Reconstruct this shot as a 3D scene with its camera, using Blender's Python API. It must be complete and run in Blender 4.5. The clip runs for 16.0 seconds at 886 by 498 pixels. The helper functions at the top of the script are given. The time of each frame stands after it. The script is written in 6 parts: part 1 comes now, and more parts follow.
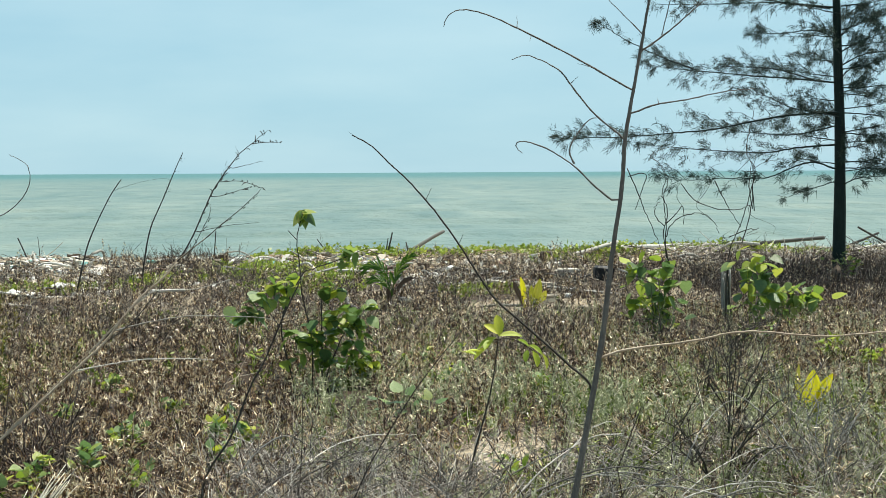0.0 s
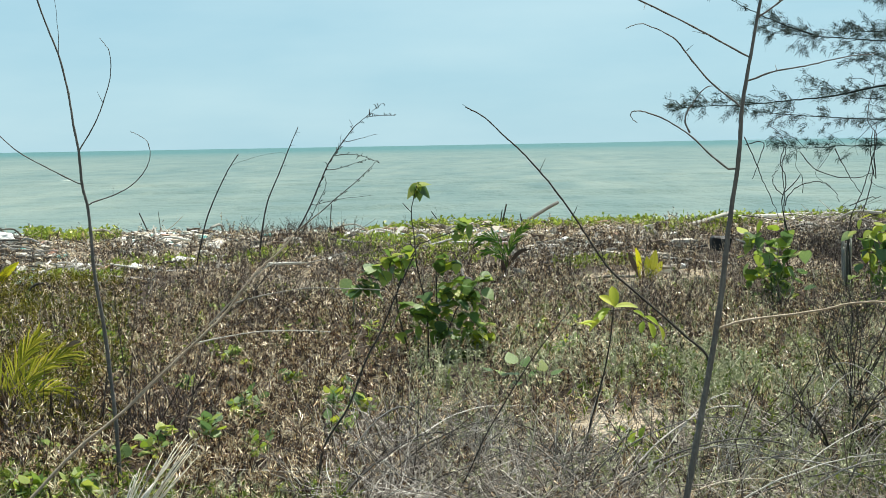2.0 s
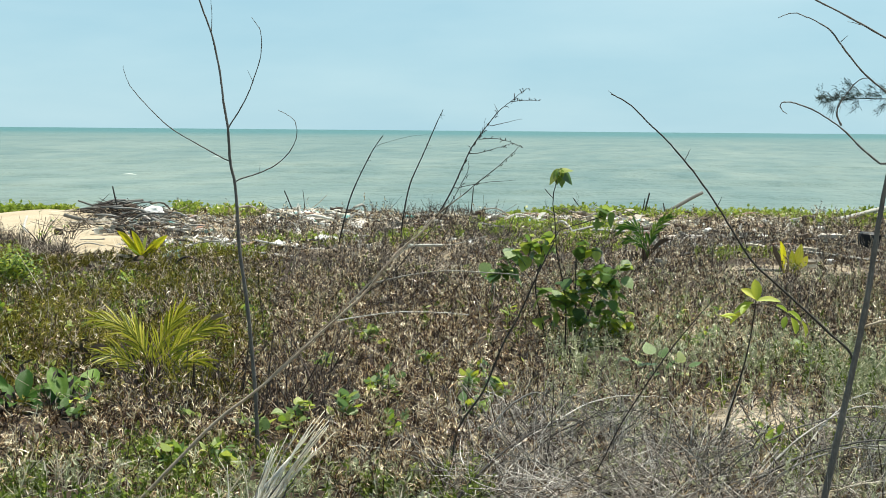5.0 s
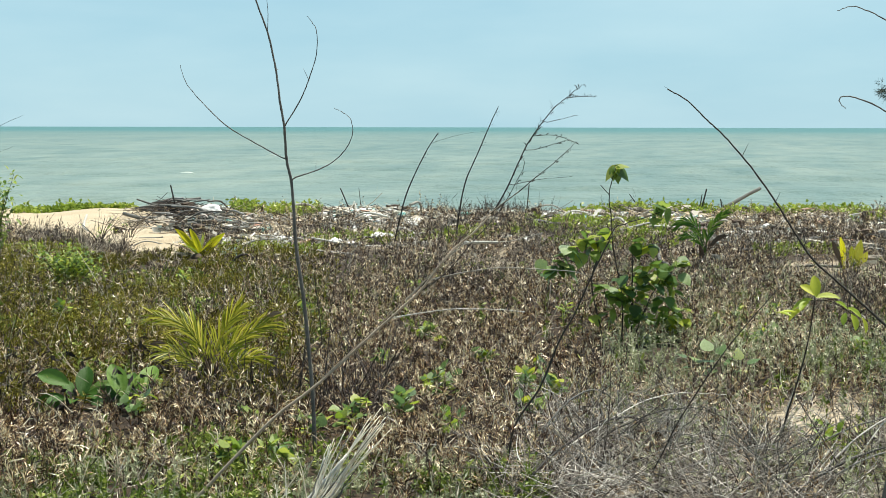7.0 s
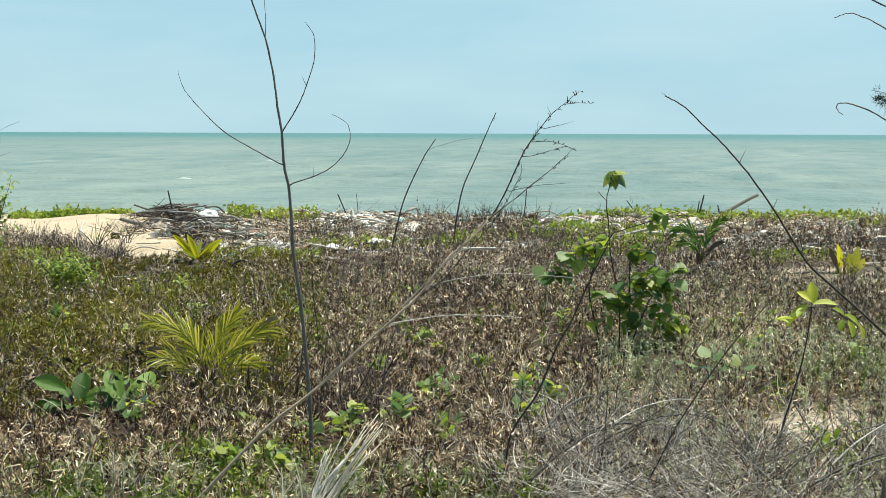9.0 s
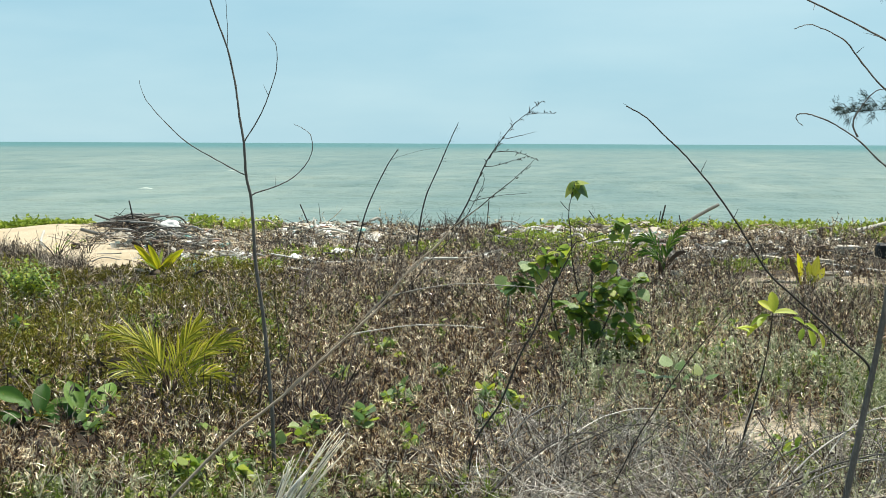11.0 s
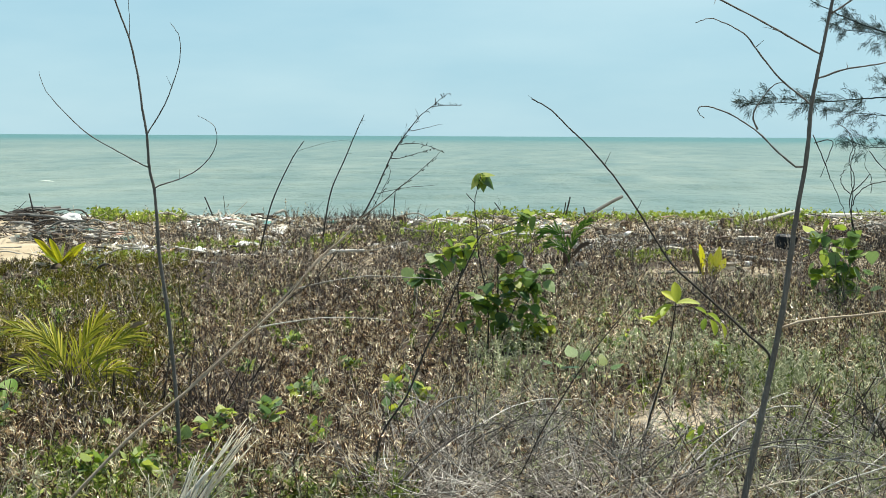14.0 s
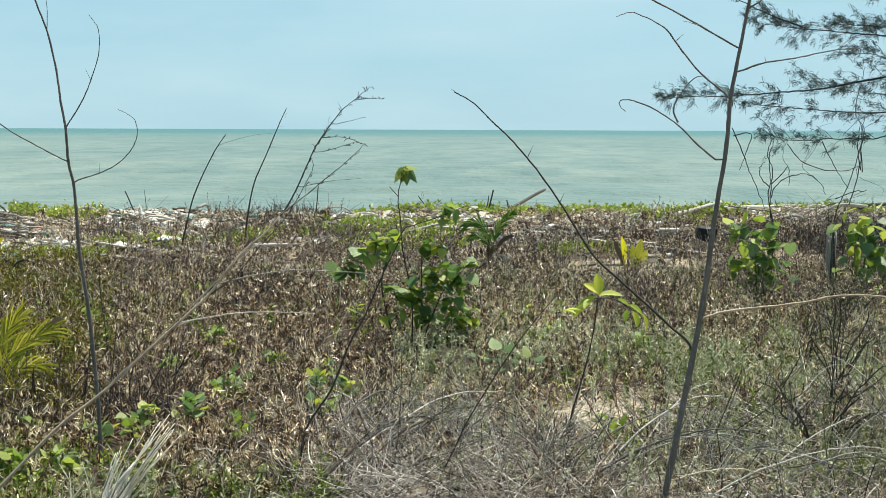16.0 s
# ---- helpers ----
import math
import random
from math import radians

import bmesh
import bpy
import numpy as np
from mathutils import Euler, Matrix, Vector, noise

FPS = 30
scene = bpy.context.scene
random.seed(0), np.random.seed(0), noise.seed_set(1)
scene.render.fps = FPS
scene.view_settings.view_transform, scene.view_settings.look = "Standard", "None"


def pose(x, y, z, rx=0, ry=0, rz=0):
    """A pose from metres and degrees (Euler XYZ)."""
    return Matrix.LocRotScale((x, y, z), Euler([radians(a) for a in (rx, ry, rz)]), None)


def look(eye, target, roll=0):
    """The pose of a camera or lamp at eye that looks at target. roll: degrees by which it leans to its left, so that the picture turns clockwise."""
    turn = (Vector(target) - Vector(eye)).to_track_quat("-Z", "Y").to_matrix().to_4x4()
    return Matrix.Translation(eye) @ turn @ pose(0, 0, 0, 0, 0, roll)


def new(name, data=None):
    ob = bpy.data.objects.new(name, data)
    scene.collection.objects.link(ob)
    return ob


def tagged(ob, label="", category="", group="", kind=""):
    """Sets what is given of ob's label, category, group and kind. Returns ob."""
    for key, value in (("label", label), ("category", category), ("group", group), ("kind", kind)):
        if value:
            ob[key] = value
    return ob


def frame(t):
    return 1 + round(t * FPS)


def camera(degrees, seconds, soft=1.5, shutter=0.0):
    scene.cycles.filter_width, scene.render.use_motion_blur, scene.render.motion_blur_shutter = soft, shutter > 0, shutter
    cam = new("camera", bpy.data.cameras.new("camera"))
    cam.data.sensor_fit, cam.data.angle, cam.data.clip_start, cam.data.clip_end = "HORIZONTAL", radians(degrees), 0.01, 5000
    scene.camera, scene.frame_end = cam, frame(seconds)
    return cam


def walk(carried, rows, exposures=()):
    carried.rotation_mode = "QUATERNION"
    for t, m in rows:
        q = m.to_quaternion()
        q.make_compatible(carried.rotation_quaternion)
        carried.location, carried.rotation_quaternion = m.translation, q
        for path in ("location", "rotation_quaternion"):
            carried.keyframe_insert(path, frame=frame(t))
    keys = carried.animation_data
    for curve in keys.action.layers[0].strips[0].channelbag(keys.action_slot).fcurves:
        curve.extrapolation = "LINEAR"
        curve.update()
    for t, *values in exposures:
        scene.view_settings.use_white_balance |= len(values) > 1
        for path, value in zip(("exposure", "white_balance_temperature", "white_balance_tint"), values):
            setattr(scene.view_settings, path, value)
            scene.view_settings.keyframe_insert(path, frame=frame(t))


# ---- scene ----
cam = camera(34.2, 16.0, soft=0.6)
EYE = 1.7
# seconds, yaw, pitch, roll in degrees; the camera turns on one spot
ROWS = [
    (0, 0.013, -3.069, -0.295), (0.5, 1.042, -3.415, -0.564), (1, 2.216, -3.710, -0.840),
    (1.5, 3.441, -3.961, -0.960), (2, 4.577, -4.146, -1.001), (2.5, 5.627, -4.280, -0.784),
    (3, 6.554, -4.349, -0.350), (3.5, 7.406, -4.423, 0.064), (4, 8.273, -4.470, 0.351),
    (4.5, 9.232, -4.586, 0.566), (5, 10.168, -4.725, 0.480), (7.5, 12.573, -4.833, 0.067),
    (8, 12.619, -4.781, 0.052), (10.5, 11.167, -4.296, 0.326), (11, 10.801, -4.210, 0.239),
    (11.5, 10.431, -4.209, 0.233), (12, 9.938, -4.249, 0.261), (12.5, 9.306, -4.356, 0.389),
    (13, 8.550, -4.433, 0.458), (13.5, 7.788, -4.486, 0.429), (14, 7.064, -4.504, 0.273),
    (14.5, 6.392, -4.517, 0.133), (15, 5.707, -4.560, 0.126), (15.5, 4.915, -4.655, 0.158),
    (16, 4.017, -4.756, 0.221),
]
walk(cam, [(t, pose(0, 0, EYE, 0, 0, yaw) @ pose(0, 0, 0, 90 + pitch) @ pose(0, 0, 0, 0, 0, roll)) for t, yaw, pitch, roll in ROWS],
     exposures=[(0, 0.67), (16, 0.67)])

# ---- light ----
SUN_UP, SUN_FROM = 71.0, 38.0   # elevation, and degrees to the right of straight ahead
world = bpy.data.worlds.new("world")
scene.world = world
world.use_nodes = True
wn, wl = world.node_tree.nodes, world.node_tree.links
sky = wn.new("ShaderNodeTexSky")
sky.sky_type, sky.sun_disc = "NISHITA", False
sky.sun_elevation, sky.sun_rotation = radians(SUN_UP), radians(SUN_FROM)
sky.air_density, sky.dust_density, sky.ozone_density = 1.0, 0.3, 3.0
back = wn["Background"]
back.inputs["Strength"].default_value = 0.05
# a veil of haze over the clear sky, faintly streaked, thinner overhead
wc, wm, wt, wr = wn.new("ShaderNodeTexCoord"), wn.new("ShaderNodeMapping"), wn.new("ShaderNodeTexNoise"), wn.new("ShaderNodeValToRGB")
wm.inputs["Scale"].default_value = (2.2, 2.2, 9.0)
wt.inputs["Scale"].default_value, wt.inputs["Detail"].default_value = 1.6, 6
for el, (at, rgb) in zip(wr.color_ramp.elements, [(0.35, (5.2, 8.9, 10.6)), (0.75, (7.3, 10.6, 11.7))]):
    el.position, el.color = at, (*rgb, 1)
veil = wn.new("ShaderNodeMix")
veil.data_type = "RGBA"
wz, wh = wn.new("ShaderNodeSeparateXYZ"), wn.new("ShaderNodeMapRange")
wl.new(wc.outputs["Generated"], wz.inputs[0])
wl.new(wz.outputs["Z"], wh.inputs["Value"])
for key, value in (("From Min", 0.15), ("From Max", 0.85), ("To Min", 0.85), ("To Max", 0.12)):
    wh.inputs[key].default_value = value
wl.new(wh.outputs[0], veil.inputs["Factor"])
wl.new(wc.outputs["Generated"], wm.inputs[0])
wl.new(wm.outputs[0], wt.inputs["Vector"])
wl.new(wt.outputs["Fac"], wr.inputs[0])
wl.new(sky.outputs[0], veil.inputs["A"])
wl.new(wr.outputs[0], veil.inputs["B"])
wl.new(veil.outputs["Result"], back.inputs["Color"])
sun = new("sun", bpy.data.lights.new("sun", "SUN"))
sun.data.energy, sun.data.angle, sun.data.color = 5.0, radians(0.6), (1.0, 0.965, 0.85)
e, a = radians(SUN_UP), radians(SUN_FROM)
sun.matrix_world = look((0, 0, 30), (-math.sin(a) * math.cos(e), -math.cos(a) * math.cos(e), 30 - math.sin(e)))


# ---- materials ----
def material(name, stops, scale=8.0, rough=0.8, bump=0.3, through_light=0.0, island=False, thing=False, spec=0.3, stretch=(1, 1, 1), fine=60.0, bump_size=0.02, spread=0.58, contrast=0.14):
    """Noise at two scales, and the spread from piece to piece, mapped to colour stops (place, rgb)."""
    m = bpy.data.materials.new(name)
    m.use_nodes = True
    n, l = m.node_tree.nodes, m.node_tree.links
    bsdf, out = n["Principled BSDF"], n["Material Output"]
    bsdf.inputs["Roughness"].default_value = rough
    bsdf.inputs["Specular IOR Level"].default_value = spec
    co = n.new("ShaderNodeTexCoord")
    mp = n.new("ShaderNodeMapping")
    mp.inputs["Scale"].default_value = stretch
    l.new(co.outputs["Object"], mp.inputs[0])
    big, small = n.new("ShaderNodeTexNoise"), n.new("ShaderNodeTexNoise")
    big.inputs["Scale"].default_value, small.inputs["Scale"].default_value = scale, fine
    big.inputs["Detail"].default_value = small.inputs["Detail"].default_value = 4
    for t in (big, small):
        l.new(mp.outputs[0], t.inputs["Vector"])
    mix = n.new("ShaderNodeMath")
    mix.operation = "MULTIPLY_ADD"
    mix.inputs[1].default_value = 0.45
    l.new(small.outputs["Fac"], mix.inputs[0])
    half = n.new("ShaderNodeMath")
    half.operation = "MULTIPLY"
    half.inputs[1].default_value = 0.55
    l.new(big.outputs["Fac"], half.inputs[0])
    l.new(half.outputs[0], mix.inputs[2])
    value = mix.outputs[0]
    if island or thing:
        rnd = (n.new("ShaderNodeNewGeometry").outputs["Random Per Island"] if island else n.new("ShaderNodeObjectInfo").outputs["Random"])
        blend = n.new("ShaderNodeMix")
        blend.inputs[0].default_value = 0.6
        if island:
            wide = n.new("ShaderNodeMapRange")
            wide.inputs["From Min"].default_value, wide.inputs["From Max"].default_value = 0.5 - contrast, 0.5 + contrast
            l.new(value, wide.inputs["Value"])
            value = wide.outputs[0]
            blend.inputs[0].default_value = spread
        l.new(value, blend.inputs[2])
        l.new(rnd, blend.inputs[3])
        value = blend.outputs[0]
    ramp = n.new("ShaderNodeValToRGB")
    while len(ramp.color_ramp.elements) < len(stops):
        ramp.color_ramp.elements.new(0.5)
    for el, (at, rgb) in zip(ramp.color_ramp.elements, stops):
        el.position, el.color = at, (*rgb, 1)
    l.new(value, ramp.inputs[0])
    l.new(ramp.outputs[0], bsdf.inputs["Base Color"])
    if bump:
        b = n.new("ShaderNodeBump")
        b.inputs["Strength"].default_value, b.inputs["Distance"].default_value = bump, bump_size
        l.new(mix.outputs[0], b.inputs["Height"])
        l.new(b.outputs[0], bsdf.inputs["Normal"])
    if through_light:
        tr, ms = n.new("ShaderNodeBsdfTranslucent"), n.new("ShaderNodeMixShader")
        l.new(ramp.outputs[0], tr.inputs[0])
        ms.inputs[0].default_value = through_light
        l.new(bsdf.outputs[0], ms.inputs[1])
        l.new(tr.outputs[0], ms.inputs[2])
        l.new(ms.outputs[0], out.inputs[0])
    return m


def ground_material():
    """Pale sand where the land is bare, leaf mould and litter where growth covers it, darkened to stand for shade among
    the plants (the mesh's own "bare" values).
    """
    m = material("sand_soil", [(0.25, (0.30, 0.235, 0.15)), (0.45, (0.38, 0.315, 0.215)), (0.62, (0.46, 0.39, 0.285)), (0.8, (0.54, 0.47, 0.36))], 0.9, 0.95, 0.6, fine=35, bump_size=0.03)
    n, l = m.node_tree.nodes, m.node_tree.links
    b = n["Principled BSDF"]
    sand = b.inputs["Base Color"].links[0].from_socket
    at, tx, mould_shade, mix, add, clip = (n.new("ShaderNode" + k) for k in ("Attribute", "TexNoise", "ValToRGB", "Mix", "Math", "MapRange"))
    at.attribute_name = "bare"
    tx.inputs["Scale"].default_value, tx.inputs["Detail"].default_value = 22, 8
    # near black, so that this colour also carries the shade between the plants
    for el, (place, rgb) in zip(mould_shade.color_ramp.elements, [(0.35, (0.011, 0.008, 0.005)), (0.65, (0.062, 0.042, 0.025))]):
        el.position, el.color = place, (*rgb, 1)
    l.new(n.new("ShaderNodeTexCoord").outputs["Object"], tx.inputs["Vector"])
    l.new(tx.outputs["Fac"], mould_shade.inputs[0])
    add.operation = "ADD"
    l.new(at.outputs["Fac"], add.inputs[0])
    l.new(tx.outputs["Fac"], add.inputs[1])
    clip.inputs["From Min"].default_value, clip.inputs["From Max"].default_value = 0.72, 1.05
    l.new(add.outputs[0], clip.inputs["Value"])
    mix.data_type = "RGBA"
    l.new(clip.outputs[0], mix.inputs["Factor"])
    l.new(mould_shade.outputs[0], mix.inputs["A"])
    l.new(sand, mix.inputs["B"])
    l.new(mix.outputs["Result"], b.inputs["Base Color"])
    return m


M_SAND = ground_material()
# darkest stops stand in for shade between stems, palest for sunlit glints
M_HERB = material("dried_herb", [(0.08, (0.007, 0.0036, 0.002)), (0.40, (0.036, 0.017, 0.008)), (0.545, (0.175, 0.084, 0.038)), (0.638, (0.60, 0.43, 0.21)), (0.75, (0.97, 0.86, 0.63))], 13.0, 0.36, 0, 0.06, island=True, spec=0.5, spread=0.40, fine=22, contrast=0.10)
M_HERB_GREY = material("grey_dried_herb", [(0.1, (0.018, 0.014, 0.011)), (0.45, (0.060, 0.046, 0.036)), (0.66, (0.20, 0.16, 0.125)), (0.82, (0.66, 0.59, 0.49))], 0.5, 0.65, 0, 0.2, island=True)
# olive and green: dark stops lowered too, to suggest shade among the leaves
M_OLIVE = material("olive_herb", [(0.1, (0.012, 0.012, 0.002)), (0.45, (0.098, 0.092, 0.008)), (0.70, (0.26, 0.235, 0.025)), (0.93, (0.52, 0.45, 0.12))], 0.6, 0.6, 0, 0.3, island=True)
M_GREEN = material("green_herb", [(0.0, (0.020, 0.036, 0.005)), (0.45, (0.10, 0.155, 0.018)), (0.72, (0.28, 0.35, 0.06)), (0.95, (0.60, 0.60, 0.20))], 1.0, 0.5, 0, 0.35, island=True, spec=0.4)
M_GREYGREEN = material("grey_green_herb", [(0.0, (0.08, 0.10, 0.04)), (0.45, (0.31, 0.345, 0.18)), (0.85, (0.70, 0.70, 0.50))], 1.0, 0.6, 0, 0.3, island=True)
M_CREEPER = material("creeper_leaf", [(0.0, (0.07, 0.13, 0.015)), (0.5, (0.27, 0.36, 0.045)), (1.0, (0.55, 0.58, 0.12))], 1.0, 0.45, 0, 0.4, island=True, spec=0.4)
M_LEAF = material("broad_leaf", [(0.15, (0.050, 0.105, 0.022)), (0.42, (0.145, 0.25, 0.045)), (0.64, (0.31, 0.41, 0.08)), (0.92, (0.50, 0.48, 0.06))], 6.0, 0.33, 0.25, 0.5, thing=True, spec=0.6)
M_PALELEAF = material("pale_broad_leaf", [(0.15, (0.06, 0.13, 0.05)), (0.45, (0.15, 0.25, 0.08)), (0.7, (0.30, 0.40, 0.14)), (0.92, (0.60, 0.56, 0.14))], 5.0, 0.36, 0.3, 0.45, thing=True, spec=0.6)
M_YLEAF = material("yellow_green_leaf", [(0.1, (0.16, 0.27, 0.03)), (0.5, (0.34, 0.44, 0.05)), (0.9, (0.55, 0.55, 0.06))], 6.0, 0.45, 0.15, 0.45, thing=True)
M_GLOSSY = material("glossy_dark_leaf", [(0.2, (0.026, 0.080, 0.010)), (0.6, (0.08, 0.175, 0.022)), (0.9, (0.28, 0.38, 0.07))], 5.0, 0.46, 0.3, 0.3, thing=True, spec=0.3)
M_PALM = material("palm_leaflet", [(0.2, (0.07, 0.11, 0.010)), (0.48, (0.31, 0.33, 0.025)), (0.75, (0.60, 0.55, 0.07)), (0.95, (0.62, 0.50, 0.14))], 3.0, 0.42, 0, 0.4, thing=True, spec=0.45)
M_YPALM = material("yellow_palm_leaflet", [(0.0, (0.42, 0.42, 0.02)), (0.6, (0.75, 0.68, 0.03)), (1.0, (0.85, 0.72, 0.05))], 3.0, 0.45, 0, 0.62, thing=True)
M_BROWNLEAF = material("withered_leaf", [(0.1, (0.035, 0.025, 0.018)), (0.6, (0.12, 0.085, 0.06)), (1.0, (0.28, 0.22, 0.16))], 7.0, 0.7, 0.3, 0.15, thing=True)
M_BARK = material("young_bark", [(0.2, (0.045, 0.042, 0.038)), (0.5, (0.125, 0.118, 0.106)), (0.85, (0.28, 0.268, 0.245))], 14.0, 0.8, 0.5, fine=120, stretch=(1, 1, 0.35), bump_size=0.004)
M_DARKTWIG = material("dark_twig", [(0.2, (0.018, 0.016, 0.014)), (0.6, (0.054, 0.049, 0.042)), (1.0, (0.13, 0.118, 0.10))], 12.0, 0.8, 0.4, bump_size=0.003)
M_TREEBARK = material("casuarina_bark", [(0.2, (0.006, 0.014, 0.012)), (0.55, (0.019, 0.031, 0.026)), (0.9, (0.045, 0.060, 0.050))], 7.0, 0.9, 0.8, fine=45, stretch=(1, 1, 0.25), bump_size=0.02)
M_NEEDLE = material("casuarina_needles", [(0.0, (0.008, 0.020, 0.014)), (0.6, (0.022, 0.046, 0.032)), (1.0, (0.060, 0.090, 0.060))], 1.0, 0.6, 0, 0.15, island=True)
M_PALEWOOD = material("bleached_wood", [(0.15, (0.20, 0.192, 0.165)), (0.5, (0.42, 0.41, 0.365)), (0.85, (0.63, 0.62, 0.57))], 6.0, 0.85, 0.5, fine=90, stretch=(0.25, 1, 1), thing=True, bump_size=0.006)
M_GREYWOOD = material("weathered_wood", [(0.15, (0.060, 0.058, 0.052)), (0.5, (0.17, 0.166, 0.15)), (0.85, (0.34, 0.335, 0.31))], 6.0, 0.85, 0.5, fine=90, stretch=(0.25, 1, 1), thing=True, bump_size=0.006)
M_CANE = material("tan_cane", [(0.2, (0.18, 0.14, 0.10)), (0.5, (0.40, 0.325, 0.24)), (0.85, (0.62, 0.53, 0.42))], 9.0, 0.7, 0.3, bump_size=0.003)
M_BRUSH = material("dark_brush", [(0.1, (0.016, 0.013, 0.011)), (0.6, (0.065, 0.052, 0.044)), (0.95, (0.22, 0.18, 0.15))], 3.0, 0.8, 0, island=True)
M_DRYTWIG = material("dry_grey_twig", [(0.0, (0.035, 0.026, 0.020)), (0.36, (0.17, 0.148, 0.125)), (0.64, (0.43, 0.395, 0.345)), (0.9, (0.80, 0.77, 0.70))], 3.0, 0.75, 0, island=True)
M_BLEACH = material("bleached_leaflet", [(0.15, (0.80, 0.74, 0.62)), (0.5, (0.94, 0.90, 0.80)), (0.9, (0.96, 0.94, 0.88))], 9.0, 0.5, 0, 0.62, thing=True)
M_STRAW = material("straw", [(0.0, (0.26, 0.20, 0.13)), (0.45, (0.55, 0.47, 0.35)), (0.85, (0.84, 0.79, 0.68))], 5.0, 0.6, 0, 0.2, island=True)
M_WHITE = material("white_plastic", [(0.2, (0.55, 0.55, 0.52)), (0.6, (0.76, 0.77, 0.75)), (0.9, (0.85, 0.86, 0.85))], 9.0, 0.5, 0.25, thing=True, bump_size=0.01)
M_FOAM = material("dirty_foam", [(0.2, (0.22, 0.19, 0.15)), (0.5, (0.46, 0.42, 0.35)), (0.85, (0.76, 0.74, 0.68))], 12.0, 0.9, 0.5, thing=True, bump_size=0.012)
M_TEAL = material("teal_plastic", [(0.2, (0.10, 0.28, 0.26)), (0.6, (0.22, 0.46, 0.42)), (0.9, (0.45, 0.62, 0.58))], 9.0, 0.45, 0.2, thing=True, bump_size=0.01)
M_SCRAP = material("pale_scraps", [(0.0, (0.16, 0.14, 0.11)), (0.4, (0.42, 0.40, 0.35)), (0.75, (0.70, 0.70, 0.66)), (0.9, (0.30, 0.48, 0.46)), (1.0, (0.8, 0.8, 0.78))], 3.0, 0.6, 0, island=True)
M_BLACK = material("black_plastic", [(0.2, (0.010, 0.010, 0.011)), (0.7, (0.03, 0.03, 0.03)), (1.0, (0.07, 0.066, 0.06))], 9.0, 0.55, 0.3, bump_size=0.01)
M_BRICK = material("pink_clay", [(0.2, (0.30, 0.17, 0.12)), (0.8, (0.50, 0.33, 0.25))], 12, 0.9, 0.4, thing=True, bump_size=0.01)


def sea_material():
    m = bpy.data.materials.new("turbid_sea")
    m.use_nodes = True
    n, l = m.node_tree.nodes, m.node_tree.links
    b = n["Principled BSDF"]
    co = n.new("ShaderNodeTexCoord")

    def noise_at(scale, stretch, detail):
        mp, tx = n.new("ShaderNodeMapping"), n.new("ShaderNodeTexNoise")
        mp.inputs["Scale"].default_value = stretch
        tx.inputs["Scale"].default_value, tx.inputs["Detail"].default_value = scale, detail
        l.new(co.outputs["Object"], mp.inputs[0])
        l.new(mp.outputs[0], tx.inputs["Vector"])
        return tx.outputs["Fac"]
    silt = noise_at(0.035, (1.0, 0.3, 1), 5)
    swell = noise_at(0.34, (0.9, 0.45, 1), 6)
    chop = noise_at(1.5, (1.0, 0.55, 1), 4)
    ramp = n.new("ShaderNodeValToRGB")
    for el, (at, rgb) in zip(ramp.color_ramp.elements, [(0.38, (0.090, 0.150, 0.135)), (0.62, (0.180, 0.230, 0.194))]):
        el.position, el.color = at, (*rgb, 1)
    # swell-sized streaks: silt, and the light and dark of wave faces put into colour
    drift = noise_at(0.36, (1.0, 0.22, 1), 6)
    both = n.new("ShaderNodeMix")
    both.inputs[0].default_value = 0.55
    l.new(silt, both.inputs[2])
    l.new(drift, both.inputs[3])
    l.new(both.outputs[0], ramp.inputs[0])
    # deeper, clearer water farther out
    sep, far, deep = n.new("ShaderNodeSeparateXYZ"), n.new("ShaderNodeMapRange"), n.new("ShaderNodeMix")
    l.new(co.outputs["Object"], sep.inputs[0])
    far.inputs["From Min"].default_value, far.inputs["From Max"].default_value = 60, 900
    far.interpolation_type = "SMOOTHERSTEP"
    l.new(sep.outputs["Y"], far.inputs["Value"])
    deep.data_type = "RGBA"
    deep.inputs["B"].default_value = (0.045, 0.14, 0.135, 1)
    l.new(far.outputs[0], deep.inputs["Factor"])
    l.new(ramp.outputs[0], deep.inputs["A"])
    l.new(deep.outputs["Result"], b.inputs["Base Color"])
    b.inputs["Roughness"].default_value = 0.4
    b.inputs["IOR"].default_value = 1.33
    add = n.new("ShaderNodeMath")
    add.operation = "MULTIPLY_ADD"
    add.inputs[1].default_value = 0.12
    l.new(chop, add.inputs[0])
    l.new(swell, add.inputs[2])
    bp = n.new("ShaderNodeBump")
    bp.inputs["Strength"].default_value, bp.inputs["Distance"].default_value = 1.0, 0.9
    l.new(add.outputs[0], bp.inputs["Height"])
    l.new(bp.outputs[0], b.inputs["Normal"])
    return m


M_SEA = sea_material()
M_SURF = material("surf_foam", [(0.3, (0.26, 0.34, 0.30)), (0.7, (0.56, 0.61, 0.57))], 3.0, 0.7, 0.4)


# ---- building blocks ----
rng = np.random.default_rng(7)


def thing(name, x, y, z, label, category, group="", turn=0.0):
    ob = new(name)
    ob.empty_display_size = 0.1
    ob.matrix_world = pose(x, y, z, 0, 0, turn)
    return tagged(ob, label, category, group)


def mesh_of(name, verts, faces, mat, smooth=False):
    me = bpy.data.meshes.new(name)
    me.from_pydata([tuple(v) for v in verts], [], [tuple(f) for f in faces])
    if smooth:
        me.polygons.foreach_set("use_smooth", [True] * len(me.polygons))
    me.materials.append(mat)
    return me


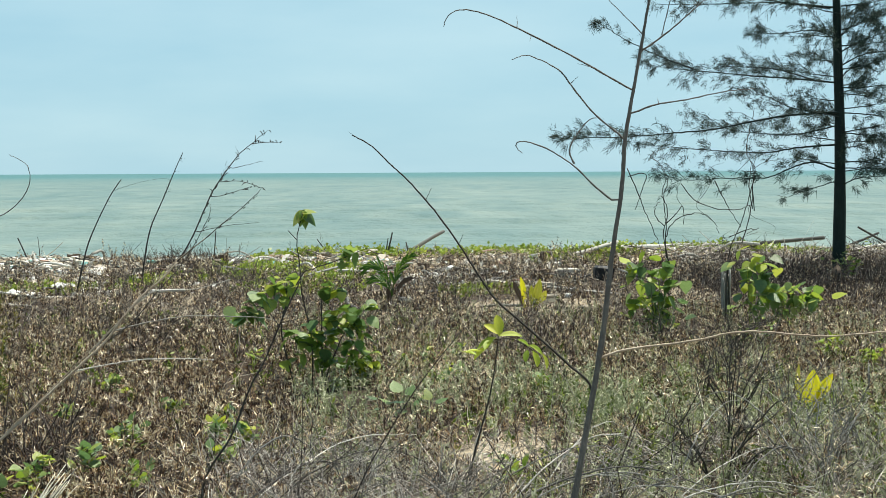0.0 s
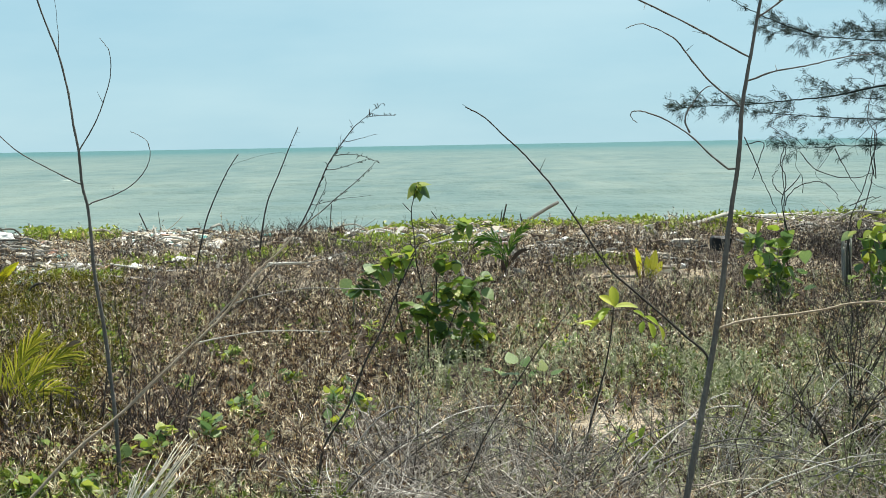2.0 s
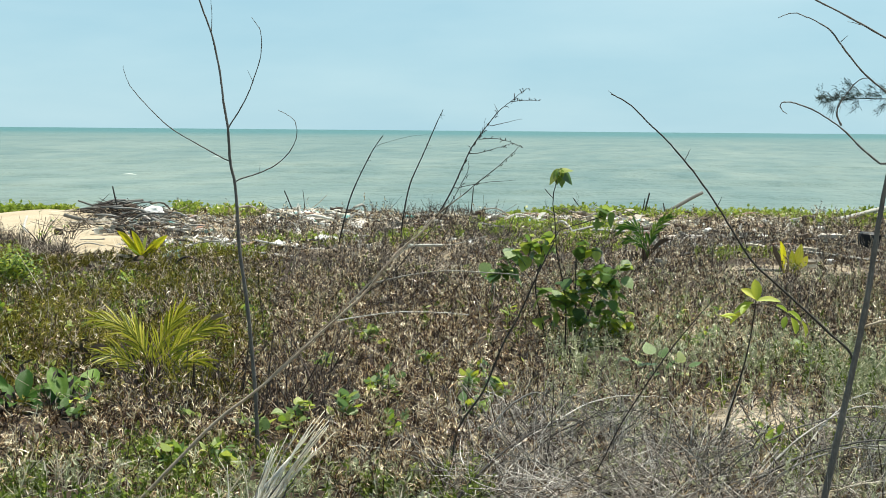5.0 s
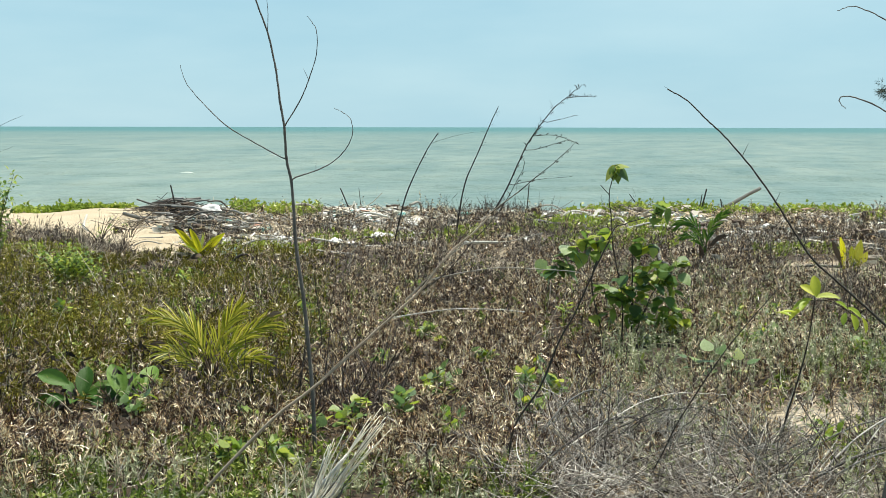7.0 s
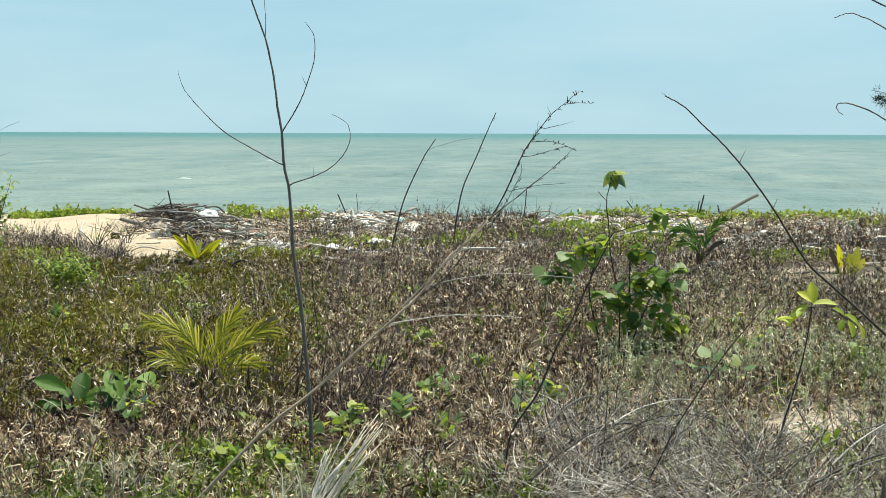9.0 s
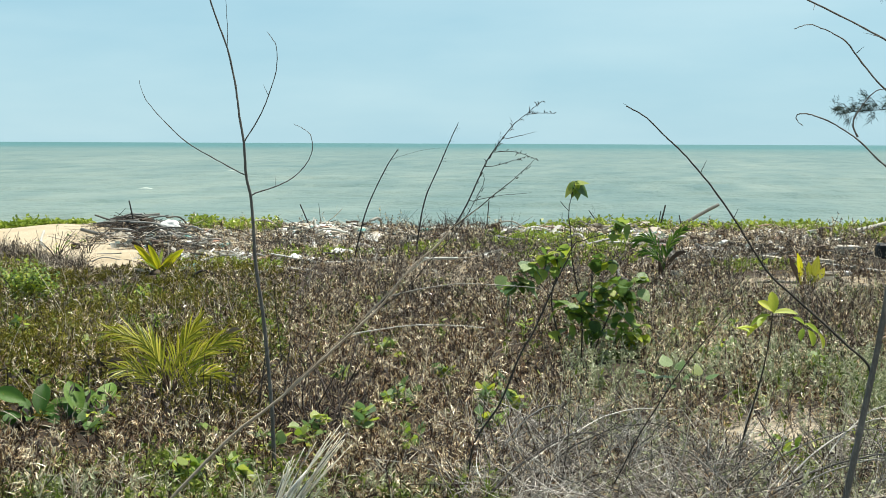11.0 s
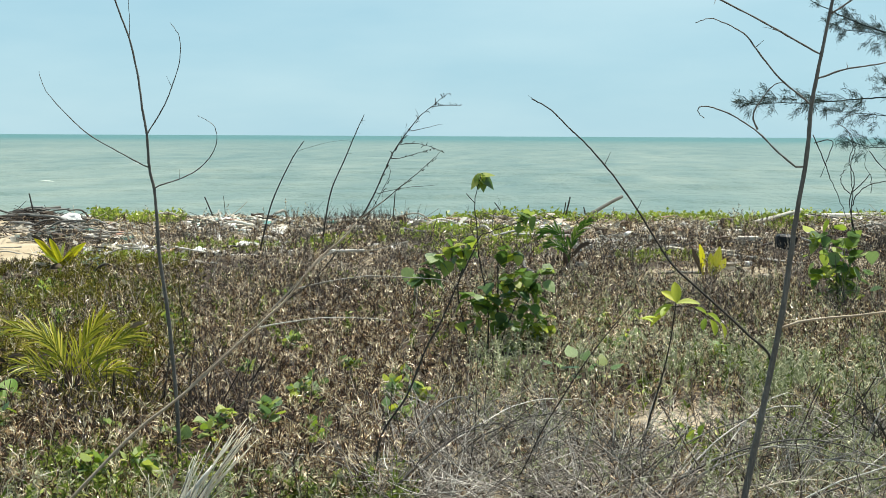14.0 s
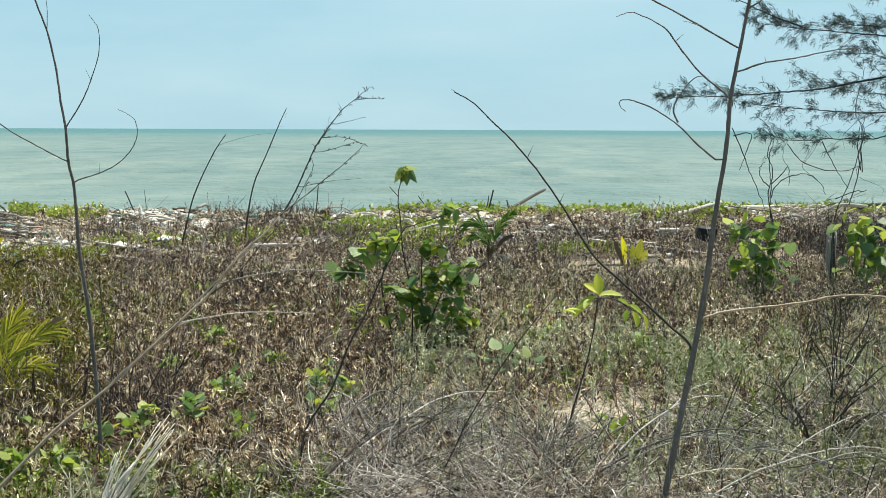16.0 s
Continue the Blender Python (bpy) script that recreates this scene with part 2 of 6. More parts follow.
def sheet(name, verts, quads, mat):
    """A mesh from arrays of corners and of four-cornered faces."""
    me = bpy.data.meshes.new(name)
    verts, quads = np.asarray(verts, np.float32), np.asarray(quads, np.int32)
    me.vertices.add(len(verts))
    me.vertices.foreach_set("co", verts.ravel())
    me.loops.add(quads.size)
    me.loops.foreach_set("vertex_index", quads.ravel())
    me.polygons.add(len(quads))
    me.polygons.foreach_set("loop_start", np.arange(0, quads.size, 4, dtype=np.int32))
    me.polygons.foreach_set("loop_total", np.full(len(quads), 4, np.int32))
    me.update(calc_edges=True)
    me.materials.append(mat)
    return me


def part(name, me, parent, m=None, label=""):
    ob = new(name, me)
    ob.parent = parent
    if m is not None:
        ob.matrix_basis = m
    return tagged(ob, label)


def bmesh_mesh(name, bm, mat, smooth=False):
    me = bpy.data.meshes.new(name)
    bm.normal_update()
    bm.to_mesh(me)
    bm.free()
    me.materials.append(mat)
    if smooth:
        me.polygons.foreach_set("use_smooth", [True] * len(me.polygons))
    return me


def ground_z(x, y):
    """The lie of the land: low hummocks, then the beach falling to the water."""
    x, y = np.asarray(x, float), np.asarray(y, float)
    z = 0.035 * np.sin(0.9 * x + 0.4) * np.sin(0.8 * y) + 0.03 * np.sin(2.1 * x + 1.3 * y) + 0.015 * np.sin(4.3 * x - 3.1 * y + 1)
    z = z * np.clip((y - 3) / 4, 0, 1)
    fall = np.clip((y - 0.2 * x - 29.2 - 0.6 * np.sin(0.35 * x)) / 8.5, 0, None)
    z = z + 0.26 * np.exp(-(((x + 10.2) / 0.9) ** 2 + ((y - 24.2) / 0.9) ** 2))  # the heap of wrack
    return z * np.clip(1.2 - fall, 0.1, 1) - 0.5 * np.minimum(fall, 1) ** 1.1 - 0.35 * np.clip(fall - 1, 0, 6)


def smooth_line(points, steps):
    """A curve through points (Catmull-Rom), as an array."""
    p = np.asarray(points, float)
    p = np.vstack([2 * p[0] - p[1], p, 2 * p[-1] - p[-2]])
    out = []
    for i in range(1, len(p) - 2):
        for t in np.linspace(0, 1, steps, endpoint=False):
            a, b, c, d = p[i - 1], p[i], p[i + 1], p[i + 2]
            out.append(0.5 * (2 * b + (c - a) * t + (2 * a - 5 * b + 4 * c - d) * t * t + (3 * b - a - 3 * c + d) * t ** 3))
    out.append(p[-2])
    return np.array(out)


def tube_data(path, r0, r1, sides=6, wobble=0.0, knots=0.0, start=0):
    """Corners and faces of a tapered round stem along a path."""
    path = np.asarray(path, float)
    n = len(path)
    if wobble:
        path = path + rng.normal(0, wobble, path.shape) * np.linspace(0.2, 1, n)[:, None]
    tang = np.gradient(path, axis=0)
    tang /= np.linalg.norm(tang, axis=1)[:, None] + 1e-9
    ref = np.array([0.0, 1.0, 0.0]) if abs(tang[0][1]) < 0.8 else np.array([1.0, 0, 0])
    u = np.cross(tang, ref)
    u /= np.linalg.norm(u, axis=1)[:, None] + 1e-9
    w = np.cross(tang, u)
    rad = np.linspace(r0, r1, n) * (1 + knots * rng.uniform(-1, 1, n))
    ang = np.linspace(0, 2 * np.pi, sides, endpoint=False)
    ring = path[:, None] + rad[:, None, None] * (np.cos(ang)[None, :, None] * u[:, None] + np.sin(ang)[None, :, None] * w[:, None])
    verts = ring.reshape(-1, 3)
    faces = [(start + i * sides + k, start + i * sides + (k + 1) % sides, start + (i + 1) * sides + (k + 1) % sides, start + (i + 1) * sides + k)
             for i in range(n - 1) for k in range(sides)]
    return verts, faces


def tube(name, path, r0, r1, mat, sides=6, wobble=0.0, knots=0.0):
    v, f = tube_data(path, r0, r1, sides, wobble, knots)
    n = len(v)
    f = f + [tuple(range(sides))[::-1], tuple(range(n - sides, n))]
    return mesh_of(name, v, f, mat, smooth=True)


# ---- ground, sea ----
def fan(n, r0, r1, a0, a1, power=1.0):
    """Places in a sector of the land: distance r0 to r1, bearing a0 to a1 (degrees, left of straight ahead is plus)."""
    u = rng.uniform(0, 1, n) ** power
    r = np.sqrt(r0 * r0 + u * (r1 * r1 - r0 * r0))
    a = np.radians(rng.uniform(a0, a1, n))
    return -r * np.sin(a), r * np.cos(a)


def patchy(x, y, size, seed):
    """Smooth values from 0 to 1 over the plan."""
    s = 0
    for k in range(4):
        a, b, c = math.cos(seed * 1.7 + k * 2.1), math.sin(seed * 2.3 + k * 1.3), seed * 0.9 + k * 1.9
        s = s + np.sin((x * a + y * b) * (1.6 + 0.7 * k) / size + c + 1.3 * np.sin((y * a - x * b) / size + c))
    return np.clip(0.5 + s / 5, 0, 1)


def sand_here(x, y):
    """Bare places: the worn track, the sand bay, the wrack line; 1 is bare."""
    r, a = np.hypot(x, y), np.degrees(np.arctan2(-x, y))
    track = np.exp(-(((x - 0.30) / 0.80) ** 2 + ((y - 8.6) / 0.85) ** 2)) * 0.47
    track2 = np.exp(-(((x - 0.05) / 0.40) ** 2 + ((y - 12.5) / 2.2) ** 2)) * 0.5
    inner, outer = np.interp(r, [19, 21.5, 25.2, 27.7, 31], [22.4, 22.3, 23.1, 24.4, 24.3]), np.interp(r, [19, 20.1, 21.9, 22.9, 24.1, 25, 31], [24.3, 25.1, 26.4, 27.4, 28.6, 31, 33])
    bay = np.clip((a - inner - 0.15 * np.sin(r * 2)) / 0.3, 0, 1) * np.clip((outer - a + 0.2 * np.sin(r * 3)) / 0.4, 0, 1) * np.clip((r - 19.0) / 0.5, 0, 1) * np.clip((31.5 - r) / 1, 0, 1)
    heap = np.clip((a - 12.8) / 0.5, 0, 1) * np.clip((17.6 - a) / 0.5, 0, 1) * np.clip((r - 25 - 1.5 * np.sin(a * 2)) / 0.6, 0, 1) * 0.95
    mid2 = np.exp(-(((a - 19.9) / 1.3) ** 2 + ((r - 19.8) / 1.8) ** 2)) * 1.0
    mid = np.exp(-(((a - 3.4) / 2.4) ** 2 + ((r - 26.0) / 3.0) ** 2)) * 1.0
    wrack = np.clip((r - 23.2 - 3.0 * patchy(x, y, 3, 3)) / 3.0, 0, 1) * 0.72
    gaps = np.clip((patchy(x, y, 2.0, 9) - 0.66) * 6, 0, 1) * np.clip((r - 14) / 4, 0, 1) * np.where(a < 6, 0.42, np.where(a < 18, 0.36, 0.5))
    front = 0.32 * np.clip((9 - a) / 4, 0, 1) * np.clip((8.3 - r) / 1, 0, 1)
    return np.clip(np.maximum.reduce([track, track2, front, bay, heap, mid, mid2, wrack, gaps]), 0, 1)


STANDS = [(-6.75, 13.4, 0.42), (-7.2, 13.8, 0.35), (2.5, 9.6, 0.3), (2.45, 21.2, 0.5), (-2.5, 10.7, 0.2), (-1.86, 8.3, 0.2), (-1.3, 8.45, 0.22), (-1.1, 8.25, 0.2), (-0.3, 9.3, 0.22), (0.05, 9.25, 0.2), (-0.72, 10.35, 0.38), (1.1, 17.0, 0.4), (2.5, 9.5, 0.3), (2.35, 14.4, 0.35), (-3.5, 8.3, 0.25), (-3.95, 7.65, 0.30), (-3.61, 7.68, 0.30), (-1.0, 10.85, 0.42), (-0.8, 10.9, 0.3), (-3.5, 8.5, 0.42), (2.6, 9.95, 0.3), (-7.2, 14.3, 0.5), (-7.9, 14.9, 0.4), (-6.5, 13.7, 0.35), (-6.78, 16.6, 0.38),
          (-0.65, 17.6, 0.35), (1.13, 17.5, 0.4), (-1.9, 6.0, 0.3), (-1.8, 6.25, 0.32), (2.38, 14.9, 0.4), (3.3, 15.1, 0.4), (3.85, 15.4, 0.35), (2.5, 21.9, 0.5), (-5.42, 20.0, 0.3)]


def clear(x, y):
    """1 on open ground, 0 in the small hollows round the larger plants."""
    k = np.ones_like(x)
    for cx, cy, r in STANDS:
        k = np.minimum(k, np.clip((np.hypot(x - cx, y - cy) - r * 0.6) / (r * 0.5), 0.05, 1))
    return k


def low_here(x, y):
    """How tall the herb grows: lower before the sand bay and by the worn track."""
    r, a = np.hypot(x, y), np.degrees(np.arctan2(-x, y))
    bay = np.clip((a - 20.5) / 1.5, 0, 1) * np.clip((26.8 - a) / 1.5, 0, 1) * np.clip((r - 14.8) / 1.5, 0, 1)
    track = np.exp(-(((x - 0.5) / 0.8) ** 2 + ((y - 7.6) / 1.2) ** 2))
    return 1 - 0.62 * bay - 0.45 * track


def lines(lo, hi, step, far):
    mid = np.arange(lo, hi + 1e-6, step)
    out = np.geomspace(step * 1.5, far, 26)
    return np.concatenate([(lo - out)[::-1], mid, hi + out])


gx, gy = lines(-16, 13, 0.2, 2500), np.concatenate([4 - np.geomspace(0.4, 2500, 26)[::-1], np.arange(4, 46, 0.2), np.array([48, 52, 60, 80])])
X, Y = np.meshgrid(gx, gy)
Zg = ground_z(X, Y)
idx = np.arange(X.size).reshape(X.shape)
quads = np.stack([idx[:-1, :-1], idx[:-1, 1:], idx[1:, 1:], idx[1:, :-1]], -1).reshape(-1, 4)
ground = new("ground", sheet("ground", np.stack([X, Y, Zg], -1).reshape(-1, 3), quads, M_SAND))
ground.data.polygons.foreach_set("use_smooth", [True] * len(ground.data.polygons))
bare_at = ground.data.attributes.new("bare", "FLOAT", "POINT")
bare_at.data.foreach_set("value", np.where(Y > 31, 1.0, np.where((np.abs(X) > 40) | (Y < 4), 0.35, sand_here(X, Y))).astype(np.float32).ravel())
tagged(ground, "pale sandy soil sloping down to the sea", "ground", kind="structure")

SEA = -0.36
sy = np.concatenate([np.arange(27, 90, 0.35), np.geomspace(90, 4600, 130)])
sx = np.concatenate([-np.geomspace(32, 3500, 40)[::-1], np.arange(-31, 31, 0.8), np.geomspace(32, 3500, 40)])
X, Y = np.meshgrid(sx, sy)
near = np.clip(1 - (Y - 90) / 400, 0, 1)
swell = 0.05 * np.sin(1.05 * Y + 1.2 * np.sin(0.06 * X) + 0.05 * X) * (0.5 + 0.5 * np.sin(0.11 * X + 0.13 * Y)) + 0.045 * np.sin(0.62 * Y - 0.04 * X + 2.0 * np.sin(0.031 * X + 1))
swell += 0.03 * np.sin(2.3 * Y + 0.3 * X + 1.5 * np.sin(0.2 * X)) * np.sin(0.23 * X - 0.19 * Y) + 0.035 * np.sin(1.6 * Y - 0.22 * X + 0.8 * np.sin(0.4 * X - 0.2 * Y)) * np.sin(0.17 * X + 0.08 * Y + 2)
swell *= near * np.clip((Y - 0.2 * X - 34) / 6, 0.1, 1)
idx = np.arange(X.size).reshape(X.shape)
quads = np.stack([idx[:-1, :-1], idx[:-1, 1:], idx[1:, 1:], idx[1:, :-1]], -1).reshape(-1, 4)
sea = new("water", sheet("water", np.stack([X, Y, SEA + swell], -1).reshape(-1, 3), quads, M_SEA))
sea.data.polygons.foreach_set("use_smooth", [True] * len(sea.data.polygons))
tagged(sea, "pale green turbid sea with low waves to the horizon", "sea", kind="structure")


# ---- low growth that nobody could count ----
def leaves(name, x, y, mat, height, count, length, width, lean=0.25, stem=0.004, droop=0.0, up=0.5, label="", category="grass", curl=0.0, bent=False):
    """Many small plants as one mesh: a thin stem each, with narrow folded leaves set along it."""
    n = len(x)
    z = ground_z(x, y)
    h = height * rng.uniform(0.45, 1.25, n)
    tip = np.stack([x + h * rng.normal(0, lean, n), y + h * rng.normal(0, lean, n), z + h], -1)
    root = np.stack([x, y, z - 0.01], -1)
    vs, qs, base = [], [], 0
    side = np.stack([np.cos(rng.uniform(0, 6.3, n)), np.sin(rng.uniform(0, 6.3, n)), np.zeros(n)], -1) * stem
    v = np.stack([root - side, root + side, tip + side * 0.4, tip - side * 0.4], 1)
    vs.append(v.reshape(-1, 3))
    qs.append(np.arange(4 * n).reshape(-1, 4))
    base = 4 * n
    m = n * count
    owner = np.repeat(np.arange(n), count)
    t = rng.uniform(0.12, 1.0, m)
    at = root[owner] + (tip - root)[owner] * t[:, None]
    ang = rng.uniform(0, 2 * np.pi, m)
    rise = rng.normal(up, 0.45, m)
    d = np.stack([np.cos(ang) * np.cos(rise), np.sin(ang) * np.cos(rise), np.sin(rise)], -1)
    ln = length * rng.uniform(0.5, 1.4, m)
    wd = np.broadcast_to(width, n)[owner] * rng.uniform(0.6, 1.3, m)
    s = np.cross(d, rng.normal(0, 1, (m, 3)))
    s /= np.linalg.norm(s, axis=1)[:, None] + 1e-9
    arch = np.cross(d, s) * (ln * curl * rng.normal(0, 1, m))[:, None]
    mid = at + d * (ln * 0.5)[:, None] + s * (wd * 0.5)[:, None] + arch
    mid2 = at + d * (ln * 0.45)[:, None] - s * (wd * 0.5)[:, None] + arch
    end = at + d * ln[:, None] - np.array([0, 0, 1.0]) * (ln * droop)[:, None]
    if bent:   # a curled sliver: its outer half turns aside
        half, tip_w = s * (wd * 0.5)[:, None], s * (wd * 0.12)[:, None]
        mid = at + d * (ln * 0.5)[:, None]
        d2 = d + np.cross(d, s) * rng.normal(0, 0.8, m)[:, None] + s * rng.normal(0, 0.6, m)[:, None]
        d2 /= np.linalg.norm(d2, axis=1)[:, None]
        end = mid + d2 * (ln * 0.5)[:, None]
        v = np.stack([at - half * 0.5, at + half * 0.5, mid + half, mid - half, end + tip_w, end - tip_w], 1)
        o = base + np.arange(m)[:, None] * 6
        qs.append(np.concatenate([o + np.array([0, 1, 2, 3]), o + np.array([3, 2, 4, 5])]))
    else:
        v = np.stack([at, mid, end, mid2], 1)
        qs.append(base + np.arange(4 * m).reshape(-1, 4))
    vs.append(v.reshape(-1, 3))
    ob = new(name, sheet(name, np.concatenate(vs), np.concatenate(qs), mat))
    return tagged(ob, label, category, kind="stuff")


def keep(x, y, chance):
    k = rng.uniform(0, 1, len(x)) < chance
    return x[k], y[k]


# brown withered herb over most of the land
x, y = fan(56000, 6.3, 28.5, -21, 32, 1.25)
r, a = np.hypot(x, y), np.degrees(np.arctan2(-x, y))
left = np.clip((a - 18.5 - 1.5 * np.sin(r * 1.1)) / 3, 0, 1) * np.clip((r - 8.5) / 1.0, 0, 1) * np.clip((19 - r) / 2, 0, 1)
right = np.clip((6 - a) / 5, 0, 1) * np.clip((11.5 - r) / 1.5, 0, 1)
bare = sand_here(x, y)
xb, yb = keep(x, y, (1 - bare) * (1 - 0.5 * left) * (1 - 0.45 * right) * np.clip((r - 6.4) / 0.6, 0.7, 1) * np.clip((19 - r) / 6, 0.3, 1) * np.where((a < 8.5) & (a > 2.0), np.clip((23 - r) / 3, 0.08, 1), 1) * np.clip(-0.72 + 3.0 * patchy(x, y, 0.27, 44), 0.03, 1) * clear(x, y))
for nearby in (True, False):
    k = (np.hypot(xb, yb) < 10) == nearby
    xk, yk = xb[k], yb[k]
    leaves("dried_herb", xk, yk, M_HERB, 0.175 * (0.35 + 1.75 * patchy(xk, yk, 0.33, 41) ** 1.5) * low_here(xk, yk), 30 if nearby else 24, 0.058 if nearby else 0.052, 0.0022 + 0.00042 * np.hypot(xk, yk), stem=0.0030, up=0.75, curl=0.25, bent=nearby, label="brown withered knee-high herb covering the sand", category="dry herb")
x, y = fan(17000, 12, 29, -21, 32)
r, a = np.hypot(x, y), np.degrees(np.arctan2(-x, y))
x, y = keep(x, y, (1 - sand_here(x, y)) * np.clip(1.6 * patchy(x, y, 0.8, 5) - 0.2, 0, 1) * clear(x, y) * np.where((a < 8.5) & (a > 2.0), np.clip((23 - r) / 3, 0.1, 1), 1))
leaves("grey_herb", x, y, M_HERB_GREY, 0.24 * low_here(x, y), 13, 0.055, 0.0085, up=0.7, curl=0.2, label="grey-brown withered herb with small seed heads", category="dry herb")
# paler herb added on the right, its colour standing in for window haze
x, y = fan(2600, 9.5, 17, -21, 6)
x, y = keep(x, y, (1 - sand_here(x, y)) * np.clip(1.7 * patchy(x, y, 0.5, 58) - 0.2, 0, 1) * clear(x, y))
leaves("grey_green_herb", x, y, M_GREYGREEN, 0.20, 12, 0.045, 0.007, up=0.6, curl=0.2, label="pale grey-green herb with small half-dry leaves, paled for window haze", category="herb")
x, y = fan(12500, 8.3, 19.5, 15, 32)
a = np.degrees(np.arctan2(-x, y))
x, y = keep(x, y, np.clip((a - 16.5) / 4, 0, 1) * np.clip(1.8 * patchy(x, y, 0.6, 2) - 0.25, 0, 1) * clear(x, y) * (1 - sand_here(x, y)))
leaves("olive_herb", x, y, M_OLIVE, 0.20 * (0.6 + 0.8 * patchy(x, y, 0.8, 47)) * low_here(x, y), 16, 0.055, 0.009, up=0.5, curl=0.25, label="olive green low herb, partly dried", category="herb")
# nearest strip of herb, kept pale to imitate the hazy glare low down
x, y = fan(620, 5.9, 6.95, 8, 32)
x, y = keep(x, y, 0.15 + 0.85 * np.clip(2.4 * patchy(x, y, 0.35, 83) - 0.7, 0, 1))
leaves("grey_green_herb", x, y, M_GREYGREEN, 0.13, 18, 0.030, 0.0085, up=0.5, curl=0.15, label="pale grey-green low herb with narrow leaves", category="herb")
x, y = fan(4200, 6.3, 11.5, -21, 6)
x, y = keep(x, y, (1 - 0.9 * sand_here(x, y)) * (0.08 + 0.75 * patchy(x, y, 1.3, 8)) * (1 - 0.9 * np.exp(-((x - 0.30) / 0.62) ** 2 - ((y - 8.2) / 0.8) ** 2)))
leaves("grey_green_herb", x, y, M_GREYGREEN, 0.19, 18, 0.032, 0.012, curl=0.15, label="pale grey-green low herb with narrow leaves", category="herb")
x, y = fan(900, 6.7, 10.5, -20, -3)
x, y = keep(x, y, np.clip(2.2 * patchy(x, y, 0.5, 71) - 0.6, 0, 1))
leaves("green_herb", x, y, M_GREEN, 0.18, 16, 0.036, 0.012, curl=0.12, label="fresh green low herb among the dead twigs", category="herb")
x, y = fan(900, 6.8, 9.6, -18, -5)
x, y = keep(x, y, np.clip(1.8 * patchy(x, y, 0.7, 28) - 0.2, 0, 1))
leaves("feathery_herb", x, y, M_GREYGREEN, 0.20, 24, 0.034, 0.008, up=0.7, curl=0.1, bent=False, label="pale grey-green feathery herb among the dead twigs", category="herb")
x, y = fan(900, 6.0, 7.25, 8, 32)
x, y = keep(x, y, np.clip(2.6 * patchy(x, y, 0.33, 6) - 1.0, 0, 1) * clear(x, y))
leaves("green_herb", x, y, M_GREEN, 0.14, 16, 0.034, 0.013, curl=0.12, label="bright green low herb at the edge of the dry growth", category="herb")
x, y = fan(900, 6.0, 7.5, 17, 32)
x, y = keep(x, y, np.clip(2.6 * patchy(x, y, 0.38, 4) - 1.0, 0, 1) * clear(x, y))
leaves("green_herb", x, y, M_GREEN, 0.14, 16, 0.032, 0.012, curl=0.12, label="fresh green low herb at the edge of the dry growth", category="herb")
x, y = fan(3200, 7, 17.5, -21, 32)
x, y = keep(x, y, (patchy(x, y, 0.8, 12) > 0.60) * 0.8)
leaves("green_shoots", x, y, M_GREEN, 0.14, 9, 0.05, 0.018, label="scattered green shoots among the brown herb", category="herb")

x, y = fan(700, 8.6, 16.0, 17, 31)
x, y = keep(x, y, np.clip(2.4 * patchy(x, y, 0.55, 14) - 0.9, 0, 1))
leaves("green_shoots", x, y, M_GREEN, 0.20, 14, 0.05, 0.016, curl=0.1, label="scattered green shoots among the olive herb", category="herb")

x, y = fan(330, 8.0, 10.4, 19, 31.5)
x, y = keep(x, y, np.clip(2.4 * patchy(x, y, 0.4, 77) - 0.8, 0, 1))
leaves("withered_leaves", x, y, M_BRUSH, 0.24, 9, 0.085, 0.022, up=-0.7, lean=0.15, curl=0.2, label="dark brown withered leaves hanging on short stems", category="withered plants")

# pale dry grass in front
x, y = fan(220, 6.1, 7.3, 2, 32)
x, y = keep(x, y, np.clip(1.8 * patchy(x, y, 0.6, 51) - 0.3, 0, 1))
leaves("pale_grass", x, y, M_STRAW, 0.13, 9, 0.10, 0.0045, stem=0.0018, up=0.9, label="pale dry grass blades in the foreground", category="grass")

# creeping beach vine along the top of the beach
x, y = fan(3900, 28.6, 31.4, -19, 9)
x, y = keep(x, y, np.clip(patchy(x, y, 0.9, 15) * 2.6 - 0.95, 0, 1) * (np.degrees(np.arctan2(-x, y)) < 7.6))
leaves("beach_creeper", x, y, M_CREEPER, 0.17 * (0.35 + 0.9 * patchy(x, y, 0.8, 16)), 8, 0.085, 0.065, up=0.3, label="bright green creeping beach vine along the beach crest", category="creeper")
x, y = fan(4000, 28.0, 31.0, 9, 32)
a = np.degrees(np.arctan2(-x, y))
x, y = keep(x, y, np.clip(patchy(x, y, 1.2, 18) * 2.4 - 1.0, 0, 1) * (a > 17.2) * ((a < 20.7) | (a > 24.4)) * ((a < 24.4) | (np.hypot(x, y) > 29.8)))
leaves("beach_creeper", x, y, M_CREEPER, 0.16, 8, 0.085, 0.065, up=0.3, label="bright green creeping beach vine in patches by the sand", category="creeper")

x, y = fan(260, 29.6, 30.4, 24.5, 29.0)
leaves("beach_creeper", x, y, M_CREEPER, 0.07, 8, 0.08, 0.06, up=0.3, label="bright green creeping beach vine above the sand bay", category="creeper")


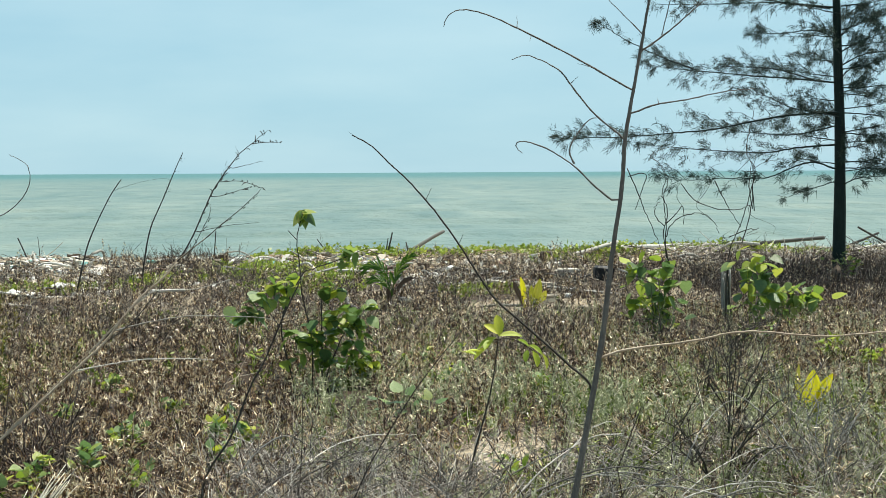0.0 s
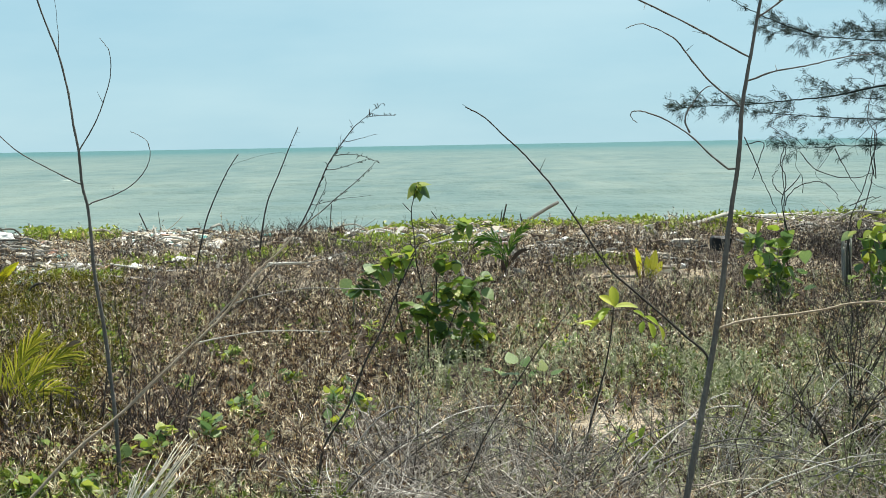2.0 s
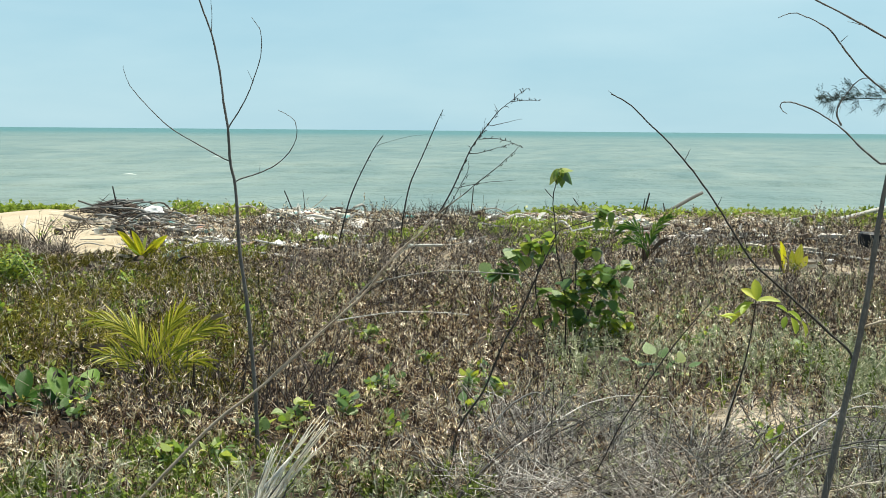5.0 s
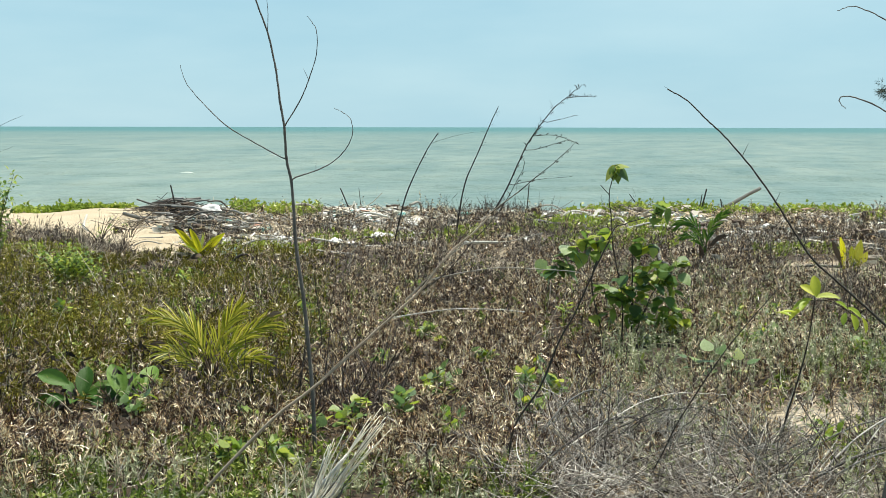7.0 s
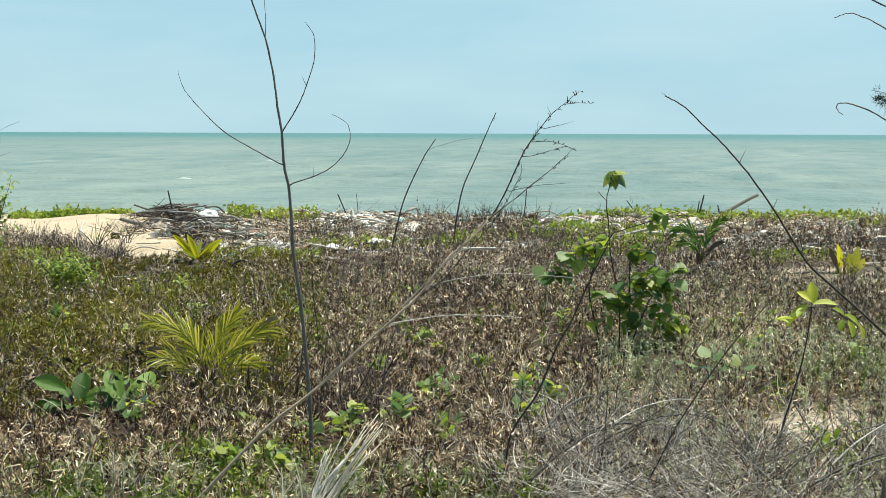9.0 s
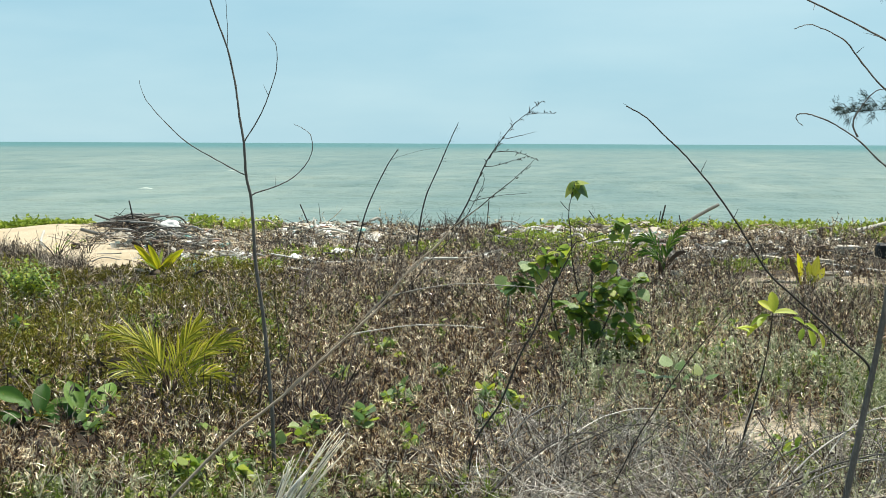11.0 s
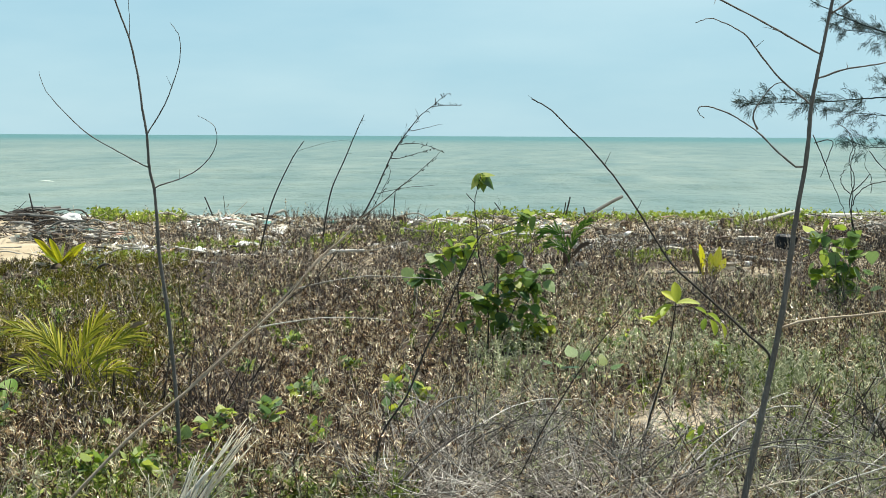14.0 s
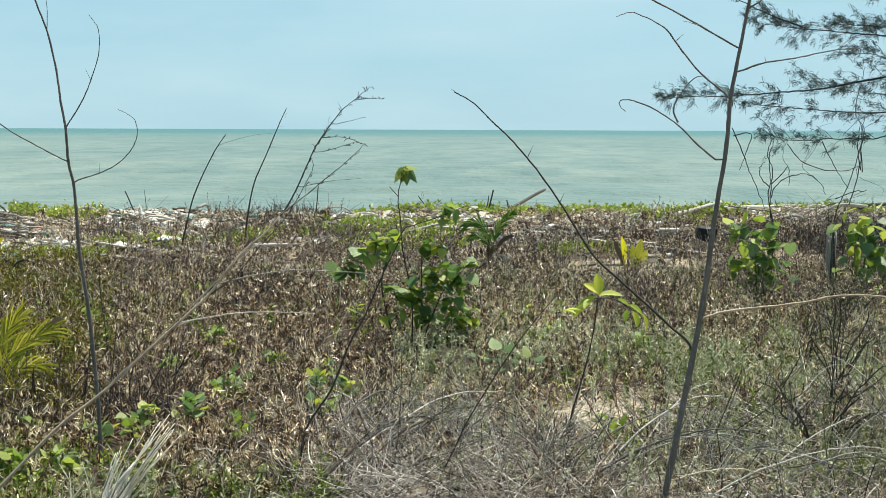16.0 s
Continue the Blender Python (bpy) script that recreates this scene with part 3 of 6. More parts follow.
def twigs(name, x, y, mat, height, length, radius, bend, label, category="dead twigs", up=0.3, spread=0.5):
    """Many thin bent sticks as one mesh."""
    n, k = len(x), 5
    ang, rise = rng.uniform(0, 2 * np.pi, n), rng.normal(up, spread, n)
    d = np.stack([np.cos(ang) * np.cos(rise), np.sin(ang) * np.cos(rise), np.sin(rise)], -1)
    ln = length * rng.uniform(0.4, 1.5, n)
    off = rng.normal(0, 1, (n, 3)) * bend
    p0 = np.stack([x, y, ground_z(x, y) + rng.uniform(0, height, n)], -1)
    t = np.linspace(0, 1, k)
    path = p0[:, None] + d[:, None] * (ln[:, None] * t)[..., None] + off[:, None] * (ln[:, None] * t * t)[..., None]
    path[..., 2] = np.maximum(path[..., 2], ground_z(path[..., 0], path[..., 1]) + 0.01)
    s = np.cross(d, np.array([0.3, 0.5, 1.0]))
    s /= np.linalg.norm(s, axis=1)[:, None]
    w = np.cross(d, s)
    rad = (radius * rng.uniform(0.5, 1.5, n))[:, None] * np.linspace(1, 0.45, k)
    ring = np.stack([path + rad[..., None] * (math.cos(q) * s[:, None] + math.sin(q) * w[:, None]) for q in (0, 2.09, 4.19)], 2)
    i = np.arange(n * k * 3).reshape(n, k, 3)
    nxt = np.roll(i, -1, axis=2)
    quads = np.stack([i[:, :-1], nxt[:, :-1], nxt[:, 1:], i[:, 1:]], -1).reshape(-1, 4)
    ob = new(name, sheet(name, ring.reshape(-1, 3), quads, mat))
    return tagged(ob, label, category, kind="stuff")


# tangle of dead grey sticks in front of the herb
x, y = fan(16500, 5.9, 8.4, -21, 11)
a = np.degrees(np.arctan2(-x, y))
x, y = keep(x, y, (0.15 + 0.85 * patchy(x, y, 0.8, 21)) * np.clip((11 - a) / 4, 0, 1) * (1 - 0.8 * sand_here(x, y)) * (1 - 0.85 * np.exp(-((x - 0.33) / 0.60) ** 2 - ((y - 8.25) / 0.9) ** 2)))
twigs("dead_twigs", x, y, M_DRYTWIG, 0.16, 0.125, 0.0027, 1.0, "tangle of dry grey twigs and stalks on the ground", up=0.2, spread=0.4)
x, y = fan(1500, 6.1, 8.2, -21, 10)
x, y = keep(x, y, 0.15 + 0.85 * patchy(x, y, 0.7, 24))
twigs("dark_twigs", x, y, M_BRUSH, 0.10, 0.15, 0.0042, 0.8, "dark rotten twigs tangled on the ground", up=0.5, spread=0.5)
x, y = fan(5000, 7, 22, -21, 32)
x, y = keep(x, y, 0.4 * (1 - 0.6 * sand_here(x, y)))
twigs("dry_stalks", x, y, M_STRAW, 0.12, 0.22, 0.0026, 0.4, "pale dry stalks standing among the withered herb", up=0.7)

# small washed-up bits along the wrack line
x, y = fan(2800, 21.5, 30.3, -21, 25)
x, y = keep(x, y, (0.15 + 0.85 * patchy(x, y, 2.2, 31)) * np.clip((np.hypot(x, y) - 21) / 4, 0.1, 1))
twigs("drift_bits", x, y, M_STRAW, 0.07, 0.35, 0.008, 0.12, "scattered bleached drift twigs along the wrack line", "driftwood", 0.05, 0.15)
x, y = fan(2600, 22.5, 30.3, -21, 25)
x, y = keep(x, y, 0.15 + 0.85 * patchy(x, y, 2.2, 31))
twigs("dark_drift_bits", x, y, M_HERB_GREY, 0.06, 0.4, 0.010, 0.12, "scattered dark rotten twigs along the wrack line", "driftwood", 0.08, 0.18)
x, y = fan(1500, 20.5, 30.0, -12, 24)
x, y = keep(x, y, np.clip(patchy(x, y, 1.8, 33) * 2 - 0.7, 0, 1))
leaves("litter_scraps", x, y, M_SCRAP, 0.05, 4, 0.12, 0.09, up=0.0, label="small scraps of pale plastic and shell on the sand", category="litter")

# matted brushwood in the heap beside the sand bay, and along the crest under the tree
for a0, a1, count, lab in ((21.4, 23.7, 900, "dark matted brushwood heaped on the wrack line"), (-19.5, -9.0, 900, "grey matted brushwood heaped on the wrack line")):
    x, y = fan(count, *((25.0, 27.4) if a0 > 0 else (26.2, 29.3)), a0, a1)
    twigs("brushwood", x, y, M_BRUSH if a0 > 0 else M_DRYTWIG, 0.13 if a0 > 0 else 0.18, 0.22 if a0 > 0 else 0.34, 0.008 if a0 > 0 else 0.012, 0.14 if a0 > 0 else 0.4, lab, "brushwood", 0.02, 0.12)

# creeper and fresh grass in small patches on the open ground behind
for a, r, spread, count in ((15.4, 21.3, 0.42, 150), (-1.6, 19.8, 0.30, 90), (19.0, 19.3, 0.3, 90), (6.3, 24.0, 0.5, 60), (11.6, 22.3, 0.35, 80), (4.6, 22.0, 0.4, 60), (-5.5, 26.5, 0.5, 60), (27.9, 20.2, 0.25, 110), (7.3, 25.2, 0.5, 140), (6.2, 24.9, 0.45, 120), (4.2, 25.6, 0.45, 130), (6.4, 20.2, 0.3, 70), (4.9, 20.6, 0.3, 70), (8.0, 23.5, 0.5, 90)):
    x = -r * math.sin(math.radians(a)) + rng.normal(0, spread, count)
    y = r * math.cos(math.radians(a)) + rng.normal(0, spread * 0.9, count)
    leaves("green_patch", x, y, M_CREEPER if count % 2 == 0 else M_GREEN, 0.13, 9, 0.07, 0.035, up=0.5, label="small patch of fresh green creeper on the sand", category="creeper")

# grey domes of dead brush beside the sand
for cx, cy, wide in ((-8.42, 17.6, 0.13), (-8.28, 17.65, 0.10), (-8.75, 17.5, 0.12), (-9.3, 18.4, 0.22), (-9.8, 18.9, 0.22), (-10.4, 19.5, 0.25), (-8.9, 18.0, 0.18)):
    x, y = cx + rng.normal(0, wide, 280), cy + rng.normal(0, wide, 280)
    twigs("dead_brush_dome", x, y, M_HERB_GREY, 0.16, 0.10, 0.0050, 0.8, "low grey-brown dome of dead brush beside the sand", "brush", 0.8, 0.6)

# dark thorny brush standing behind the herb
for a0, a1, r0, r1, count, high in ((-19.5, -11.0, 18.5, 25.5, 5200, 0.14), (-11.0, -7.0, 18.5, 25.0, 900, 0.09), (8.0, 12.5, 26.0, 28.5, 500, 0.10), (3.5, 13.0, 19.0, 23.8, 1200, 0.07), (14.0, 23.0, 7.9, 9.8, 900, 0.05), (-1.0, 2.0, 17.0, 18.6, 160, 0.10), (-5.0, -2.2, 13.0, 15.0, 180, 0.08)):
    x, y = fan(count, r0, r1, a0, a1)
    x, y = keep(x, y, np.clip(2.2 * patchy(x, y, 0.9, 61) - 0.5, 0, 1) * clear(x, y))
    twigs("dark_brush", x, y, M_BRUSH, high, 0.22, 0.0055, 0.35, "dark leafless thorny brush among the herb", "brush", 0.9, 0.4)


# ---- stems, leaves ----
rng = np.random.default_rng(19)

def bearing(x, y):
    return math.degrees(math.atan2(-x, y))


def stem_path(points, depth=0.0, steps=5):
    """A curve from (aside, up) places; depth: how far the tip bends away from the viewer's side."""
    n = len(points)
    return smooth_line([(s, depth * (i / max(1, n - 1)) ** 1.5, z) for i, (s, z) in enumerate(points)], steps)


def stood(name, x, y, label, category, group="", sink=0.0):
    return thing(name, x, y, float(ground_z(x, y)) - sink, label, category, group, bearing(x, y))


def heart_leaf(name, mat, cup=0.18):
    """A broad heart-shaped blade, 1 long, folded along its midrib, stalk end at the origin."""
    rim = [(0.0, 0.0), (0.16, -0.10), (0.36, -0.02), (0.47, 0.18), (0.45, 0.42), (0.30, 0.68), (0.12, 0.90), (0.0, 1.04)]
    v, f = [], []
    for s, z in rim:
        v.append((0, z, -0.10 * z * z))
    for side in (1, -1):
        o = len(v)
        for s, z in rim[1:-1]:
            v.append((side * s, z, cup * s - 0.12 * z * z - 0.25 * s * s))
        rows = [0] + [o + i for i in range(6)] + [7]
        for i in range(7):
            a, b = rows[i], rows[i + 1]
            c, d = i + 1, i
            q = [k for j, k in enumerate((a, b, c, d)) if k not in (a, b, c, d)[:j]]
            if len(q) >= 3:
                f.append(tuple(q if side > 0 else q[::-1]))
    return mesh_of(name, v, f, mat, smooth=True)


def oval_leaf(name, mat, width=0.4, cup=0.15, droop=0.25):
    """An oval blade, 1 long, wider past its middle."""
    v, f, n = [], [], 7
    for i in range(n):
        t = i / (n - 1)
        w = width * 0.5 * (math.sin(math.pi * min(1, t ** 0.8 * 0.97 + 0.02)) ** 0.7) * (0.55 + 0.6 * t) + 0.004
        for k, s in enumerate((-1, -0.5, 0, 0.5, 1)):
            v.append((s * w, t, cup * abs(s) * w * 2 - droop * t * t))
    for i in range(n - 1):
        for k in range(4):
            f.append((i * 5 + k, i * 5 + k + 1, (i + 1) * 5 + k + 1, (i + 1) * 5 + k))
    return mesh_of(name, v, f, mat, smooth=True)


HEARTS = [heart_leaf("leaf", M_LEAF, c) for c in (0.05, 0.22, 0.4)]
PALE_HEARTS = [heart_leaf("leaf", M_PALELEAF, c) for c in (0.1, 0.3)]
YHEARTS = [heart_leaf("leaf", M_YLEAF, c) for c in (0.12, 0.3)]
OVALS = [oval_leaf("leaf", M_LEAF, 0.5, 0.2, d) for d in (0.1, 0.35)]
YELLOWS = [oval_leaf("leaf", M_YLEAF, 0.58, 0.25, d) for d in (0.15, 0.45)]
PADDLES = [oval_leaf("leaf", M_GLOSSY, 0.62, 0.22, d) for d in (0.15, 0.45)]


def set_leaf(parent, me, x, y, z, size, turn, rise, roll=0.0, name="leaf"):
    return part(name, me, parent, pose(x, y, z, rise, 0, turn) @ pose(0, 0, 0, 0, roll, 0) @ Matrix.Scale(size, 4))


def leafy(parent, meshes, places, count, size, spread):
    """Leaves round each place (aside, up), facing all ways, hanging or raised."""
    for s, z in places:
        for _ in range(count):
            me = meshes[rng.integers(len(meshes))]
            set_leaf(parent, me, s + rng.normal(0, spread), rng.normal(0, spread), max(0.03, z + rng.normal(0, spread * 0.8)), size * rng.uniform(0.65, 1.2),
                     rng.uniform(0, 360), rng.uniform(-80, -5) if rng.uniform() < 0.75 else rng.uniform(0, 35), rng.uniform(-30, 30))


# ---- bare saplings and canes ----
def sapling(name, x, y, trunk, r0, r1, branches, label, mat, twig_r=0.004, category="sapling", backlit_from=None):
    ob = stood(name, x, y, label, category)
    line = stem_path(trunk, 0.05, 6)
    k = len(line) - 1 if backlit_from is None else int(len(line) * backlit_from)
    rk = r0 + (r1 - r0) * k / (len(line) - 1)
    part("trunk", tube("trunk", line[:k + 1], r0, rk, mat, 8, 0.0008, 0.08), ob)
    # upper stem takes the dark material, standing in for backlight against the sky
    if backlit_from is not None:
        part("trunk", tube("trunk", line[k:], rk, r1, M_DARKTWIG, 8, 0.0008, 0.08), ob, None, "upper stem darkened as if backlit")
    for k, b in enumerate(branches):
        low = len(b) > 7 and b[0][1] < 1.0
        r = twig_r * (1.6 if low else 1.3 if len(b) > 4 else 0.8 if len(b) > 2 else 0.55)
        path = stem_path(b, 0.05 * (-1) ** k, 6)
        near_at = line[np.argmin(np.hypot(line[:, 0] - path[0][0], line[:, 2] - path[0][2]))]
        if math.hypot(near_at[0] - path[0][0], near_at[2] - path[0][2]) < 0.07:
            path = np.vstack([near_at, path[1:] + np.array([0, near_at[1], 0])])
        # high twigs of the tan cane get the same backlit darkening
        part("branch", tube("branch", path, r, r * (0.6 if low else 0.35), M_CANE if low else M_DARKTWIG if mat is M_CANE and b[0][1] > 0.6 else mat, 6, 0.0012, 0.15), ob)
    return ob


sapling("bare_sapling", 0.53, 6.18,
        [(-0.03, -0.05), (0.032, 0.296), (0.09, 0.62), (0.147, 0.952), (0.179, 1.215), (0.198, 1.378), (0.235, 1.63), (0.25, 1.842), (0.278, 2.019), (0.321, 2.26), (0.351, 2.435), (0.41, 2.75)], 0.0152, 0.0045,
        [[(0.278, 2.057), (0.121, 2.15), (-0.023, 2.231), (-0.201, 2.323), (-0.348, 2.39), (-0.431, 2.41), (-0.487, 2.405), (-0.523, 2.372), (-0.531, 2.343)],
         [(0.243, 1.854), (0.121, 1.955), (0.032, 2.062), (-0.023, 2.135), (-0.097, 2.181), (-0.17, 2.206), (-0.231, 2.19)],
         [(0.206, 1.577), (0.121, 1.647), (0.032, 1.734), (-0.073, 1.803), (-0.154, 1.836), (-0.202, 1.841), (-0.219, 1.821), (-0.192, 1.791)],
         [(0.288, 1.961), (0.379, 1.994), (0.507, 2.014), (0.666, 2.044), (0.786, 2.055)],
         [(0.326, 2.227), (0.426, 2.299), (0.506, 2.367), (0.577, 2.432), (0.66, 2.52)],
         [(0.314, 2.305), (0.266, 2.353), (0.18, 2.438), (0.12, 2.51)],
         [(0.147, 0.91), (0.236, 0.939), (0.351, 0.958), (0.463, 0.971), (0.593, 0.992), (0.704, 1.017), (0.848, 1.021), (0.975, 1.008), (1.135, 1.004), (1.346, 1.019), (1.53, 1.03)],
         [(0.032, 1.744), (0.013, 1.795), (0.032, 1.85), (0.09, 1.923), (0.138, 1.941)], [(-0.211, 2.327), (-0.211, 2.383)], [(-0.151, 2.29), (-0.155, 2.263)],
         [(0.121, 2.15), (0.044, 2.175)], [(0.02, 2.089), (0.049, 2.112)], [(0.391, 1.998), (0.388, 2.025)], [(0.402, 2.285), (0.437, 2.434), (0.46, 2.55)]],
        "slender bare grey-brown sapling with thin curved branches", M_BARK, 0.0033)
sapling("bare_sapling", -2.17, 6.86,
        [(0.004, -0.05), (-0.007, 0.32), (-0.028, 0.591), (-0.052, 0.841), (-0.086, 1.089), (-0.096, 1.27), (-0.109, 1.422), (-0.131, 1.526), (-0.141, 1.685), (-0.162, 1.816), (-0.18, 1.966), (-0.22, 2.151), (-0.279, 2.318), (-0.37, 2.62)], 0.0108, 0.0034,
        [[(-0.106, 1.431), (0.014, 1.47), (0.1, 1.514), (0.166, 1.582), (0.198, 1.657), (0.187, 1.727), (0.147, 1.761), (0.106, 1.78)],
         [(-0.133, 1.523), (-0.275, 1.601), (-0.415, 1.685), (-0.516, 1.779), (-0.589, 1.862), (-0.624, 1.917), (-0.643, 1.986)],
         [(-0.14, 1.691), (-0.067, 1.808), (-0.019, 1.919), (0.018, 2.041), (0.023, 2.153), (-0.001, 2.204), (-0.024, 2.237)],
         [(-0.019, 1.919), (-0.044, 1.972)], [(0.014, 1.47), (0.017, 1.52)], [(-0.22, 2.151), (-0.217, 2.244), (-0.221, 2.318), (-0.235, 2.5)], [(-0.18, 1.96), (-0.172, 1.974)]],
        "slender bare grey-brown sapling with curled thin branches", M_BARK, 0.0025)
sapling("leaning_cane", 0.64, 6.2,
        [(-0.14, -0.02), (-0.09, 0.22), (-0.03, 0.58), (0.0, 0.78), (-0.1, 0.886), (-0.215, 0.991), (-0.33, 1.091), (-0.414, 1.165), (-0.475, 1.25), (-0.52, 1.32), (-0.578, 1.41), (-0.672, 1.54), (-0.745, 1.627), (-0.82, 1.706), (-0.884, 1.764), (-0.959, 1.837), (-1.03, 1.878), (-1.05, 1.888)], 0.0062, 0.0024,
        [[(-0.721, 1.602), (-0.703, 1.656)], [(-0.575, 1.412), (-0.555, 1.455)], [(-0.446, 1.22), (-0.471, 1.308), (-0.492, 1.355)], [(-1.03, 1.878), (-1.055, 1.90)]],
        "thin dead cane leaning away from the bare sapling", M_DARKTWIG, 0.0032, "cane")


def seed_twigs(parent, line, count, size):
    """Short side twigs with tiny seed husks along a line of (aside, up)."""
    p = smooth_line([(s, 0, z) for s, z in line], 12)
    for _ in range(count):
        c = p[rng.integers(len(p))]
        d = np.array([rng.normal(0.3, 0.6), rng.normal(0, 0.5), rng.normal(0.4, 0.5)])
        d = d / np.linalg.norm(d) * size * rng.uniform(0.4, 1.3)
        part("twig", tube("twig", np.array([c, c + d * 0.6 + np.array([0, 0, 0.2 * size]), c + d]), 0.0022, 0.0010, M_DARKTWIG, 4), parent)


cane = sapling("dead_cane", -2.06, 5.86,
               [(-0.457, -0.064), (-0.3, 0.096), (-0.136, 0.268), (0.029, 0.431), (0.196, 0.557), (0.344, 0.686), (0.478, 0.808), (0.646, 0.957), (0.735, 1.065), (0.82, 1.163), (0.902, 1.229), (0.986, 1.32), (1.045, 1.418), (1.095, 1.527), (1.136, 1.611), (1.187, 1.684), (1.254, 1.768), (1.311, 1.814), (1.383, 1.875)], 0.0080, 0.0010,
               [[(0.646, 0.957), (0.775, 1.049), (0.874, 1.162), (0.974, 1.268), (1.036, 1.352), (1.12, 1.502), (1.127, 1.551)], [(0.206, 0.569), (0.49, 0.835), (0.75, 1.092), (0.949, 1.3), (1.086, 1.406)],
                [(0.986, 1.32), (1.096, 1.402), (1.179, 1.468), (1.256, 1.526), (1.323, 1.586), (1.36, 1.618)],
                [(1.311, 1.814), (1.371, 1.82), (1.431, 1.818)], [(1.212, 1.704), (1.287, 1.721), (1.369, 1.737)], [(1.167, 1.647), (1.237, 1.651), (1.305, 1.635), (1.36, 1.61)],
                [(1.145, 1.581), (1.255, 1.61), (1.33, 1.631)], [(1.053, 1.428), (1.171, 1.455), (1.327, 1.472)], [(1.254, 1.768), (1.246, 1.805)], [(1.192, 1.687), (1.186, 1.743)]],
               "long dry pale cane leaning over the herb, with thin side twigs", M_CANE, 0.0021, "cane", 0.60)
for line in ([(0.60, 0.93), (0.827, 1.155), (0.935, 1.182), (1.057, 1.185), (1.205, 1.223)], [(0.694, 1.015), (0.837, 1.047), (1.018, 1.069), (1.178, 1.061), (1.328, 1.05), (1.429, 1.028)], [(0.52, 0.85), (0.66, 0.872), (0.811, 0.888), (1.004, 0.883), (1.126, 0.872)]):
    part("branch", tube("branch", smooth_line([(a_, 0.02, z) for a_, z in line], 6), 0.0030, 0.0013, M_PALEWOOD, 6, 0.001, 0.15), cane)
for line, count, size in (([(1.045, 1.418), (1.095, 1.527), (1.136, 1.611), (1.187, 1.684), (1.254, 1.768), (1.311, 1.814), (1.383, 1.875)], 26, 0.027), ([(1.167, 1.647), (1.237, 1.651), (1.305, 1.635), (1.36, 1.61)], 9, 0.018),
                          ([(1.145, 1.581), (1.255, 1.61), (1.33, 1.631)], 8, 0.016), ([(1.33, 1.818), (1.371, 1.82), (1.431, 1.818)], 9, 0.011), ([(1.096, 1.402), (1.179, 1.468), (1.256, 1.526), (1.323, 1.586)], 10, 0.018),
                          ([(0.974, 1.268), (1.036, 1.352), (1.12, 1.502)], 8, 0.02)):
    seed_twigs(cane, line, count, size)
cane = sapling("dry_stalk", -4.98, 19.46, [(-0.03, -0.1), (0.061, 0.278), (0.186, 0.751), (0.443, 1.303), (0.622, 1.579)], 0.013, 0.005,
               [[(0.521, 1.437), (0.953, 1.558), (1.267, 1.599)]], "thin dark dry stalk standing in the herb", M_DARKTWIG, 0.003, "stalk")
seed_twigs(cane, [(0.186, 0.751), (0.443, 1.303), (0.622, 1.579)], 10, 0.06)
cane = sapling("dry_stalk", -4.49, 21.33, [(0.0, -0.05), (0.055, 0.465), (0.152, 0.928), (0.326, 1.329), (0.521, 1.788), (0.639, 2.043)], 0.013, 0.005,
               [[(0.14, 1.0), (0.2, 1.1)]], "thin dark dry stalk with tiny seed twigs", M_DARKTWIG, 0.003, "stalk")
seed_twigs(cane, [(0.326, 1.329), (0.521, 1.788), (0.639, 2.043)], 16, 0.07)
sapling("dark_stem", -1.18, 6.59, [(0.035, -0.04), (0.072, 0.26), (0.195, 0.46), (0.282, 0.677), (0.352, 0.803), (0.431, 0.981), (0.5, 1.124), (0.53, 1.18)], 0.0056, 0.0026,
        [[(0.352, 0.803), (0.30, 0.90)], [(0.431, 0.981), (0.47, 0.99), (0.60, 1.03)]], "thin dark bare stem leaning beside the leafy bush", M_DARKTWIG, 0.002, "stem")
sapling("thin_stalk", 0.2, 6.5, [(-0.74, -0.04), (-0.62, 0.19), (-0.529, 0.38), (-0.331, 0.7), (-0.153, 0.929), (-0.10, 0.985)], 0.0040, 0.0014, [[(-0.331, 0.7), (-0.31, 0.78)]], "thin dark leaning stalk in front of the herb", M_DARKTWIG, 0.0018, "stalk")
sapling("thin_stalk", -2.9, 9.4, [(0, -0.02), (-0.02, 0.3), (-0.06, 0.7), (-0.05, 0.8)], 0.004, 0.002, [[(-0.02, 0.3), (0.05, 0.5)]], "thin dark stalk rising from the herb", M_DARKTWIG, 0.002, "stalk")

# ---- leafy bush ----
bush = stood("leafy_bush", -1.09, 11.22, "young bush with broad heart-shaped green leaves on thin dark stems", "bush")
for line in ([(0.06, 0.0), (0.061, 0.327), (0.041, 0.499), (-0.019, 0.804), (-0.031, 0.994), (-0.052, 1.203), (-0.007, 1.411)], [(-0.09, 0.0), (-0.098, 0.113), (-0.178, 0.554), (-0.021, 0.918), (0.073, 0.976), (0.243, 1.034), (0.34, 1.07)],
             [(0.13, 0.0), (0.137, 0.347), (0.134, 0.596), (0.141, 0.805), (0.18, 0.86)], [(0.15, 0.0), (0.177, 0.156), (0.269, 0.387), (0.36, 0.56)], [(-0.17, 0.5), (-0.30, 0.66), (-0.42, 0.70)], [(-0.178, 0.554), (-0.13, 0.72), (-0.15, 0.84)], [(-0.052, 1.203), (-0.119, 1.278)], [(0.15, 0.0), (0.35, 0.2), (0.48, 0.3)]):
    part("stem", tube("stem", stem_path(line, rng.uniform(-0.04, 0.04)), 0.0065 if len(line) > 3 else 0.0035, 0.003, M_DARKTWIG, 6, 0.002), bush)
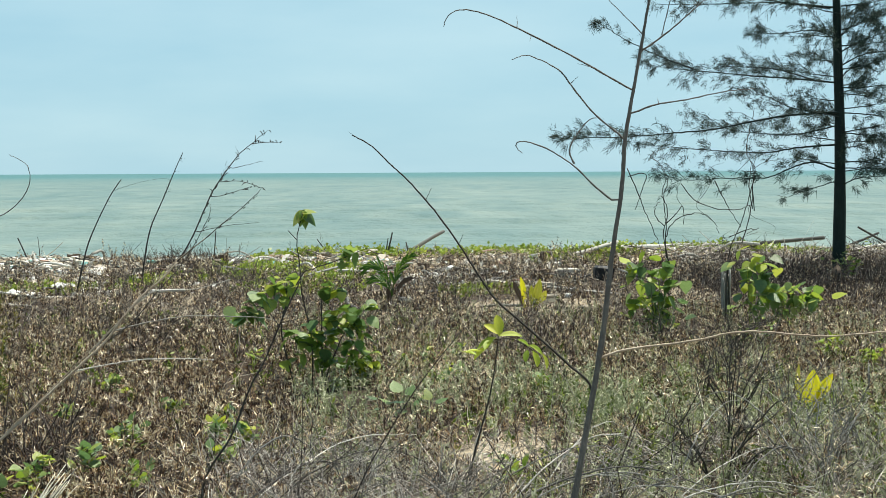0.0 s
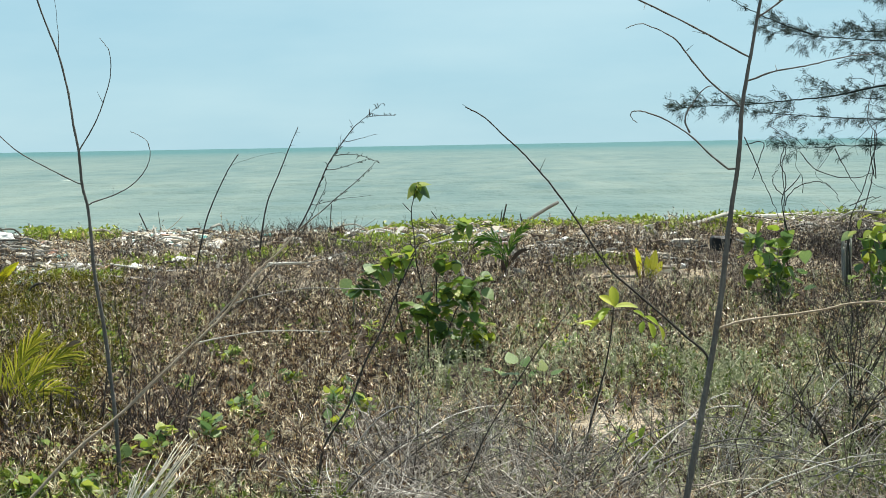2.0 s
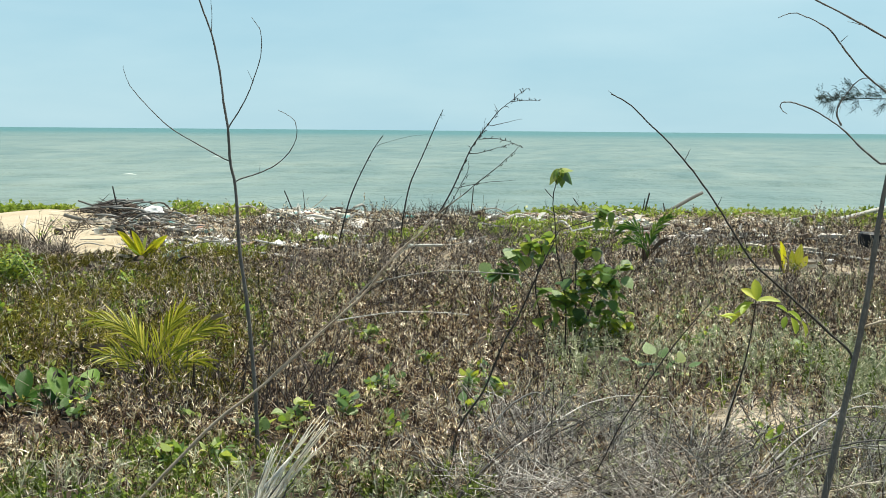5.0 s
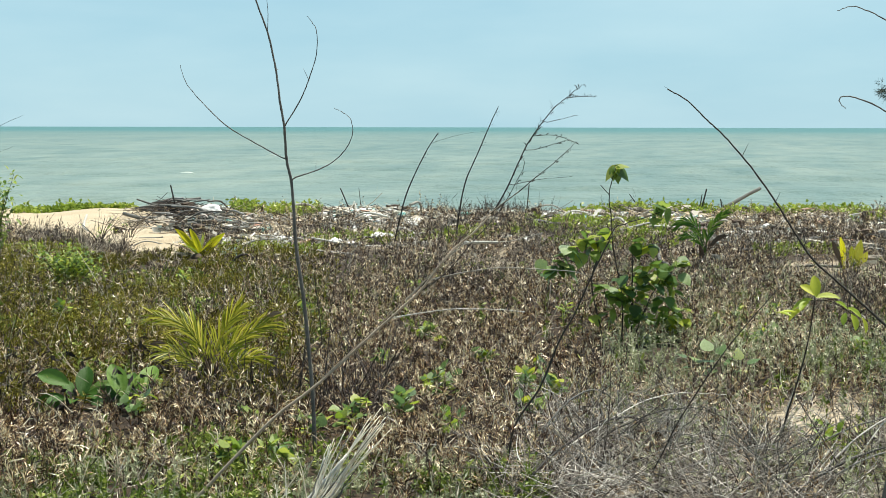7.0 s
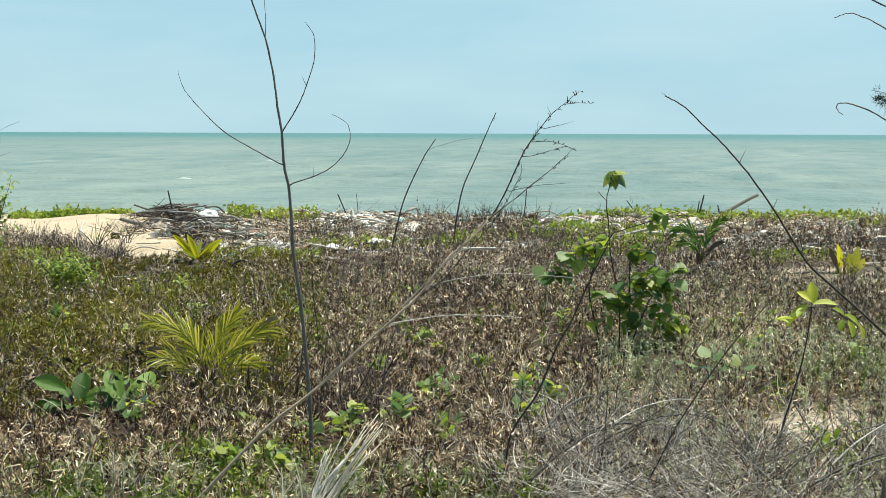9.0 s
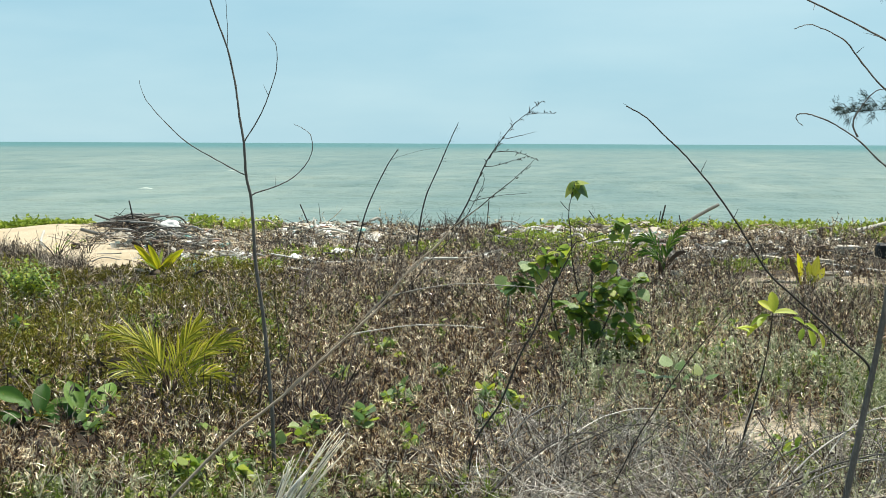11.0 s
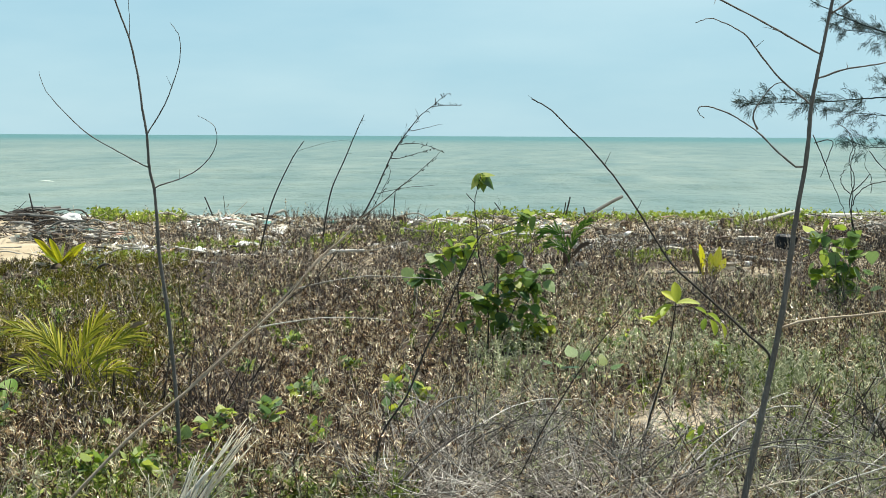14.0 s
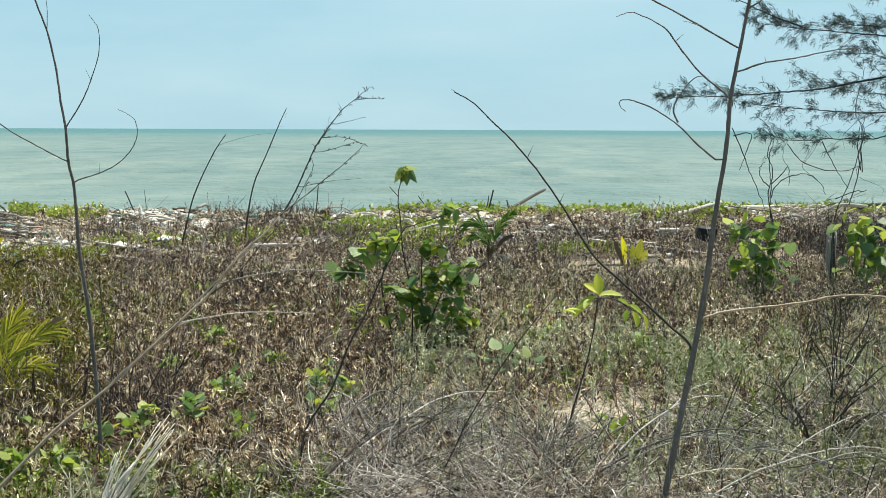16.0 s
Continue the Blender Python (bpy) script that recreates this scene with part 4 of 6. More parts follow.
leafy(bush, HEARTS + YHEARTS[:1], [(-0.209, 0.84), (-0.171, 0.764), (-0.134, 0.898), (0.207, 0.863), (0.236, 0.787), (0.318, 1.054), (0.364, 1.10), (-0.24, 0.88), (-0.10, 0.84)], 5, 0.10, 0.036)
leafy(bush, PALE_HEARTS + HEARTS[:1], [(-0.512, 0.626), (-0.418, 0.704), (-0.455, 0.588), (-0.361, 0.743), (-0.40, 0.64)], 7, 0.105, 0.042)
leafy(bush, HEARTS + HEARTS + PALE_HEARTS[:1], [(-0.073, 0.44), (0.004, 0.403), (0.078, 0.499), (0.1, 0.289), (0.21, 0.616), (0.267, 0.578), (0.399, 0.618), (0.42, 0.447), (0.193, 0.444), (0.455, 0.657), (0.33, 0.52), (0.40, 0.54), (0.14, 0.40)], 9, 0.098, 0.044)
leafy(bush, HEARTS + YHEARTS[:1], [(0.29, 0.234), (0.348, 0.139), (0.459, 0.313), (0.516, 0.257), (0.48, 0.122), (0.364, 0.331), (0.273, 0.061), (-0.071, 0.248), (0.42, 0.22)], 9, 0.098, 0.046)
# the drooping leaves at the tip
for turn, rise, size, roll in ((98, -50, 0.13, -25), (262, -42, 0.145, 25), (228, -72, 0.13, 0), (275, 6, 0.11, 20), (150, -66, 0.11, 0)):
    set_leaf(bush, HEARTS[1], -0.005, 0.0, 1.415, size, turn, rise, roll)


def seedling(x, y, height, count, size, meshes, label, spread=0.05, lean=0.0, name="seedling", group=""):
    ob = stood(name, x, y, label, "seedling", group)
    part("stem", tube("stem", stem_path([(0, -0.01), (lean * 0.5, height * 0.5), (lean, height)], 0.03), 0.005, 0.003, M_DARKTWIG, 5), ob)
    for k in range(count):
        t = 0.45 + 0.55 * (k + 1) / count
        set_leaf(ob, meshes[k % len(meshes)], lean * t + rng.normal(0, spread * 0.8), rng.normal(0, spread * 0.8), height * t, size * rng.uniform(0.7, 1.2), k * 137.5 + rng.uniform(-20, 20), rng.uniform(0, 70), rng.uniform(-15, 15))
    return ob


# the yellow-leaved seedling on its long stem
ys = stood("yellow_seedling", 0.10, 7.39, "tall thin seedling with yellow-green oval leaves at its top", "seedling")
part("stem", tube("stem", stem_path([(0.02, -0.08), (0.042, 0.2), (0.102, 0.435), (0.154, 0.651), (0.184, 0.89)], 0.02), 0.0055, 0.003, M_DARKTWIG, 6, 0.001), ys)
for s, z, size, turn, rise, roll in ((0.184, 0.885, 0.11, 12, 74, 0), (0.184, 0.885, 0.10, 62, 35, -30), (0.184, 0.88, 0.12, -84, 6, 20), (0.17, 0.87, 0.12, 80, -25, -20), (0.13, 0.82, 0.10, 88, -35, -25), (0.10, 0.80, 0.09, 110, 10, 0), (0.07, 0.78, 0.08, 70, 20, 0),
                                     (0.28, 0.86, 0.10, -75, -25, 30), (0.34, 0.83, 0.11, -95, -30, 25), (0.36, 0.80, 0.12, -140, -60, 0), (0.41, 0.78, 0.11, -120, -65, 0), (0.33, 0.81, 0.09, 160, -50, 0), (0.15, 0.86, 0.09, 150, -20, 0)):
    set_leaf(ys, YELLOWS[0], s, rng.normal(0, 0.02), z, size if s < 0.25 else size * 0.75, turn, rise, roll)
part("stem", tube("stem", stem_path([(0.16, 0.86), (0.26, 0.86), (0.38, 0.79)]), 0.003, 0.002, M_DARKTWIG, 5), ys)

for x, y, h, n, size, lab in (
                              (-1.6, 12.2, 0.14, 7, 0.08, "small fresh green seedling in the brown herb"), (0.35, 7.55, 0.16, 9, 0.08, "small green seedling beside the sandy track"),
                              (-0.15, 12.3, 0.15, 8, 0.07, "small green seedling beside the sandy track"), (0.15, 12.9, 0.15, 8, 0.07, "small green seedling beside the sandy track"),
                              
                              (3.33, 12.3, 0.24, 18, 0.10, "low bright green bushy seedling"), (3.62, 12.2, 0.16, 14, 0.09, "low bright green bushy seedling"),
                              (3.9, 12.3, 0.1, 7, 0.08, "low green bushy seedling"), (-3.2, 12.6, 0.18, 8, 0.08, "small fresh green seedling in the olive herb"), (-5.6, 13.4, 0.3, 12, 0.09, "small fresh green seedling in the olive herb"),
                              (-4.7, 11.6, 0.2, 9, 0.08, "small fresh green seedling in the olive herb"), (-3.3, 7.25, 0.16, 9, 0.07, "small seedling with rounded bright green leaves")):
    seedling(x, y, h * 0.95 + 0.04, int(n * 2.4), size * (1.15 if "pale" in lab else 0.82), PALE_HEARTS + YELLOWS[:1] if "rounded" in lab else YELLOWS if "bright" in lab else YELLOWS[:1] + OVALS, lab, 0.12 if "pale" in lab else 0.05, group="green seedlings")


# pale rounded leaves on short stalks beside the track
ps = stood("pale_seedling", -0.14, 9.45, "low seedling with pale grey-green rounded leaves on short stalks", "seedling")
for k, (a_, z, size, turn, rise) in enumerate(((-0.31, 0.13, 0.07, 60, 20), (-0.17, 0.18, 0.10, 20, 45), (-0.13, 0.11, 0.10, 100, 5), (-0.05, 0.09, 0.09, -70, 40), (0.03, 0.13, 0.08, 10, 60), (0.10, 0.10, 0.09, -60, 25), (0.0, 0.05, 0.08, -110, 10), (-0.13, 0.05, 0.09, 150, -10), (-0.22, 0.10, 0.08, 70, 30), (-0.09, 0.16, 0.08, -30, 50), (0.06, 0.06, 0.07, 200, 0), (-0.27, 0.06, 0.07, 130, 10))):
    part("stem", tube("stem", smooth_line([(a_ * 0.6, 0.02, -0.03), (a_ * 0.85, 0.01, z * 0.5 + 0.03), (a_, 0.0, z + 0.07)], 4), 0.0035, 0.002, M_DARKTWIG, 5), ps)
    set_leaf(ps, PALE_HEARTS[k % 2], a_, 0.0, z + 0.07, size, turn, rise)


for k, (x, y, h) in enumerate(((-0.17, 12.1, 0.16), (0.07, 12.6, 0.17), (0.06, 11.3, 0.15), (-0.29, 11.5, 0.16), (-0.05, 11.0, 0.13), (0.59, 14.3, 0.14), (1.35, 10.6, 0.15), (0.75, 10.5, 0.17), (0.33, 7.95, 0.14))):
    seedling(x, y, h, 18, 0.05, PALE_HEARTS + YELLOWS[:1], "small pale green seedling beside the sandy track", 0.05, (0.03, -0.02)[k % 2], group="green seedlings")


# rounder-leaved seedlings close by, in the brown herb
for k, (x, y, h) in enumerate(((-2.43, 10.37, 0.20), (-1.85, 8.31, 0.19), (-1.45, 9.35, 0.17), (-1.93, 8.46, 0.22), (-1.82, 8.40, 0.18), (-1.36, 8.4, 0.20), (-1.19, 8.29, 0.18), (-1.18, 7.79, 0.17), (-2.18, 7.69, 0.19), (-1.94, 7.61, 0.22), (-2.12, 7.3, 0.17), (-2.28, 7.06, 0.18),
                               (-2.6, 9.67, 0.12), (-2.2, 6.47, 0.16), (-3.45, 14.26, 0.14), (-1.9, 9.92, 0.12), (-2.39, 6.3, 0.16), (-5.4, 10.4, 0.22), (-4.75, 10.3, 0.16), (-3.7, 11.6, 0.16), (-1.62, 7.35, 0.15), (-2.75, 7.35, 0.15))):
    seedling(x, y, h + 0.02, 24, 0.056 if k % 3 else 0.062, (YHEARTS[:1] + PALE_HEARTS + HEARTS[1:2], HEARTS + PALE_HEARTS + YHEARTS[:1], YHEARTS[:1] + HEARTS[1:] + PALE_HEARTS)[k % 3], "small seedling with rounded yellow-green leaves in the brown herb", 0.045, (0.04, -0.03, 0.02)[k % 3], group="green seedlings")


# ---- coconut seedlings ----
def blade(name, mat, length, width, split, bend):
    """A young undivided palm blade: pleated, folded along its rib, forked at the tip, rising then bending over."""
    v, f, n, cols = [], [], 12, 9
    for i in range(n):
        t = i / (n - 1)
        w = width * (math.sin(math.pi * min(0.94, 0.12 + t * 0.84)) ** 0.8) * 0.5
        cut = max(0.0, t - (1 - split)) * width * 1.1
        for k in range(cols):
            s = -1 + 2 * k / (cols - 1)
            side = s * w + (cut if s > 0 else -cut if s < 0 else 0)
            v.append((side, length * (t - bend * 0.35 * t * t), 0.10 * abs(s) * w + (0.005 * (k % 2)) - length * bend * 0.5 * t ** 2.2))
    for i in range(n - 1):
        t = i / (n - 1)
        for k in range(cols - 1):
            if t > 1 - split and k in (cols // 2 - 1, cols // 2):
                continue
            a = i * cols + k
            f.append((a, a + 1, a + cols + 1, a + cols))
    return mesh_of(name, v, f, mat)


def young_palm(x, y, label, pieces):
    """A husk with blades rising from it; pieces: mesh, turn, rise, height of the foot, and how far aside."""
    ob = stood("coconut_seedling", x, y, label, "palm seedling")
    bm = bmesh.new()
    bmesh.ops.create_icosphere(bm, subdivisions=2, radius=0.10)
    for q in bm.verts:
        q.co = Vector((q.co.x, q.co.y * 1.25, q.co.z * 0.8)) * (1 + 0.08 * noise.noise(q.co * 14))
    part("husk", bmesh_mesh("husk", bm, M_BROWNLEAF, True), ob, pose(0, 0.02, -0.01))
    for me, turn, rise, z, *off in pieces:
        part("frond", me, ob, pose(rng.normal(0, 0.01) + (off[0] if off else 0), rng.normal(0, 0.01), z, rise, 0, turn))
    return ob


def line_blade(ob, pts, width, mat, depth=0.0, name="frond", label=""):
    """A pleated blade along a line (aside, up), widest in its middle, its edges swept back a little."""
    line = smooth_line([(a_, depth * k, z) for k, (a_, z) in enumerate(pts)], 5)
    line = [Vector(q) for q in line]
    n, v, f = len(line), [], []
    for i, q in enumerate(line):
        d = (line[min(i + 1, n - 1)] - line[max(i - 1, 0)]).normalized()
        side = Vector((d.z, 0, -d.x))
        t = i / (n - 1)
        w = width * 0.5 * math.sin(math.pi * min(0.985, 0.10 + 0.9 * t)) ** 0.75 + 0.001
        for k in range(7):
            e = -1 + k / 3
            v.append(q + side * (w * e) + Vector((0, 0.25 * w * abs(e) + (0.10 * w if k % 2 else 0), 0)))
    for i in range(n - 1):
        for k in range(6):
            f.append((i * 7 + k, i * 7 + k + 1, i * 7 + k + 8, i * 7 + k + 7))
    return part(name, mesh_of(name, [tuple(q) for q in v], f, mat), ob, label=label)


def line_frond(ob, pts, leaflets, leaf_len, mat, width=0.016, depth=0.0):
    """A feathered frond along a line (aside, up): a rib and narrow folded leaflets hanging to both sides."""
    line = np.array(smooth_line([(a_, depth * k, z) for k, (a_, z) in enumerate(pts)], 6), float)
    rib = part("frond", tube("frond", line, 0.007, 0.002, mat, 5), ob)
    at = np.linspace(0, 1, len(line))
    for side in (-1, 1):
        for k in range(leaflets):
            u = 0.22 + 0.78 * (k + rng.uniform(-0.2, 0.2)) / leaflets
            p, ahead = (np.array([np.interp(min(1, w), at, line[:, c]) for c in range(3)]) for w in (u, u + 0.05))
            d = (ahead - p) / (np.linalg.norm(ahead - p) + 1e-6) if u < 0.95 else (line[-1] - line[-2]) / np.linalg.norm(line[-1] - line[-2])
            out = np.array([d[2], 0, -d[0]]) * side * 0.75 + np.array([0, side * 0.55, 0])
            d = d * 0.90 + out * (0.72 - 0.36 * u) + rng.normal(0, 0.06, 3)
            ln = leaf_len * (0.6 + 0.5 * math.sin(math.pi * min(1, u))) * rng.uniform(0.85, 1.15)
            q, e = p + d * ln * 0.5, p + d * ln - np.array([0, 0, ln * rng.uniform(0.05, 0.3)])
            w = np.array([d[2], 0.3, -d[0]]) * width * 0.5
            fold = np.array([0, 0.3 * width, 0])
            part("leaflet", mesh_of("leaflet", [tuple(c) for c in (p - w * 0.4, p + fold * 0.3, p + w * 0.4, q + w, q + fold, q - w, e)], [(0, 1, 4, 5), (1, 2, 3, 4), (5, 4, 6), (4, 3, 6)], mat), rib)
    return rib


B_BROWN = [blade("frond", M_BROWNLEAF, 0.5, 0.12, 0.5, b) for b in (0.3, 1.0)]
B_STUB = [blade("frond", M_BROWNLEAF, 0.26, 0.05, 0.1, b) for b in (0.05, 0.2)]
B_NARROW = [blade("frond", M_LEAF, 0.34, 0.045, 0.2, b) for b in (0.1, 0.4)] + [blade("frond", M_YPALM, 0.32, 0.05, 0.2, 0.3)]
dp = young_palm(-0.62, 17.4, "dark green coconut seedling with arching fronds and brown base", [(B_STUB[0], 30, 78, 0.03, -0.05), (B_STUB[1], -40, 74, 0.03, 0.05), (B_STUB[0], 150, 80, 0.03), (B_STUB[1], -150, 70, 0.03, 0.08), (B_STUB[0], -90, 66, 0.0, 0.1), (B_STUB[0], 80, 66, 0.0, -0.1), (B_STUB[1], 60, 80, 0.0, -0.18), (B_STUB[0], 20, 82, 0.0, -0.13), (B_STUB[1], -30, 80, 0.0, -0.22)])
line_frond(dp, [(-0.006, 0.16), (-0.03, 0.36), (-0.139, 0.515), (-0.25, 0.54), (-0.342, 0.50)], 13, 0.17, M_GLOSSY, 0.024, 0.01)
line_frond(dp, [(0.0, 0.16), (0.02, 0.34), (0.063, 0.469), (0.15, 0.59), (0.247, 0.675)], 13, 0.15, M_GLOSSY, 0.024, -0.01)
line_frond(dp, [(0.01, 0.16), (-0.06, 0.30), (-0.16, 0.37), (-0.28, 0.36)], 10, 0.14, M_GLOSSY, 0.022, 0.02)
line_blade(dp, [(0.02, 0.20), (0.12, 0.33), (0.20, 0.38), (0.27, 0.39)], 0.05, M_BROWNLEAF, 0.0)
line_blade(dp, [(0.0, 0.05), (0.0, 0.16), (0.01, 0.30)], 0.07, M_BROWNLEAF, 0.0, "sheath")
yp = young_palm(1.0, 17.1, "coconut seedling with a bright yellow and two green upright blades", [(B_STUB[0], 30, 78, 0.0), (B_STUB[1], -60, 60, 0.0, 0.05)])
line_blade(yp, [(-0.03, 0.04), (-0.042, 0.20), (-0.06, 0.34), (-0.085, 0.43)], 0.062, M_YPALM, -0.01)
line_blade(yp, [(-0.02, 0.04), (-0.08, 0.18), (-0.14, 0.30), (-0.168, 0.38)], 0.060, M_BROWNLEAF, 0.0)
line_blade(yp, [(0.05, 0.02), (0.055, 0.14), (0.05, 0.25), (0.045, 0.33)], 0.075, M_PALM, -0.01)
line_blade(yp, [(0.07, 0.02), (0.10, 0.16), (0.13, 0.29), (0.15, 0.40)], 0.11, M_PALM, 0.01)
line_blade(yp, [(0.08, 0.02), (0.14, 0.10), (0.19, 0.20), (0.22, 0.27)], 0.085, M_PALM, -0.01)
line_blade(yp, [(0.10, 0.02), (0.20, 0.12), (0.32, 0.15), (0.38, 0.06)], 0.05, M_STRAW, -0.02)
line_blade(yp, [(0.10, 0.02), (0.24, 0.13), (0.40, 0.13), (0.47, 0.04)], 0.045, M_BROWNLEAF, 0.01)
vp = young_palm(-6.85, 16.9, "coconut seedling with spread yellow blades and dark withered tips", [(B_NARROW[0], 75, 45, 0.04), (B_NARROW[1], -80, 40, 0.04), (B_NARROW[2], 100, 42, 0.04), (B_NARROW[2], -110, 50, 0.04), (B_NARROW[0], -20, 60, 0.04), (B_NARROW[1], 130, 40, 0.04), (B_BROWN[0], 95, 30, 0.03), (B_STUB[1], -60, 62, 0.05, 0.1)])
line_blade(vp, [(0.02, 0.02), (-0.09, 0.16), (-0.19, 0.29), (-0.28, 0.37)], 0.085, M_YPALM, -0.01)
line_blade(vp, [(-0.05, 0.14), (-0.16, 0.27), (-0.25, 0.37), (-0.315, 0.405)], 0.060, M_BROWNLEAF, 0.0)
line_blade(vp, [(0.03, 0.02), (-0.01, 0.15), (-0.06, 0.28), (-0.105, 0.37)], 0.085, M_YPALM, -0.01)
line_blade(vp, [(-0.045, 0.22), (-0.075, 0.30), (-0.102, 0.36), (-0.11, 0.40)], 0.07, M_BROWNLEAF, 0.01)
line_blade(vp, [(0.05, 0.02), (0.13, 0.13), (0.23, 0.23), (0.326, 0.31)], 0.095, M_YPALM, 0.0)
line_blade(vp, [(0.05, 0.02), (0.10, 0.14), (0.16, 0.22), (0.19, 0.27)], 0.05, M_PALM, 0.01)
line_blade(vp, [(0.0, 0.0), (-0.12, 0.04), (-0.22, 0.06), (-0.30, 0.07)], 0.03, M_STRAW, 0.0)
cp = young_palm(-3.46, 8.72, "young coconut palm with spreading yellow-green feathered fronds", [(B_STUB[0], 10, 84, 0.0), (B_STUB[1], -60, 78, 0.0), (B_STUB[0], 120, 76, 0.0)])
for line, count, depth in (([(0.0, 0.03), (-0.05, 0.30), (-0.18, 0.48), (-0.363, 0.55)], 20, 0.03), ([(0.0, 0.03), (0.03, 0.30), (0.10, 0.48), (0.19, 0.61)], 20, -0.03), ([(0.01, 0.03), (0.09, 0.27), (0.24, 0.42), (0.405, 0.50)], 21, 0.0),
                           ([(0.0, 0.03), (-0.08, 0.20), (-0.19, 0.30), (-0.31, 0.33)], 16, -0.05), ([(0.0, 0.03), (-0.04, 0.27), (-0.10, 0.42), (-0.174, 0.50)], 17, 0.05), ([(0.0, 0.03), (0.10, 0.18), (0.22, 0.27), (0.33, 0.27)], 15, -0.05)):
    line_frond(cp, [(a_, z * 0.95 - 0.01) for a_, z in line], count, 0.21, M_PALM, 0.0115, depth)
line_blade(cp, [(0.36, 0.48), (0.42, 0.515), (0.47, 0.505)], 0.035, M_BROWNLEAF)
line_blade(cp, [(-0.29, 0.33), (-0.35, 0.335), (-0.40, 0.31)], 0.03, M_BROWNLEAF)
bl = stood("coconut_seedling", 2.60, 9.95, "coconut seedling with one broad bright yellow leaf", "palm seedling")
line_blade(bl, [(-0.03, -0.02), (-0.045, 0.10), (-0.035, 0.22), (-0.03, 0.31)], 0.12, M_YPALM, -0.01)
line_blade(bl, [(-0.02, -0.02), (0.0, 0.10), (0.05, 0.20), (0.10, 0.285)], 0.085, M_YPALM, 0.0)
line_blade(bl, [(-0.04, -0.02), (-0.11, 0.10), (-0.135, 0.22), (-0.13, 0.34)], 0.045, M_PALM, 0.01)
line_blade(bl, [(-0.02, -0.02), (0.02, 0.06), (0.035, 0.12)], 0.04, M_PALM, -0.02)

# paddle-leaved rosettes
for x, y, blades in ((-3.96, 7.80, ((-0.03, 0.13, 0.17, 72, 22, -48), (-0.05, 0.06, 0.17, 100, -8, -55), (0.05, 0.06, 0.17, -14, 60, 0), (0.02, 0.05, 0.16, -100, 8, 50), (0.08, 0.05, 0.15, -70, 30, 40), (-0.02, 0.05, 0.12, 20, 60, 0), (0.0, 0.04, 0.13, 170, 10, 0), (-0.05, 0.04, 0.12, 140, 25, -20))),
                    (-3.62, 7.84, ((-0.05, 0.09, 0.19, 24, 56, -10), (0.08, 0.09, 0.19, -24, 58, 10), (0.0, 0.07, 0.16, -8, 52, 0), (-0.04, 0.05, 0.19, 78, 28, -45), (-0.02, 0.05, 0.17, 95, 8, -40), (0.03, 0.05, 0.19, -95, 6, 42), (0.05, 0.06, 0.16, -65, 40, 30), (0.0, 0.04, 0.15, 185, 12, 0), (0.02, 0.08, 0.13, -40, 60, 10)))):
    ob = stood("broad_leaved_plant", x, y, "low plant with large glossy dark green paddle leaves", "plant", "broad-leaved plants")
    part("stem", tube("stem", stem_path([(0, -0.02), (0.01, 0.06), (0.0, 0.12)]), 0.012, 0.008, M_DARKTWIG, 6), ob)
    for k, (px, pz, size, turn, rise, roll) in enumerate(blades):
        set_leaf(ob, PADDLES[k % 2], px, rng.normal(0, 0.02), pz + 0.015, size * 1.2, turn, rise, roll)

# ---- big-leaved clump by the broken post, with dead climbers ----
for x, y, places, h in ((2.26, 15.28, [(-0.12, 0.28), (-0.05, 0.5), (0.1, 0.42), (0.0, 0.15), (0.15, 0.2), (-0.2, 0.65), (0.05, 0.68)], 0.7),
                        (3.33, 15.52, [(0.0, 0.25), (0.12, 0.62), (-0.05, 0.7), (0.2, 0.35), (0.05, 0.5)], 0.75),
                        (3.85, 15.78, [(-0.05, 0.2), (0.1, 0.35), (0.0, 0.42), (0.15, 0.25), (-0.15, 0.32)], 0.5)):
    ob = stood("large_leaved_bush", x, y, "clump of broad heart-shaped green leaves on upright stems", "bush", "large-leaved bushes")
    for s, z in places:
        part("stem", tube("stem", stem_path([(s * 0.3, 0), (s * 0.6, z * 0.5), (s, z)], rng.uniform(-0.1, 0.1)), 0.008, 0.004, M_LEAF, 5), ob)
    leafy(ob, HEARTS[1:] + PALE_HEARTS + YHEARTS[:1], places, 14, 0.13, 0.10)
post = stood("broken_post", 3.11, 15.82, "short broken weathered wooden stump with split grain", "stump")
for k in range(9):
    me = tube("splinter", smooth_line([(0.045 * math.cos(k * 2.4) * (0.3 + k / 9), 0.05 * math.sin(k * 2.4), -0.03), (0.04 * math.cos(k * 2.4), 0.04 * math.sin(k * 2.4), 0.3), (0.045 * math.cos(k * 2.4) + rng.normal(0, 0.01), 0.03 * math.sin(k * 2.4), 0.45 + rng.uniform(0, 0.2))], 5), 0.018, 0.008, M_PALEWOOD if k % 3 == 0 else M_GREYWOOD, 6, 0.004)
    part("splinter", me, post)


def curl(p, n, size, r, sideways, up):
    """A wandering tendril that starts at p."""
    pts, a = [np.array(p, float)], rng.uniform(-0.5, 0.5)
    for _ in range(n):
        a += rng.normal(0, 0.5)
        pts.append(pts[-1] + size * np.array([math.sin(a) * sideways, rng.normal(0, 0.2), math.cos(a) * up]))
    return pts


